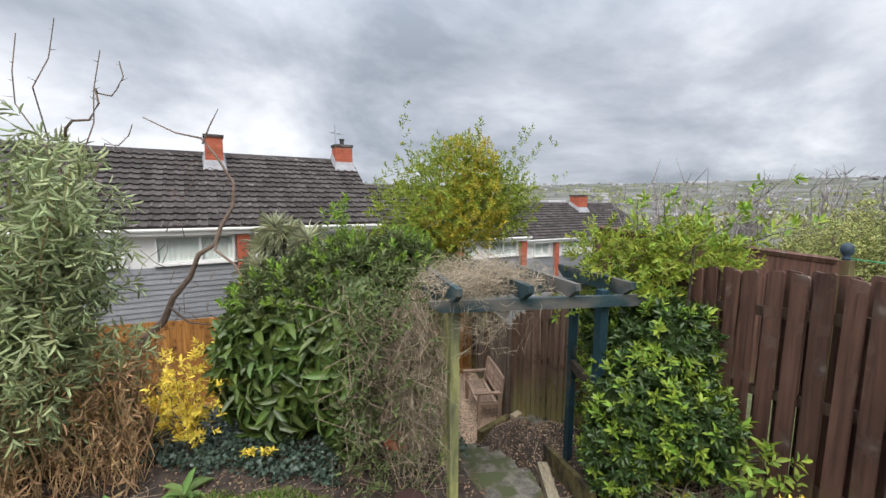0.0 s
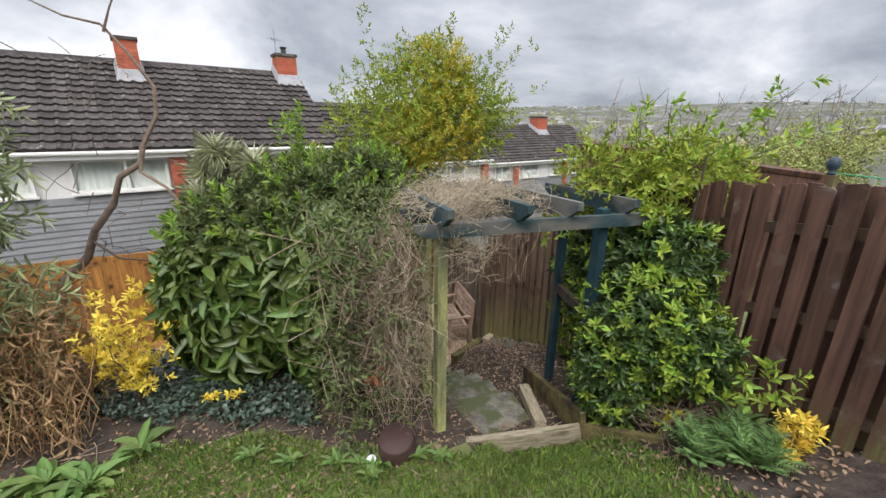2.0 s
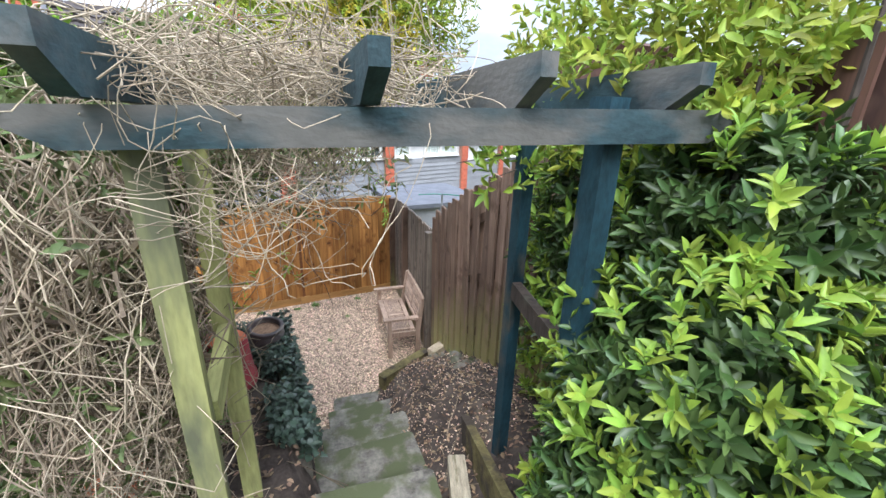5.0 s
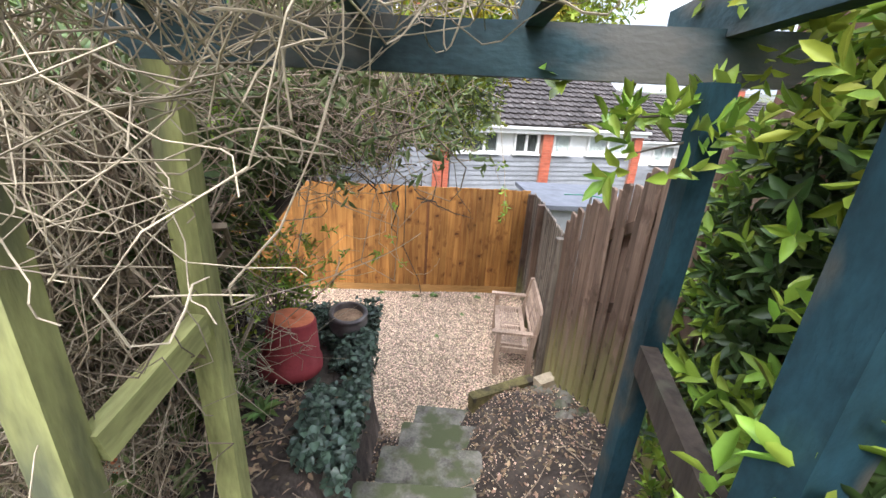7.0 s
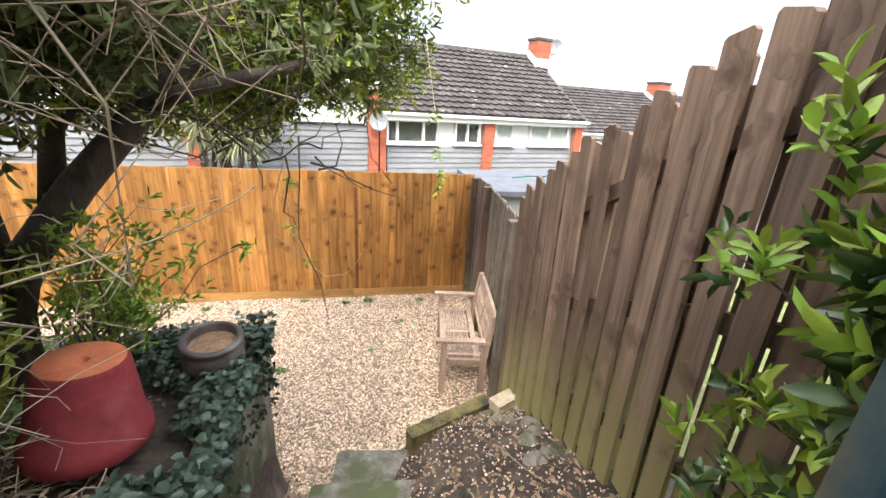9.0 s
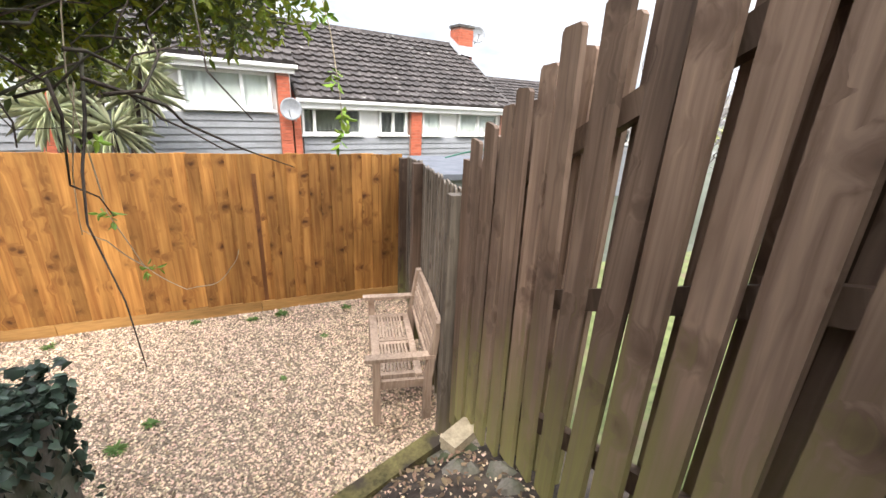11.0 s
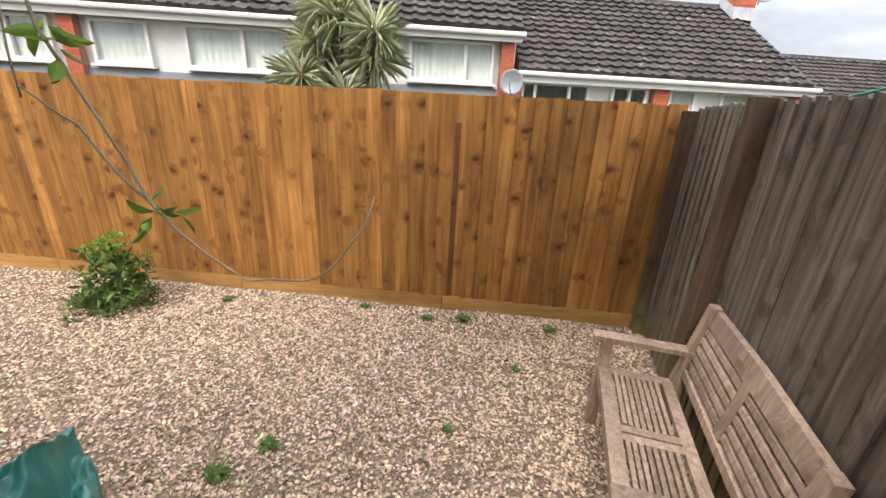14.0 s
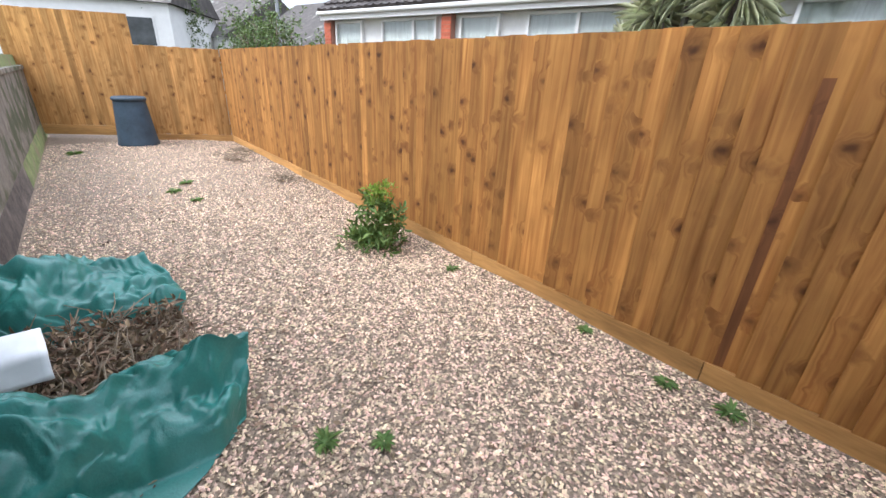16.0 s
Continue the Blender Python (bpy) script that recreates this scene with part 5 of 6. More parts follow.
Q = np.array([(2.06, 5.82, 2.1), (2.05, 5.85, 1.8), (2.14, 5.91, 1.52), (2.97, 5.47, 2.17), (2.96, 5.46, 2.24), (2.94, 5.46, 2.4), (2.92, 5.47, 2.55)])
Q = np.repeat(Q, 2, 0) + rng.normal(0, 0.02, (14, 3))
part("hanging_leaves", shoots_to_leaves("hanging_leaves", Q, rng.normal(0, 1, Q.shape) + [0, 0, -0.3], 5, 0.045, 0.019, 0.05), M_shoot, tr)

# glossy shrub at the side fence
cz = thing("choisya_shrub", "bright green glossy evergreen shrub filling the side of the pergola", "shrub")
BUSH = [(3.03, 2.42, 2.3, 0.42, 0.38, 0.45), (3.05, 2.12, 2.3, 0.26, 0.26, 0.24), (3.2, 2.55, 2.8, 0.28, 0.36, 0.34), (3.32, 3.1, 2.5, 0.24, 0.42, 0.7), (2.76, 2.46, 2.02, 0.22, 0.24, 0.42)]
TOPB = [(3.2, 2.9, 3.25, 0.3, 0.4, 0.32), (3.55, 2.7, 3.45, 0.4, 0.35, 0.22), (3.2, 3.25, 3.4, 0.26, 0.34, 0.36), (3.95, 2.9, 3.35, 0.5, 0.3, 0.3)]
st = Build()
branch_set(st, (3.15, 2.5, 1.5), [(2.8, 2.1, 2.4), (3.2, 1.9, 2.3), (3.2, 2.6, 3.3), (3.1, 3.0, 3.2), (3.3, 2.4, 3.6)], 0.025)
branch_set(st, (3.38, 3.1, 1.3), [(3.3, 3.2, 2.6), (3.42, 3.5, 2.7), (3.35, 3.5, 2.1), (3.2, 3.1, 3.3)], 0.007, r1=0.003)
part("stem_mass", st, M_bark, cz)
Q, A = in_blobs(BUSH, 2300, 0.7, 1.04)
part("leaves", shoots_to_leaves("leaves", Q, A + rng.normal(0, 0.4, Q.shape) + [0, 0, 0.35], 9, 0.07, 0.025, 0.07), M_choisya, cz)
Q, A = in_blobs(BUSH, 560, 0.97, 1.18)
part("bright_foliage", shoots_to_leaves("bright_foliage", Q, A * 0.7 + rng.normal(0, 0.3, Q.shape) + [0, 0, 0.6], 10, 0.072, 0.024, 0.06, (0.45, 1.25)), M_choisya_tip, cz)
Q, A = in_blobs(TOPB, 640, 0.4, 1.15)
part("upper_leaves", shoots_to_leaves("upper_leaves", Q, A + rng.normal(0, 0.5, Q.shape) + [0, 0, 0.5], 9, 0.06, 0.024, 0.1), M_privet, cz)
Q, A = in_blobs(BUSH[:4], 520, 0.2, 0.7)
part("inner_leaves", shoots_to_leaves("inner_leaves", Q, A + rng.normal(0, 0.8, Q.shape), 8, 0.09, 0.035, 0.07), M_choisya, cz)
sp, twigs = [], Build()
SPRAYS = [((3.3, 2.5, 3.5), (4.05, 2.3, 4.1)), ((3.2, 2.9, 3.6), (3.3, 3.0, 3.95)), ((3.05, 1.8, 2.15), (3.2, 1.55, 2.2)), ((3.0, 1.85, 2.25), (3.15, 1.6, 2.4)), ((3.6, 2.5, 3.5), (4.2, 2.2, 3.75)),
          ((3.85, 2.9, 3.35), (3.9, 2.85, 3.9)), ((3.6, 2.9, 3.4), (3.45, 2.85, 3.95)), ((3.95, 2.8, 3.3), (4.5, 2.7, 3.85)),
          ((3.42, 3.5, 2.2), (3.38, 3.92, 2.32)), ((3.42, 3.45, 2.0), (3.36, 3.85, 2.02)), ((3.42, 3.45, 1.7), (3.38, 3.82, 1.8)), ((3.4, 3.4, 2.5), (3.36, 3.8, 2.6)), ((3.4, 3.5, 1.85), (3.36, 3.72, 1.5)), ((3.4, 3.5, 2.1), (3.36, 3.7, 2.45)),
          ((3.4, 3.4, 1.5), (3.34, 3.85, 1.55)), ((3.4, 3.45, 1.4), (3.32, 3.7, 1.3)), ((3.4, 3.4, 2.7), (3.34, 3.7, 2.95)),
          ((2.95, 2.95, 2.2), (2.86, 2.9, 2.62)), ((2.9, 2.7, 2.1), (2.76, 2.74, 2.42)),
          ((3.0, 3.38, 3.02), (2.64, 3.46, 2.95)), ((3.0, 3.34, 2.98), (2.76, 3.32, 2.9))]
for q0, q1 in SPRAYS:
    twigs.tube(wander(q0, q1, 6, 0.02), taper(0.005, 0.002, 6), 5)
    for t in np.linspace(0.1, 1, 9):
        sp.append(np.array(q0) * (1 - t) + np.array(q1) * t + rng.normal(0, 0.03, 3))
sp = np.array(sp)
part("twig_mass", twigs, M_bark, cz)
part("loose_sprays", shoots_to_leaves("loose_sprays", sp, np.tile([0.1, -0.2, 0.8], (len(sp), 1)) + rng.normal(0, 0.5, (len(sp), 3)), 7, 0.075, 0.03, 0.07), M_choisya_tip, cz)
side = sp[72:144:2]
part("side_sprays", shoots_to_leaves("side_sprays", side + rng.normal(0, 0.05, side.shape) + [0.03, 0, 0], rng.normal(0, 0.8, side.shape) + [0, 0.3, 0.2], 7, 0.07, 0.03, 0.07), M_choisya, cz)
Q = np.array([(2.85, 2.0, 1.85), (2.9, 2.05, 1.95), (2.83, 2.0, 1.72), (2.9, 1.85, 1.7)])
part("yellowed_leaves", shoots_to_leaves("yellowed_leaves", np.repeat(Q, 3, 0) + rng.normal(0, 0.05, (12, 3)), rng.normal(0, 1, (12, 3)), 7, 0.06, 0.03, 0.05), M_gold, cz)

# dead vines
dv = thing("dead_vines", "tangle of dry straw-coloured climbing stems over the pergola and hedge", "vine")


def strands(n, starts, ends, r0, amp, sag, pts=9):
    b_ = Build()
    for k in range(n):
        a, c = starts(), ends()
        b_.tube(wander(a, c, pts, amp, rng.random() * sag), taper(r0 * rng.uniform(0.6, 1.3), 0.0012, pts), 4)
    return b_


U = rng.uniform
top = lambda: (U(1.4, 2.4), U(2.85, 3.6), U(3.2, 3.33))
tagged(part("roof_mat", strands(300, top, lambda: (U(1.3, 2.5), U(2.85, 3.65), U(3.2, 3.32)), 0.0019, 0.25, -0.02, 14), M_vine, dv), kind="stuff")
tagged(part("hanging_tangle", strands(75, lambda: (U(1.45, 2.2), U(2.86, 3.02), U(3.12, 3.26)), lambda: (U(1.45, 2.1), U(2.8, 3.05), U(2.7, 3.1)), 0.0016, 0.18, 0.1, 14), M_vine, dv), kind="stuff")
tagged(part("side_curtain", strands(170, lambda: (U(1.22, 1.52), U(2.98, 3.6), U(2.5, 3.2)), lambda: (U(1.1, 1.52), U(2.92, 3.6), U(1.35, 2.4)), 0.0022, 0.3, 0.1, 14), M_vine, dv), kind="stuff")
tagged(part("brown_curtain", strands(130, lambda: (U(1.15, 1.5), U(3.0, 3.6), U(2.4, 3.2)), lambda: (U(1.05, 1.5), U(2.95, 3.6), U(1.35, 2.4)), 0.003, 0.35, 0.1, 12), M_vine_dark, dv), kind="stuff")
tagged(part("dark_tangle", strands(190, lambda: (U(0.75, 1.55), U(3.1, 4.2), U(2.2, 3.2)), lambda: (U(0.75, 1.6), U(3.1, 4.2), U(1.35, 2.9)), 0.005, 0.45, 0.1), M_vine_dark, dv), kind="stuff")
tagged(part("canopy_tangle", strands(130, lambda: (U(1.45, 2.3), U(3.55, 4.6), U(2.8, 3.2)), lambda: (U(1.2, 2.5), U(3.6, 4.8), U(2.68, 3.2)), 0.0028, 0.4, 0.1), M_vine_dark, dv), kind="stuff")
tagged(part("woody_tangle", strands(16, lambda: (U(1.2, 1.5), U(3.1, 3.7), U(2.5, 3.1)), lambda: (U(0.9, 1.5), U(3.1, 4.0), U(1.3, 1.9)), 0.016, 0.4, 0.0), M_vine_dark, dv), kind="stuff")
Q = np.stack([U(0.7, 1.5, 1000), U(2.98, 4.2, 1000), U(1.5, 3.2, 1000)], 1)
part("curled_leaves", shoots_to_leaves("curled_leaves", Q, rng.normal(0, 1, Q.shape), 5, 0.055, 0.02, 0.06), M_olive, dv)
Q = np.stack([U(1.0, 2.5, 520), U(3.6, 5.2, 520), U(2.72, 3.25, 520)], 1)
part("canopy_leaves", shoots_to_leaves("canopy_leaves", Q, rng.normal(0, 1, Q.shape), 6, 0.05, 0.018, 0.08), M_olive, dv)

Q = np.stack([U(0.7, 1.35, 190), U(3.8, 4.7, 190), U(1.45, 2.45, 190)], 1)
part("green_sprays", shoots_to_leaves("green_sprays", Q, rng.normal(0, 0.7, Q.shape) + [0.2, -0.2, 0.4], 6, 0.075, 0.025, 0.08), M_privet, dv)
tagged(part("pale_tangle", strands(46, lambda: (U(0.9, 1.5), U(3.5, 4.2), U(1.8, 2.9)), lambda: (U(1.0, 2.1), U(3.7, 4.6), U(1.6, 2.8)), 0.0022, 0.3, 0.15, 14), M_vine, dv), kind="stuff")

# bamboo-like shrub and reeds
bm_ = thing("bamboo_clump", "tall arching clump with narrow drooping grey-green leaves", "bamboo")
st = Build()
tips = []
for k in range(34):
    r0 = (-1.95 + rng.normal(0, 0.3), 4.3 + rng.normal(0, 0.3), 1.4)
    tp = Vector((-1.62 + rng.normal(0, 0.27), 4.25 + rng.normal(0, 0.35), rng.uniform(2.6, 4.45)))
    w = wander(r0, tp, 9, 0.2)
    st.tube(w, taper(0.009, 0.002, 9), 4)
    for p in w[3:]:
        tips += [p + Vector(rng.normal(0, 0.1, 3)) for _ in range(9)]
part("cane_mass", st, M_dry, bm_)
Q = np.array([tuple(p) for p in tips])
part("leaves", shoots_to_leaves("leaves", Q, rng.normal(0, 0.8, Q.shape) + [0.15, -0.1, -0.5], 8, 0.12, 0.013, 0.1, (0.3, 1.0), 0.35), M_bamboo, bm_)
rd = thing("dry_grass_clump", "dense clump of dry orange-brown reeds and dead stems", "grass clump")
st = Build()
for k in range(420):
    r0 = (rng.uniform(-2.3, -0.9), rng.uniform(3.9, 4.9), 1.44)
    st.tube(wander(r0, (r0[0] + rng.normal(0, 0.18), r0[1] + rng.normal(-0.05, 0.18), rng.uniform(1.8, 2.65)), 6, 0.12), taper(0.005, 0.0015, 6), 3)
part("stem_mass", st, M_dry, rd)
tagged(rd.children[-1], kind="stuff")
Q = np.stack([U(-2.3, -0.95, 900), U(3.9, 4.9, 900), U(1.55, 2.6, 900)], 1)
part("leaves", shoots_to_leaves("leaves", Q, rng.normal(0, 0.7, Q.shape) + [0, 0, -0.4], 5, 0.11, 0.011, 0.08, (0.3, 1.0), 0.3), M_dry, rd)
ro = thing("climbing_rose", "tall bare thorny rose stems rising above the clump", "rose")
st = Build()
for a, c in (((-1.8, 4.4, 1.4), (-1.75, 4.6, 5.3)), ((-1.8, 4.4, 1.4), (-1.45, 4.5, 5.4)), ((-1.7, 4.4, 1.4), (-1.15, 4.5, 5.2)), ((-1.3, 4.42, 3.6), (-0.95, 4.5, 4.6)), ((-1.45, 4.45, 4.2), (-1.0, 4.4, 5.1)), ((-1.6, 4.4, 3.4), (-1.15, 4.45, 4.3)), ((-2.0, 4.5, 3.4), (-2.1, 4.6, 5.3))):
    w = wander(a, c, 14, 0.22)
    st.tube(w, taper(0.013, 0.004, 14), 5)
    for p, q in zip(w[2:-1], w[3:]):
        for f in (0.2, 0.7):
            s_ = p.lerp(q, f)
            st.tube([s_, s_ + Vector((rng.normal(0, 0.03), rng.normal(0, 0.03), 0.012))], [0.004, 0.001], 3)
part("stem_mass", st, M_twig, ro)

# bare tree with twisting limbs
bt = thing("bare_tree", "small leafless tree with a leaning trunk and twisting limbs", "tree")
bt_trunk = Build().tube([(-1.42, 5.0, 1.4), (-1.36, 5.15, 2.0), (-1.28, 5.28, 2.35), (-1.08, 5.35, 2.55), (-0.98, 5.36, 2.8), (-0.78, 5.33, 3.05), (-0.68, 5.3, 3.3), (-0.5, 5.28, 3.42), (-0.44, 5.28, 3.6)], [0.06, 0.055, 0.05, 0.04, 0.033, 0.03, 0.026, 0.026, 0.022], 8)
part("trunk", bt_trunk, M_twig, bt, smooth=True)
st = Build()
st.tube([(-0.44, 5.28, 3.6), (-0.3, 5.28, 3.85), (-0.28, 5.32, 4.1), (-0.45, 5.4, 4.4), (-0.62, 5.5, 4.62), (-0.9, 5.6, 4.68), (-1.24, 5.72, 4.85)], taper(0.024, 0.006, 7), 6)
st.tube([(-0.6, 5.45, 4.55), (-0.52, 5.45, 4.75), (-0.42, 5.45, 4.95)], taper(0.012, 0.004, 3), 6)
st.tube([(-0.46, 5.28, 3.58), (-0.5, 5.25, 3.35), (-0.3, 5.15, 3.2), (-0.2, 5.12, 3.0), (-0.1, 5.1, 2.7)], taper(0.02, 0.01, 5), 6)
st.tube([(-1.0, 5.34, 2.7), (-0.8, 5.2, 2.55), (-0.5, 5.15, 2.5), (-0.25, 5.1, 2.42)], taper(0.014, 0.005, 4), 5)
st.tube([(-1.3, 5.2, 2.2), (-1.6, 5.1, 2.6), (-1.9, 5.0, 2.75)], taper(0.014, 0.005, 3), 5)
for k in range(26):
    s_ = Vector((rng.uniform(-1.2, -0.2), 5.3, rng.uniform(2.5, 4.3)))
    st.tube(wander(s_, s_ + Vector(rng.normal(0, 0.22, 3)), 5, 0.08), taper(0.005, 0.002, 5), 4)
tagged(part("limb_tangle", st, M_twig, bt), kind="stuff")

# yellow shrub
fy = thing("yellow_shrub", "slender shrub with bright yellow leaves beside the hedge", "shrub")
st = Build()
qs = []
for k in range(18):
    c = (-0.62 + rng.normal(0, 0.2), 4.3 + rng.normal(0, 0.12), rng.uniform(1.85, 2.55))
    w = wander((-0.6, 4.4, 1.42), c, 7, 0.1)
    st.tube(w, taper(0.006, 0.002, 7), 4)
    qs += [tuple(p) for p in w[3:]] + [c]
part("stem_mass", st, M_twig, fy)
Q = np.repeat(np.array(qs), 2, 0)
Q = Q + rng.normal(0, 0.04, Q.shape)
part("leaves", shoots_to_leaves("leaves", Q, rng.normal(0, 0.7, Q.shape) + [0, 0, 0.6], 7, 0.06, 0.024, 0.05), M_yellow, fy)
for (x, y) in ((-0.1, 4.05), (0.08, 4.0)):
    p_ = thing("yellow_seedling", "small yellow-leaved shoot above the ivy", "plant", pose(x, y, 1.45), "yellow seedlings")
    part("leaves", shoots_to_leaves("leaves", np.array([(0, 0, 0.08), (0.03, 0, 0.1), (-0.03, 0.02, 0.09)]), np.array([(0, 0, 1.0), (0.4, 0, 1), (-0.4, 0, 1)]), 9, 0.06, 0.028, 0.03, (0.8, 1.4)), M_yellow, p_)
    part("stem", Build().tube([(0, 0, -0.02), (0, 0, 0.1)], 0.004, 4), M_twig, p_)
yb = thing("golden_plant", "small upright plant with bright yellow leaves by the fence", "plant", pose(3.14, 1.46, 1.8))
Q = np.stack([rng.normal(0, 0.035, 52), rng.normal(0, 0.035, 52), U(0.06, 0.38, 52)], 1)
part("leaves", shoots_to_leaves("leaves", Q, Q * [3, 3, 0.5] + rng.normal(0, 0.3, Q.shape) + [0, 0, 0.5], 8, 0.055, 0.02, 0.03, (0.6, 1.4)), M_yellow, yb)
part("stem", Build().tube([(0, 0, -0.05), (0, 0, 0.4)], 0.008, 5), M_twig, yb)


def scatter(n, x0, x1, y0, y1, ok=None):
    pts = []
    while len(pts) < n:
        x, y = U(x0, x1), U(y0, y1)
        if ok is None or ok(x, y):
            pts.append((x, y, height(x, y)))
    return np.array(pts)


# twiggy shrub by the pots
tg = thing("twiggy_shrub", "thin twiggy shrub with sparse green leaves behind the pots", "shrub")
st = Build()
qs = []
for k in range(34):
    c = (1.2 + rng.normal(0, 0.28), 5.2 + rng.normal(0, 0.14), rng.uniform(1.5, 2.1))
    w = wander((1.15 + rng.normal(0, 0.12), 5.15, 1.24), c, 6, 0.12)
    st.tube(w, taper(0.006, 0.002, 6), 4)
    qs += [tuple(p) for p in w[2:]]
part("stem_mass", st, M_twig, tg)
Q = np.array(qs)
Q = np.repeat(Q, 2, 0) + rng.normal(0, 0.03, (2 * len(Q), 3))
part("leaves", shoots_to_leaves("leaves", Q, rng.normal(0, 0.8, Q.shape) + [0, 0, 0.3], 5, 0.06, 0.02, 0.05), M_shoot, tg)

# ivy
iv = thing("ivy", "dark blue-green ivy covering the bed and the wall edge", "ivy", kind="stuff")
P1 = scatter(6500, -2.8, 0.7, 3.0, 5.2, lambda x, y: noise.noise((x * 1.4, y * 1.4, 4)) > -0.28 and y > 3.25 + 0.45 * max(0, 1.2 - x) + 0.2 * noise.noise((x * 3, y * 3, 1)))
P2 = scatter(3000, 1.25, 1.99, 3.7, 5.4, lambda x, y: noise.noise((x * 2.5, y * 2.5, 8)) > -0.3 and x > 1.74 - 0.55 * sm(4.75, 5.2, y))
P2[:, 2] = np.maximum(P2[:, 2], 1.24 + 0.06 * (P2[:, 0] > 1.8))
hang = np.stack([U(1.93, 1.97, 420), 5.42 - U(0, 1, 420) ** 1.6 * 1.5, 1.29 - U(0, 1, 420) ** 3 * 0.4], 1)
hang2 = np.stack([U(1.2, 1.95, 800), U(5.36, 5.46, 800), 1.28 - U(0, 1, 800) ** 2 * 0.7], 1)
P_ = np.concatenate([P1, P2, hang, hang2])
P_[:, 2] += np.concatenate([U(0.0, 0.11, len(P1) + len(P2)), np.zeros(1220)])
Dv = unit(np.concatenate([rng.normal(0, 1, (len(P1) + len(P2), 3)) * [1, 1, 0.3], rng.normal(0, 0.4, (1220, 3)) + [0, 0, -1]]))
Nv = unit(np.concatenate([np.tile([0, 0, 1.0], (len(P1) + len(P2), 1)), np.tile([0.8, 0.4, 0.4], (420, 1)), np.tile([0, 1.0, 0.4], (800, 1))]) + rng.normal(0, 0.4, (len(P_), 3)))
part("leaves", leaves_mesh("leaves", P_, Dv, Nv, U(0.026, 0.055, len(P_)), U(0.026, 0.05, len(P_)), 0.15), M_ivy, iv)

# litter on soil and steps
lt = thing("leaf_litter", "fallen brown leaves and bark chips on the soil and steps", "litter", kind="stuff")
P_ = np.concatenate([scatter(2600, -1.5, 2.0, 2.75, 4.4), scatter(2600, 1.9, 3.55, 2.6, 5.6), scatter(1700, -3, 3.7, 5.5, 8.3), scatter(900, 2.4, 3.45, 1.2, 2.6), scatter(1100, 0.5, 1.62, 3.5, 5.1)])
P_[:, 2] += U(0.01, 0.03, len(P_))
Dv = unit(rng.normal(0, 1, P_.shape) * [1, 1, 0.25])
part("leaves", leaves_mesh("leaves", P_, Dv, unit(rng.normal(0, 0.35, P_.shape) + [0, 0, 1]), U(0.015, 0.05, len(P_)), U(0.008, 0.025, len(P_)), 0.1), M_litter, lt)
ch_ = thing("loose_chippings", "stray pale stone chippings on the soil bank and steps", "chippings", kind="stuff")
b_ = Build()
for p in scatter(2600, 2.0, 3.6, 3.4, 5.6):
    s_ = rng.uniform(0.003, 0.010)
    q = rng.normal(0, 0.25, (4, 3)) + np.array([(1, 0, 0), (-0.5, 0.87, 0), (-0.5, -0.87, 0), (0, 0, 0.8)])
    b_.add([tuple(p + v * s_ + [0, 0, 0.006]) for v in q], [(0, 1, 3), (1, 2, 3), (2, 0, 3), (2, 1, 0)])
part("chips", b_, M_stone, ch_)
tw_ = thing("fallen_twigs", "thin dry twigs lying on the soil and gravel", "twigs", kind="stuff")
st = Build()
for p in np.concatenate([scatter(120, -1.2, 2.2, 2.7, 4.2), scatter(70, 2.6, 3.5, 1.7, 4.5), scatter(50, -2, 3.6, 5.6, 8.2)]):
    a = rng.uniform(0, 6.3)
    l_ = rng.uniform(0.1, 0.4)
    q = Vector(p) + Vector((0, 0, 0.015))
    e = (q.x + l_ * math.cos(a), q.y + l_ * math.sin(a))
    st.tube(wander(q, (e[0], e[1], height(*e) + 0.02), 5, 0.03), taper(0.004, 0.002, 5), 4)
part("twig_mass", st, M_vine_dark, tw_)

# lawn
gr_ = thing("lawn_grass", "short rough green lawn grass", "grass", kind="stuff")
P_ = scatter(64000, -2.6, 2.62, 0.9, 4.1, lambda x, y: y < lawn_edge(x) + 0.12 * noise.noise((x * 4, y * 4, 0)) and noise.noise((x * 1.9, y * 1.9, 2)) > -0.62)
n_ = len(P_)
Dv = unit(rng.normal(0, 0.55, (n_, 3)) + [0, 0, 1])
part("blades", leaves_mesh("blades", P_ - [0, 0, 0.005], Dv, unit(np.cross(Dv, rng.normal(0, 1, (n_, 3)))), U(0.025, 0.075, n_), U(0.003, 0.006, n_), 0.35), M_grass, gr_)


def rosette(name, label, cat, x, y, n_leaf, length, width, material, up=0.5, group=""):
    """A low plant of broad leaves from one foot."""
    p = thing(name, label, cat, pose(x, y, height(x, y), 0, 0, rng.uniform(0, 360)), group)
    az = np.arange(n_leaf) * 2.4
    upv = up + rng.normal(0, 0.2, n_leaf)
    D_ = unit(np.stack([np.cos(az), np.sin(az), upv], 1))
    N_ = unit(np.stack([-np.cos(az) * upv, -np.sin(az) * upv, np.ones(n_leaf)], 1))
    part("leaves", leaves_mesh("leaves", np.zeros((n_leaf, 3)) + [0, 0, 0.01], D_, N_, length * U(0.6, 1.1, n_leaf), width * U(0.8, 1.1, n_leaf), 0.35), material, p)
    return p


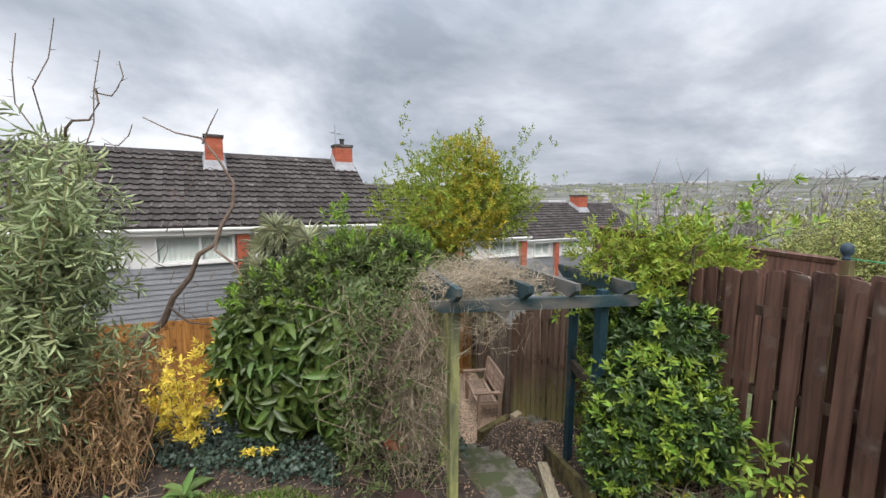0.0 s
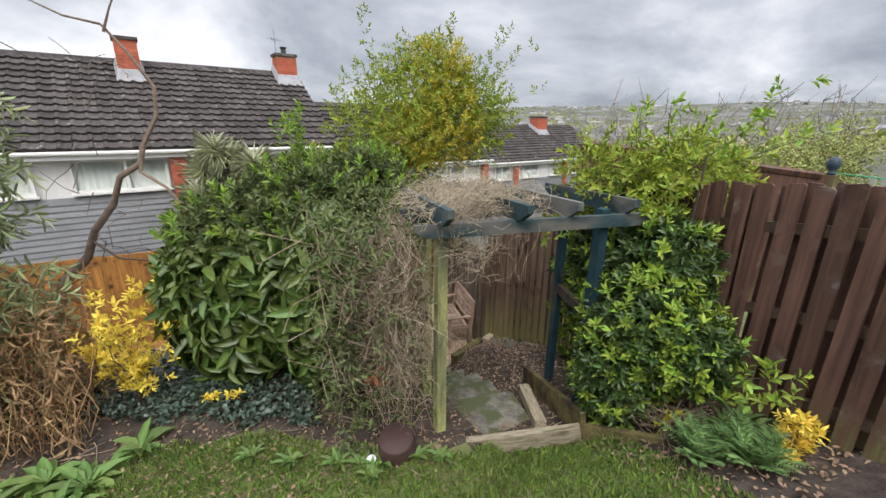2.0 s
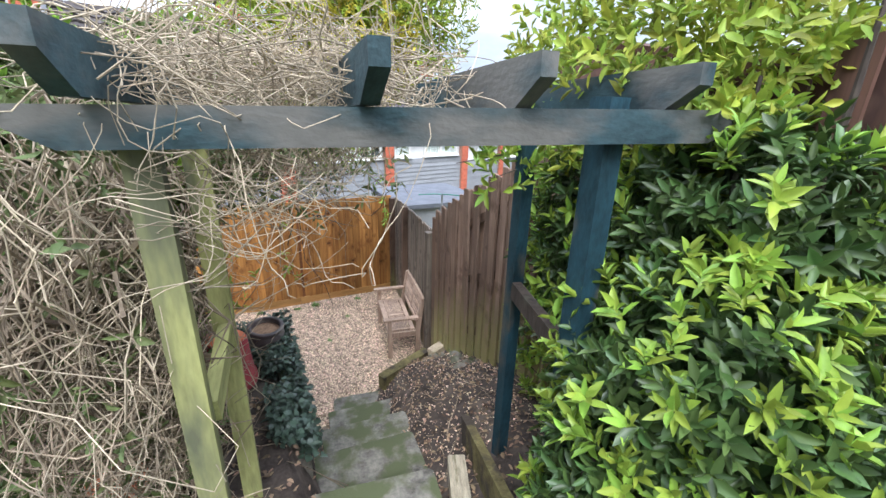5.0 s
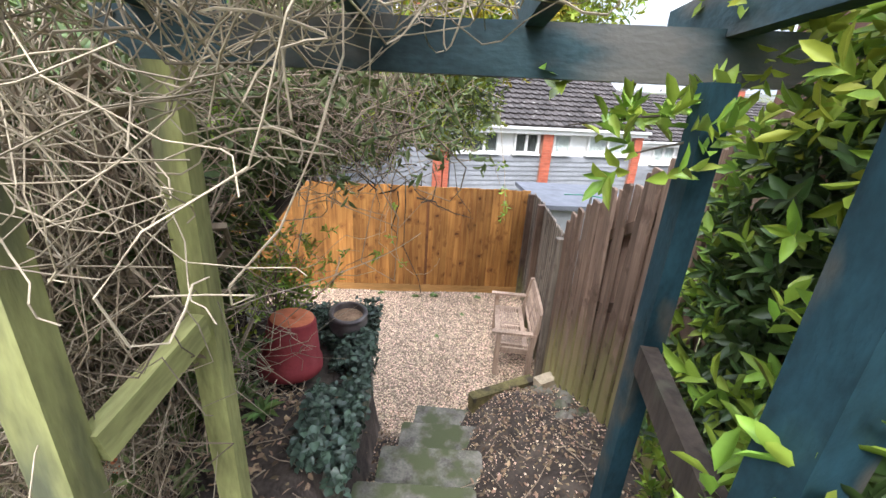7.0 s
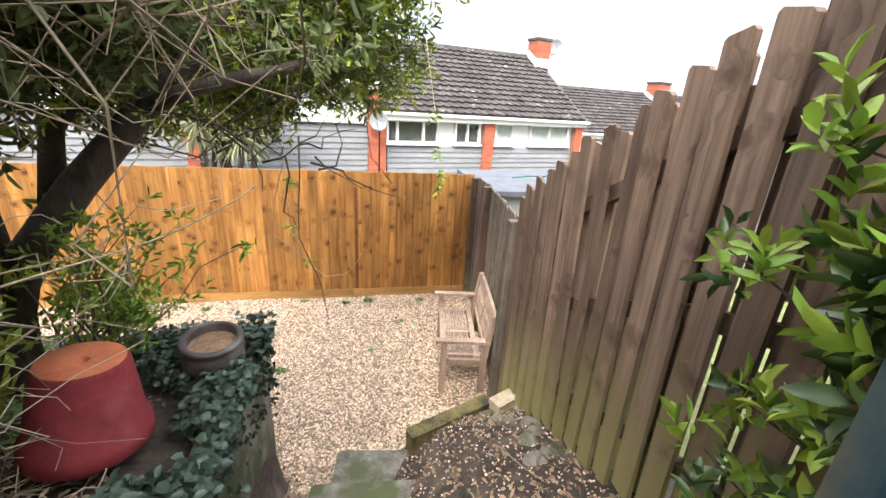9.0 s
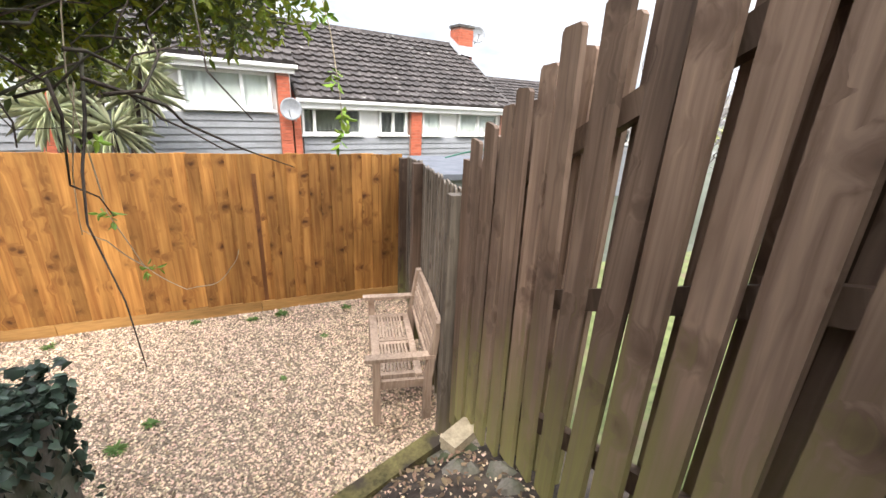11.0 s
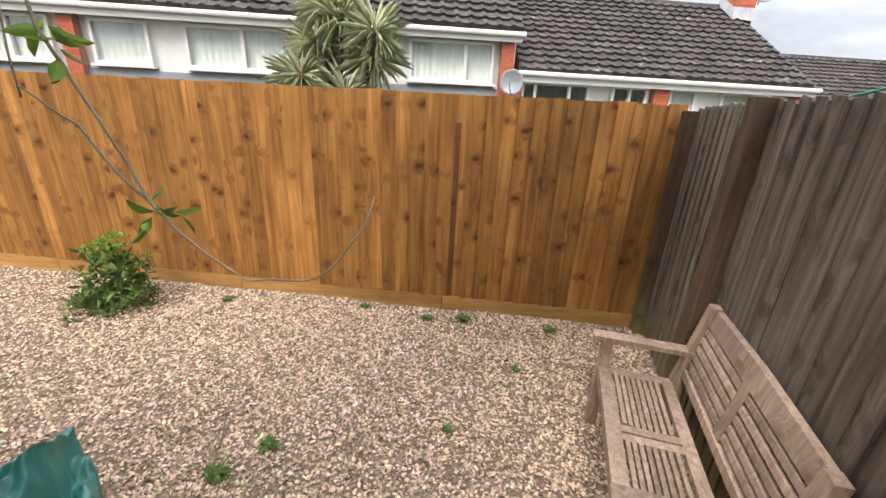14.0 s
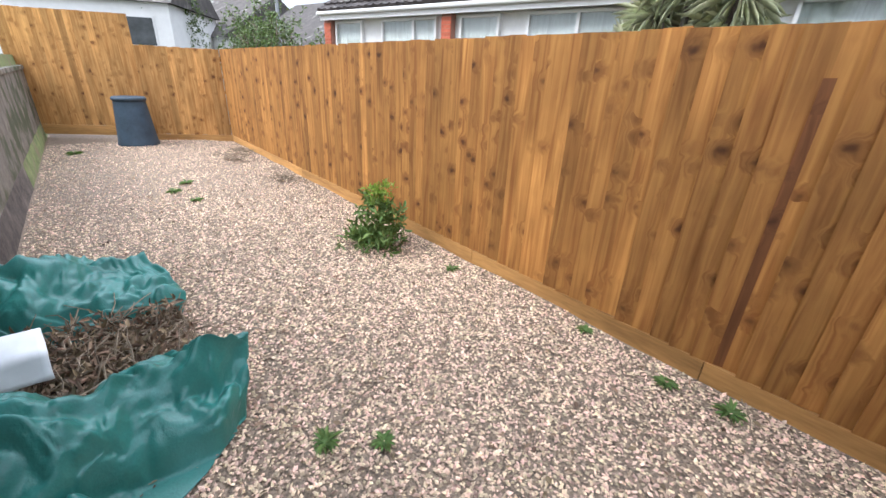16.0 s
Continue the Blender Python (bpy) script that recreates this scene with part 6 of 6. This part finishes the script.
for (x, y) in ((0.75, 3.0), (0.9, 2.92), (1.05, 2.86), (1.3, 2.8), (0.45, 3.15), (1.45, 2.72), (0.2, 3.3), (0.95, 2.78)):
    rosette("garden_weed", "leafy green weed at the edge of the lawn", "weed", x, y, 11, 0.13, 0.045, M_herb, 0.9, "weeds by the lawn")
for (x, y) in ((1.34, 4.2), (1.16, 4.38), (1.52, 4.02), (1.24, 4.66), (0.98, 4.2), (1.44, 3.85), (1.08, 4.85)):
    rosette("bed_weed", "low green seedling among dead stems on the bed", "weed", x, y, 14, 0.12, 0.035, M_herb, 0.8, "seedlings on the bed")
for (x, y) in ((-1.05, 3.65), (-0.8, 3.5), (-1.3, 3.5), (-0.55, 3.75), (-0.9, 3.25)):
    rosette("foxglove", "broad-leaved green rosette plant at the lawn edge", "plant", x, y, 12, 0.24, 0.085, M_herb, 0.6, "broad-leaved plants")
for (x, y) in ((3.2, 1.72), (3.27, 1.82), (3.12, 1.8)):
    rosette("broadleaf_plant", "clump of broad green leaves in the shrub bed", "plant", x, y, 18, 0.2, 0.045, M_herb, 1.1, "clumps in the shrub bed")
fe = thing("fern", "feathery green fern-like plant at the edge of the lawn", "fern", pose(2.74, 1.74, height(2.74, 1.74)), "ferns by the lawn")
for k in range(38):
    a = k * 2.4
    L_ = rng.uniform(0.26, 0.44)
    d = Vector((math.cos(a), math.sin(a), rng.uniform(0.8, 2.4))).normalized()
    ts = np.linspace(0.15, 1, 16)
    Pf = np.array([tuple(d * L_ * t + Vector((0, 0, -0.25 * L_ * t * t))) for t in ts])
    side = np.array(d.cross(Vector((0, 0, 1))).normalized())
    Pf2 = np.repeat(Pf, 2, 0)
    sg = np.tile([1, -1], 16)[:, None]
    Dv = unit(side * sg + np.array(d) * 0.6)
    ln = 0.055 * np.repeat(np.sin(np.pi * np.clip(ts * 0.9 + 0.1, 0, 1)) + 0.1, 2)
    part("frond", leaves_mesh("frond", Pf2, Dv, unit(np.tile([0, 0, 1.0], (32, 1)) + rng.normal(0, 0.5, (32, 3))), ln, ln * 0.22, 0.2), M_fern, fe)

copy_thing(fe, pose(2.9, 1.54, height(2.9, 1.54), 0, 0, 70))

# dead stems on the bed by the pots
dp = thing("dead_stems", "pale dry stems lying over the bed by the pots", "dead plant", kind="stuff")
part("stem_tangle", strands(90, lambda: (U(0.8, 1.6), U(3.6, 4.7), U(1.28, 1.4)), lambda: (U(0.8, 1.6), U(3.6, 4.7), U(1.28, 1.38)), 0.003, 0.12, 0.0, 6), M_vine, dp)
# dead stems below the shrub
ds = thing("dead_plant", "low tangle of dead brown stems under the shrub", "dead plant")
part("stem_tangle", strands(110, lambda: (U(2.75, 3.3), U(1.7, 2.3), U(1.68, 1.8)), lambda: (U(2.6, 3.4), U(1.6, 2.4), U(1.72, 2.1)), 0.004, 0.15, 0.0, 6), M_vine_dark, ds)
lfx = put_mesh("white_fungus", Build().lathe([(0.0, 0.0), (0.035, 0.0), (0.045, 0.02), (0.03, 0.05), (0.012, 0.045), (0.0, 0.02)], 12).mesh("shell", True), M_paper, pose(0.98, 2.92, height(0.98, 2.92) + 0.01, 40, 10, 0))
tagged(lfx, "small pale shell-like object lying on the lawn edge", "shell")

# ---- gravel yard ----
for (x, y, s) in ((2.6, 8.2, 1), (2.3, 8.15, 0.8), (3.3, 8.15, 0.7), (1.75, 8.25, 0.7), (0.6, 8.1, 0.8), (-3.4, 6.9, 1.2), (-3.0, 6.7, 1.1), (-2.5, 6.85, 0.9), (3.0, 7.6, 0.5), (1.55, 6.55, 0.9), (1.7, 6.75, 0.7), (2.6, 7.0, 0.4), (-6.2, 5.8, 1.4)):
    w = rosette("gravel_weed", "small green weed growing through the gravel", "weed", x, y, 22, 0.09 * s, 0.02, M_herb, 0.5, "weeds in the gravel")
gw = thing("cut_plant", "pulled green plant with a pale flower head propped against the fence", "plant", pose(-0.2, 7.92, 0))
Q = np.stack([rng.normal(0, 0.11, 120), rng.normal(0, 0.09, 120), U(0.02, 0.42, 120)], 1)
part("leaves", shoots_to_leaves("leaves", Q, rng.normal(0, 0.7, Q.shape) + [0, 0, 0.2], 5, 0.08, 0.028, 0.05), M_herb, gw)
Q = np.stack([rng.normal(-0.12, 0.12, 60), rng.normal(-0.08, 0.1, 60), U(0.02, 0.1, 60)], 1)
part("fallen_leaves", shoots_to_leaves("fallen_leaves", Q, rng.normal(0, 0.8, Q.shape), 5, 0.1, 0.03, 0.05), M_herb, gw)
Q = np.stack([rng.normal(0, 0.045, 40), rng.normal(0, 0.045, 40), U(0.42, 0.56, 40)], 1)
part("flower_head", shoots_to_leaves("flower_head", Q, rng.normal(0, 0.5, Q.shape) + [0, 0, 0.7], 7, 0.05, 0.016, 0.03), M_shoot, gw)
part("stem", Build().tube([(0, 0, 0), (0.01, 0, 0.5)], 0.012, 6), M_herb, gw)
for (x, y, s) in ((-3.0, 8.05, 0.35), (-4.8, 7.9, 0.5), (-5.4, 8.15, 0.3)):
    hp_ = thing("twig_heap", "heap of dark dead twigs and leaves on the gravel", "twig heap", pose(x, y, 0), "heaps on the gravel")
    hb = Build()
    for k in range(60):
        a = (rng.normal(0, s * 0.4), rng.normal(0, s * 0.25), rng.uniform(0.0, 0.03))
        hb.tube(wander(a, (a[0] + rng.normal(0, 0.15), a[1] + rng.normal(0, 0.1), rng.uniform(0.01, 0.07)), 4, 0.04), taper(0.006, 0.002, 4), 4)
    part("twig_mass", hb, M_vine_dark, hp_)
    tagged(hp_.children[-1], kind="stuff")


def crumpled(name, rows, nu, nv, amp, seed, label):
    """A slack sheet over a grid of eight guiding corners, creased."""
    b_ = Build()
    off = Vector((seed * 7.3, seed * 3.1, seed))
    for j in range(nv + 1):
        v = j / nv
        for i in range(nu + 1):
            u = i / nu
            k = u * (len(rows[0]) - 1)
            a = min(int(k), len(rows[0]) - 2)
            fu = k - a
            kk = v * (len(rows) - 1)
            c = min(int(kk), len(rows) - 2)
            fv = kk - c
            g = lambda r_, q: Vector(rows[r_][q])
            p = (g(c, a) * (1 - fu) + g(c, a + 1) * fu) * (1 - fv) + (g(c + 1, a) * (1 - fu) + g(c + 1, a + 1) * fu) * fv
            d = noise.noise_vector(off + p * 3.0) * amp + noise.noise_vector(off + p * 8.0) * amp * 0.3
            cr = (0.5 - abs(noise.noise(off + p * 4.0))) * amp * 1.6 + (0.4 - abs(noise.noise(off + p * 9.0))) * amp * 0.9 + (0.3 - abs(noise.noise(off + p * 19.0))) * amp * 0.35
            p = p + d + Vector((0, 0, -cr))
            p.z = max(p.z, 0.012)
            b_.v.append(tuple(p))
    for j in range(nv):
        for i in range(nu):
            q = j * (nu + 1) + i
            b_.f.append((q, q + 1, q + nu + 2, q + nu + 1))
    me_ = b_.mesh(name, True)
    return me_


bag = thing("garden_bag", "slumped green woven garden waste bag lying open with cuttings inside", "garden bag")
front = [[(1.5, 5.45, 0.02), (1.45, 6.0, 0.02), (1.22, 6.36, 0.02)], [(1.35, 5.45, 0.32), (1.25, 5.95, 0.33), (1.12, 6.36, 0.24)], [(1.15, 5.45, 0.46), (1.08, 5.9, 0.42), (1.06, 6.42, 0.38)], [(0.85, 5.45, 0.36), (0.85, 5.9, 0.26), (0.98, 6.36, 0.32)], [(0.75, 5.45, 0.06), (0.72, 5.95, 0.04), (0.85, 6.2, 0.05)]]
part("near_side", crumpled("near_side", front, 90, 90, 0.085, 1, ""), M_bag, bag)
back = [[(0.15, 5.4, 0.03), (0.1, 5.9, 0.03), (0.1, 6.28, 0.03)], [(0.0, 5.4, 0.3), (-0.05, 5.9, 0.28), (0.0, 6.3, 0.16)], [(-0.2, 5.4, 0.44), (-0.3, 5.85, 0.42), (-0.35, 6.2, 0.36)], [(-0.5, 5.4, 0.36), (-0.55, 5.85, 0.3), (-0.55, 6.15, 0.24)], [(-0.75, 5.4, 0.03), (-0.8, 5.85, 0.03), (-0.7, 6.15, 0.03)]]
part("far_side", crumpled("far_side", back, 84, 90, 0.085, 2, ""), M_bag, bag)
for o in list(bag.children):
    so = o.modifiers.new("thickness", "SOLIDIFY")
    so.thickness = 0.004
hb = Build()
for k in range(330):
    a = (rng.uniform(0.08, 0.95), rng.uniform(5.5, 6.3), rng.uniform(0.02, 0.14))
    hb.tube(wander(a, (a[0] + rng.normal(0, 0.15), a[1] + rng.normal(0, 0.12), rng.uniform(0.03, 0.22)), 4, 0.05), taper(0.006, 0.002, 4), 4)
cut = thing("garden_cuttings", "heap of dead brown stems and leaves spilling from the bag", "cuttings", kind="stuff")
part("stem_mass", hb, M_vine_dark, cut)
Q = np.stack([U(0.08, 0.95, 700), U(5.5, 6.25, 700), U(0.03, 0.15, 700)], 1)
part("leaves", shoots_to_leaves("leaves", Q, rng.normal(0, 1, Q.shape), 3, 0.06, 0.02, 0.04), M_litter, cut)
wt = crumpled("white_tub", [[(0.66, 5.45, 0.18), (0.66, 5.72, 0.2)], [(0.62, 5.45, 0.3), (0.62, 5.72, 0.31)], [(0.42, 5.45, 0.34), (0.42, 5.7, 0.34)]], 10, 10, 0.015, 5, "")
tagged(put_mesh("white_sack", wt, M_paper), "white plastic sack lying on the cuttings", "sack").modifiers.new("thickness", "SOLIDIFY").thickness = 0.01

# ---- beyond the fences ----
co = thing("cordyline", "spiky cordyline palm with several leafy heads before the terrace", "palm")
st = Build()
heads = [(-0.75, 13.5, 2.5), (-0.15, 13.3, 2.9), (-0.45, 13.3, 3.05), (0.4, 13.4, 2.3), (-0.9, 13.1, 1.9), (-0.1, 13.2, 1.6), (0.5, 13.2, 2.7)]
for h_ in heads:
    part("trunk", Build().tube(wander((-0.8, 13.5, -2.1), h_, 9, 0.15), taper(0.09, 0.05, 9), 7), M_bark, co)
for h_ in heads:
    n_ = 150
    D_ = unit(rng.normal(0, 1, (n_, 3)) + [0, 0, 0.25])
    part("leaf_head", leaves_mesh("leaf_head", np.tile(h_, (n_, 1)) + D_ * 0.04, D_, unit(np.tile([0, 0, 1.0], (n_, 1)) - D_ * D_[:, 2:3] + 0.01), U(0.4, 0.75, n_), U(0.014, 0.022, n_), 0.3), M_cord, co)


def bare_far_tree(x, y, z, h, label, material, leafy=0, lm=None):
    t_ = thing("distant_tree", label, "tree", pose(x, y, z), "trees below the garden")
    b_ = Build()
    b_.tube([(0, 0, 0), (0.05 * h, 0, h * 0.45)], [h * 0.03, h * 0.018], 6)
    tips_ = []
    for k in range(26):
        a, e = rng.uniform(0, 6.3), rng.uniform(0.55, 1.0)
        r_ = h * 0.36 * math.sqrt(rng.random()) * (1.1 - 0.4 * e)
        tp = (r_ * math.cos(a), r_ * math.sin(a), h * e)
        w = wander((0.04 * h, 0, h * rng.uniform(0.2, 0.42)), tp, 6, h * 0.05)
        b_.tube(w, taper(h * 0.009, h * 0.002, 6), 4)
        for p in w[2:]:
            for _ in range(3):
                q = p + Vector(rng.normal(0, h * 0.06, 3)) + Vector((0, 0, h * 0.05))
                b_.tube([p, q], [h * 0.003, h * 0.001], 3)
                tips_.append(tuple(q))
    part("branchwork", b_, material, t_)
    if leafy:
        Q_ = np.repeat(np.array(tips_), leafy, 0)
        Q_ = Q_ + rng.normal(0, h * 0.045, Q_.shape)
        part("crown", shoots_to_leaves("crown", Q_, rng.normal(0, 1, Q_.shape), 4, h * 0.024, h * 0.011, h * 0.02), lm, t_)


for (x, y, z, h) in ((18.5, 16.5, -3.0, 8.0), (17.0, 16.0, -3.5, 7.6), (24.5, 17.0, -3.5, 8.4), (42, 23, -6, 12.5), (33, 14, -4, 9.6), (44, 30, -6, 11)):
    bare_far_tree(x, y, z, h, "bare grey tree standing beyond the gardens", M_hazetwig)
for (x, y, z, h) in ((21.5, 12.0, -2.5, 5.2), (18, 8.5, -1.5, 4.4), (24, 10, -1.5, 5.2), (27, 12.5, -2, 5.2)):
    bare_far_tree(x, y, z, h, "yellow-green bushy tree beyond the gardens", M_twig, 11, M_fartree)
for (x, y, z, h) in ((-14, 11.5, -1.5, 4.6), (-18, 13, -2, 5.2), (-12, 13.5, -2, 4.2), (-22, 9.5, -1, 5.5)):
    bare_far_tree(x, y, z, h, "green garden tree behind the end fence", M_twig, 8, M_hedge)
lp = thing("street_pole", "pale street pole beyond the fence", "pole", pose(-15.0, 12.6, -2.1))
part("pole", Build().tube([(0, 0, 0), (0, 0, 7.5)], [0.09, 0.06], 10), M_metal, lp)
part("lamp_arm", Build().tube([(0, 0, 7.5), (0.3, -0.3, 7.7), (0.8, -0.8, 7.75)], 0.04, 6), M_metal, lp)


def small_house(x, y, z, w, d, h, ang):
    hh = thing("distant_house", "pale rendered house with a tiled roof beyond the end fence", "house", pose(x, y, z, 0, 0, ang), "houses up the road")
    part("wall", Build().box((-w / 2, -d / 2, 0), (w / 2, d / 2, h)), M_white, hh)
    part("roof", Build().add([(-w / 2 - 0.2, -d / 2 - 0.2, h), (w / 2 + 0.2, -d / 2 - 0.2, h), (w / 2 + 0.2, 0, h + d * 0.35), (-w / 2 - 0.2, 0, h + d * 0.35), (w / 2 + 0.2, d / 2 + 0.2, h), (-w / 2 - 0.2, d / 2 + 0.2, h)], [(0, 1, 2, 3), (3, 2, 4, 5), (0, 3, 5), (1, 4, 2)]), M_tile, hh)
    for k in range(3):
        xx = -w / 2 + w * (k + 0.5) / 3
        wi = part("window", Build().box((xx - 0.55, -d / 2 - 0.05, h - 1.7), (xx + 0.55, -d / 2 - 0.002, h - 0.5)), M_white, hh)
        # opaque pane, its dark colour standing for the unlit room behind
        part("pane", Build().box((xx - 0.48, -d / 2 - 0.07, h - 1.62), (xx + 0.48, -d / 2 - 0.052, h - 0.58)), M_dark, wi)


small_house(-19, 17.5, -2.6, 8, 7, 4.9, 12)
small_house(-28, 14.5, -2.2, 8, 7, 5.0, 20)
small_house(-24, 8.2, -0.5, 7, 6, 4.2, 60)

sh = thing("garden_shed", "low shed with a flat grey felt roof beyond the fence", "shed", pose(5.3, 9.75, 0))
part("wall", Build().box((-0.85, -0.9, -1.6), (0.85, 0.9, 1.36)), M_clad, sh)
part("roof", Build().box((-0.95, -1.0, 1.36), (0.95, 1.0, 1.44), cut=0.02), M_felt, sh)
cl = thing("clothes_line", "green plastic clothes line on a bracket beyond the fence", "clothes line")
part("cord", Build().tube([(4.6, 8.5, 1.69), (4.6, 7.9, 1.82), (4.6, 7.4, 1.91), (4.6, 6.4, 2.06)], 0.008, 6), mat("green_cord_plastic", (0.03, 0.2, 0.13), 0.5, 0.1), cl)
part("bracket", Build().tube([(4.6, 7.55, 1.88), (4.62, 7.6, 1.76), (4.62, 7.6, -0.1)], 0.018, 6), M_metal, cl)

# town on the far hillside
tn = thing("distant_town", "pale scattered houses of a town across the valley", "town", kind="stuff")
b_ = Build()
for k in range(900):
    d = rng.uniform(250, 2300)
    a = rng.uniform(-0.55, 1.35)
    x, y = d * math.sin(a), d * math.cos(a)
    if noise.noise((x / 170, y / 170, 1.0)) < -0.05:
        continue
    z = height(x, y)
    s = rng.uniform(5, 9) + (22 if rng.random() < 0.03 else 0)
    hh_ = rng.uniform(4, 7)
    m = pose(x, y, z - 1, 0, 0, rng.uniform(0, 180))
    vs = [m @ Vector(p) for p in ((-s, -4, 0), (s, -4, 0), (s, 4, 0), (-s, 4, 0), (-s, -4, hh_), (s, -4, hh_), (s, 4, hh_), (-s, 4, hh_), (-s, 0, hh_ + 3), (s, 0, hh_ + 3))]
    b_.add(vs, [(0, 1, 5, 4), (1, 2, 6, 9, 5), (2, 3, 7, 6), (3, 0, 4, 8, 7), (4, 5, 9, 8), (6, 7, 8, 9)])
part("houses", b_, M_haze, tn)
fw = thing("distant_woods", "dark woods and hedges across the valley", "woods", kind="stuff")
Pw = []
for k in range(5200):
    d = rng.uniform(160, 1900)
    a = rng.uniform(-0.6, 1.5)
    x, y = d * math.sin(a), d * math.cos(a)
    if noise.noise((x / 90, y / 90, 5.0)) < 0.02:
        continue
    z = height(x, y)
    for _ in range(5):
        Pw.append((x + rng.normal(0, 4), y + rng.normal(0, 4), z + rng.uniform(0.5, 6)))
Pw = np.array(Pw)
part("crowns", shoots_to_leaves("crowns", Pw, rng.normal(0, 1, Pw.shape) + [0, 0, 1], 3, 3.2, 2.0, 1.5), M_fartree, fw)

tagged(put_mesh("washing_line", Build().tube([(5.52, 2.58, 3.38), (5.7, 1.6, 3.33), (6.0, 0.2, 3.38)], 0.006, 5).mesh("line"), mat("green_cord", (0.05, 0.3, 0.15), 0.6, 0.1)), "thin green washing line tied to the ball-topped post", "washing line")
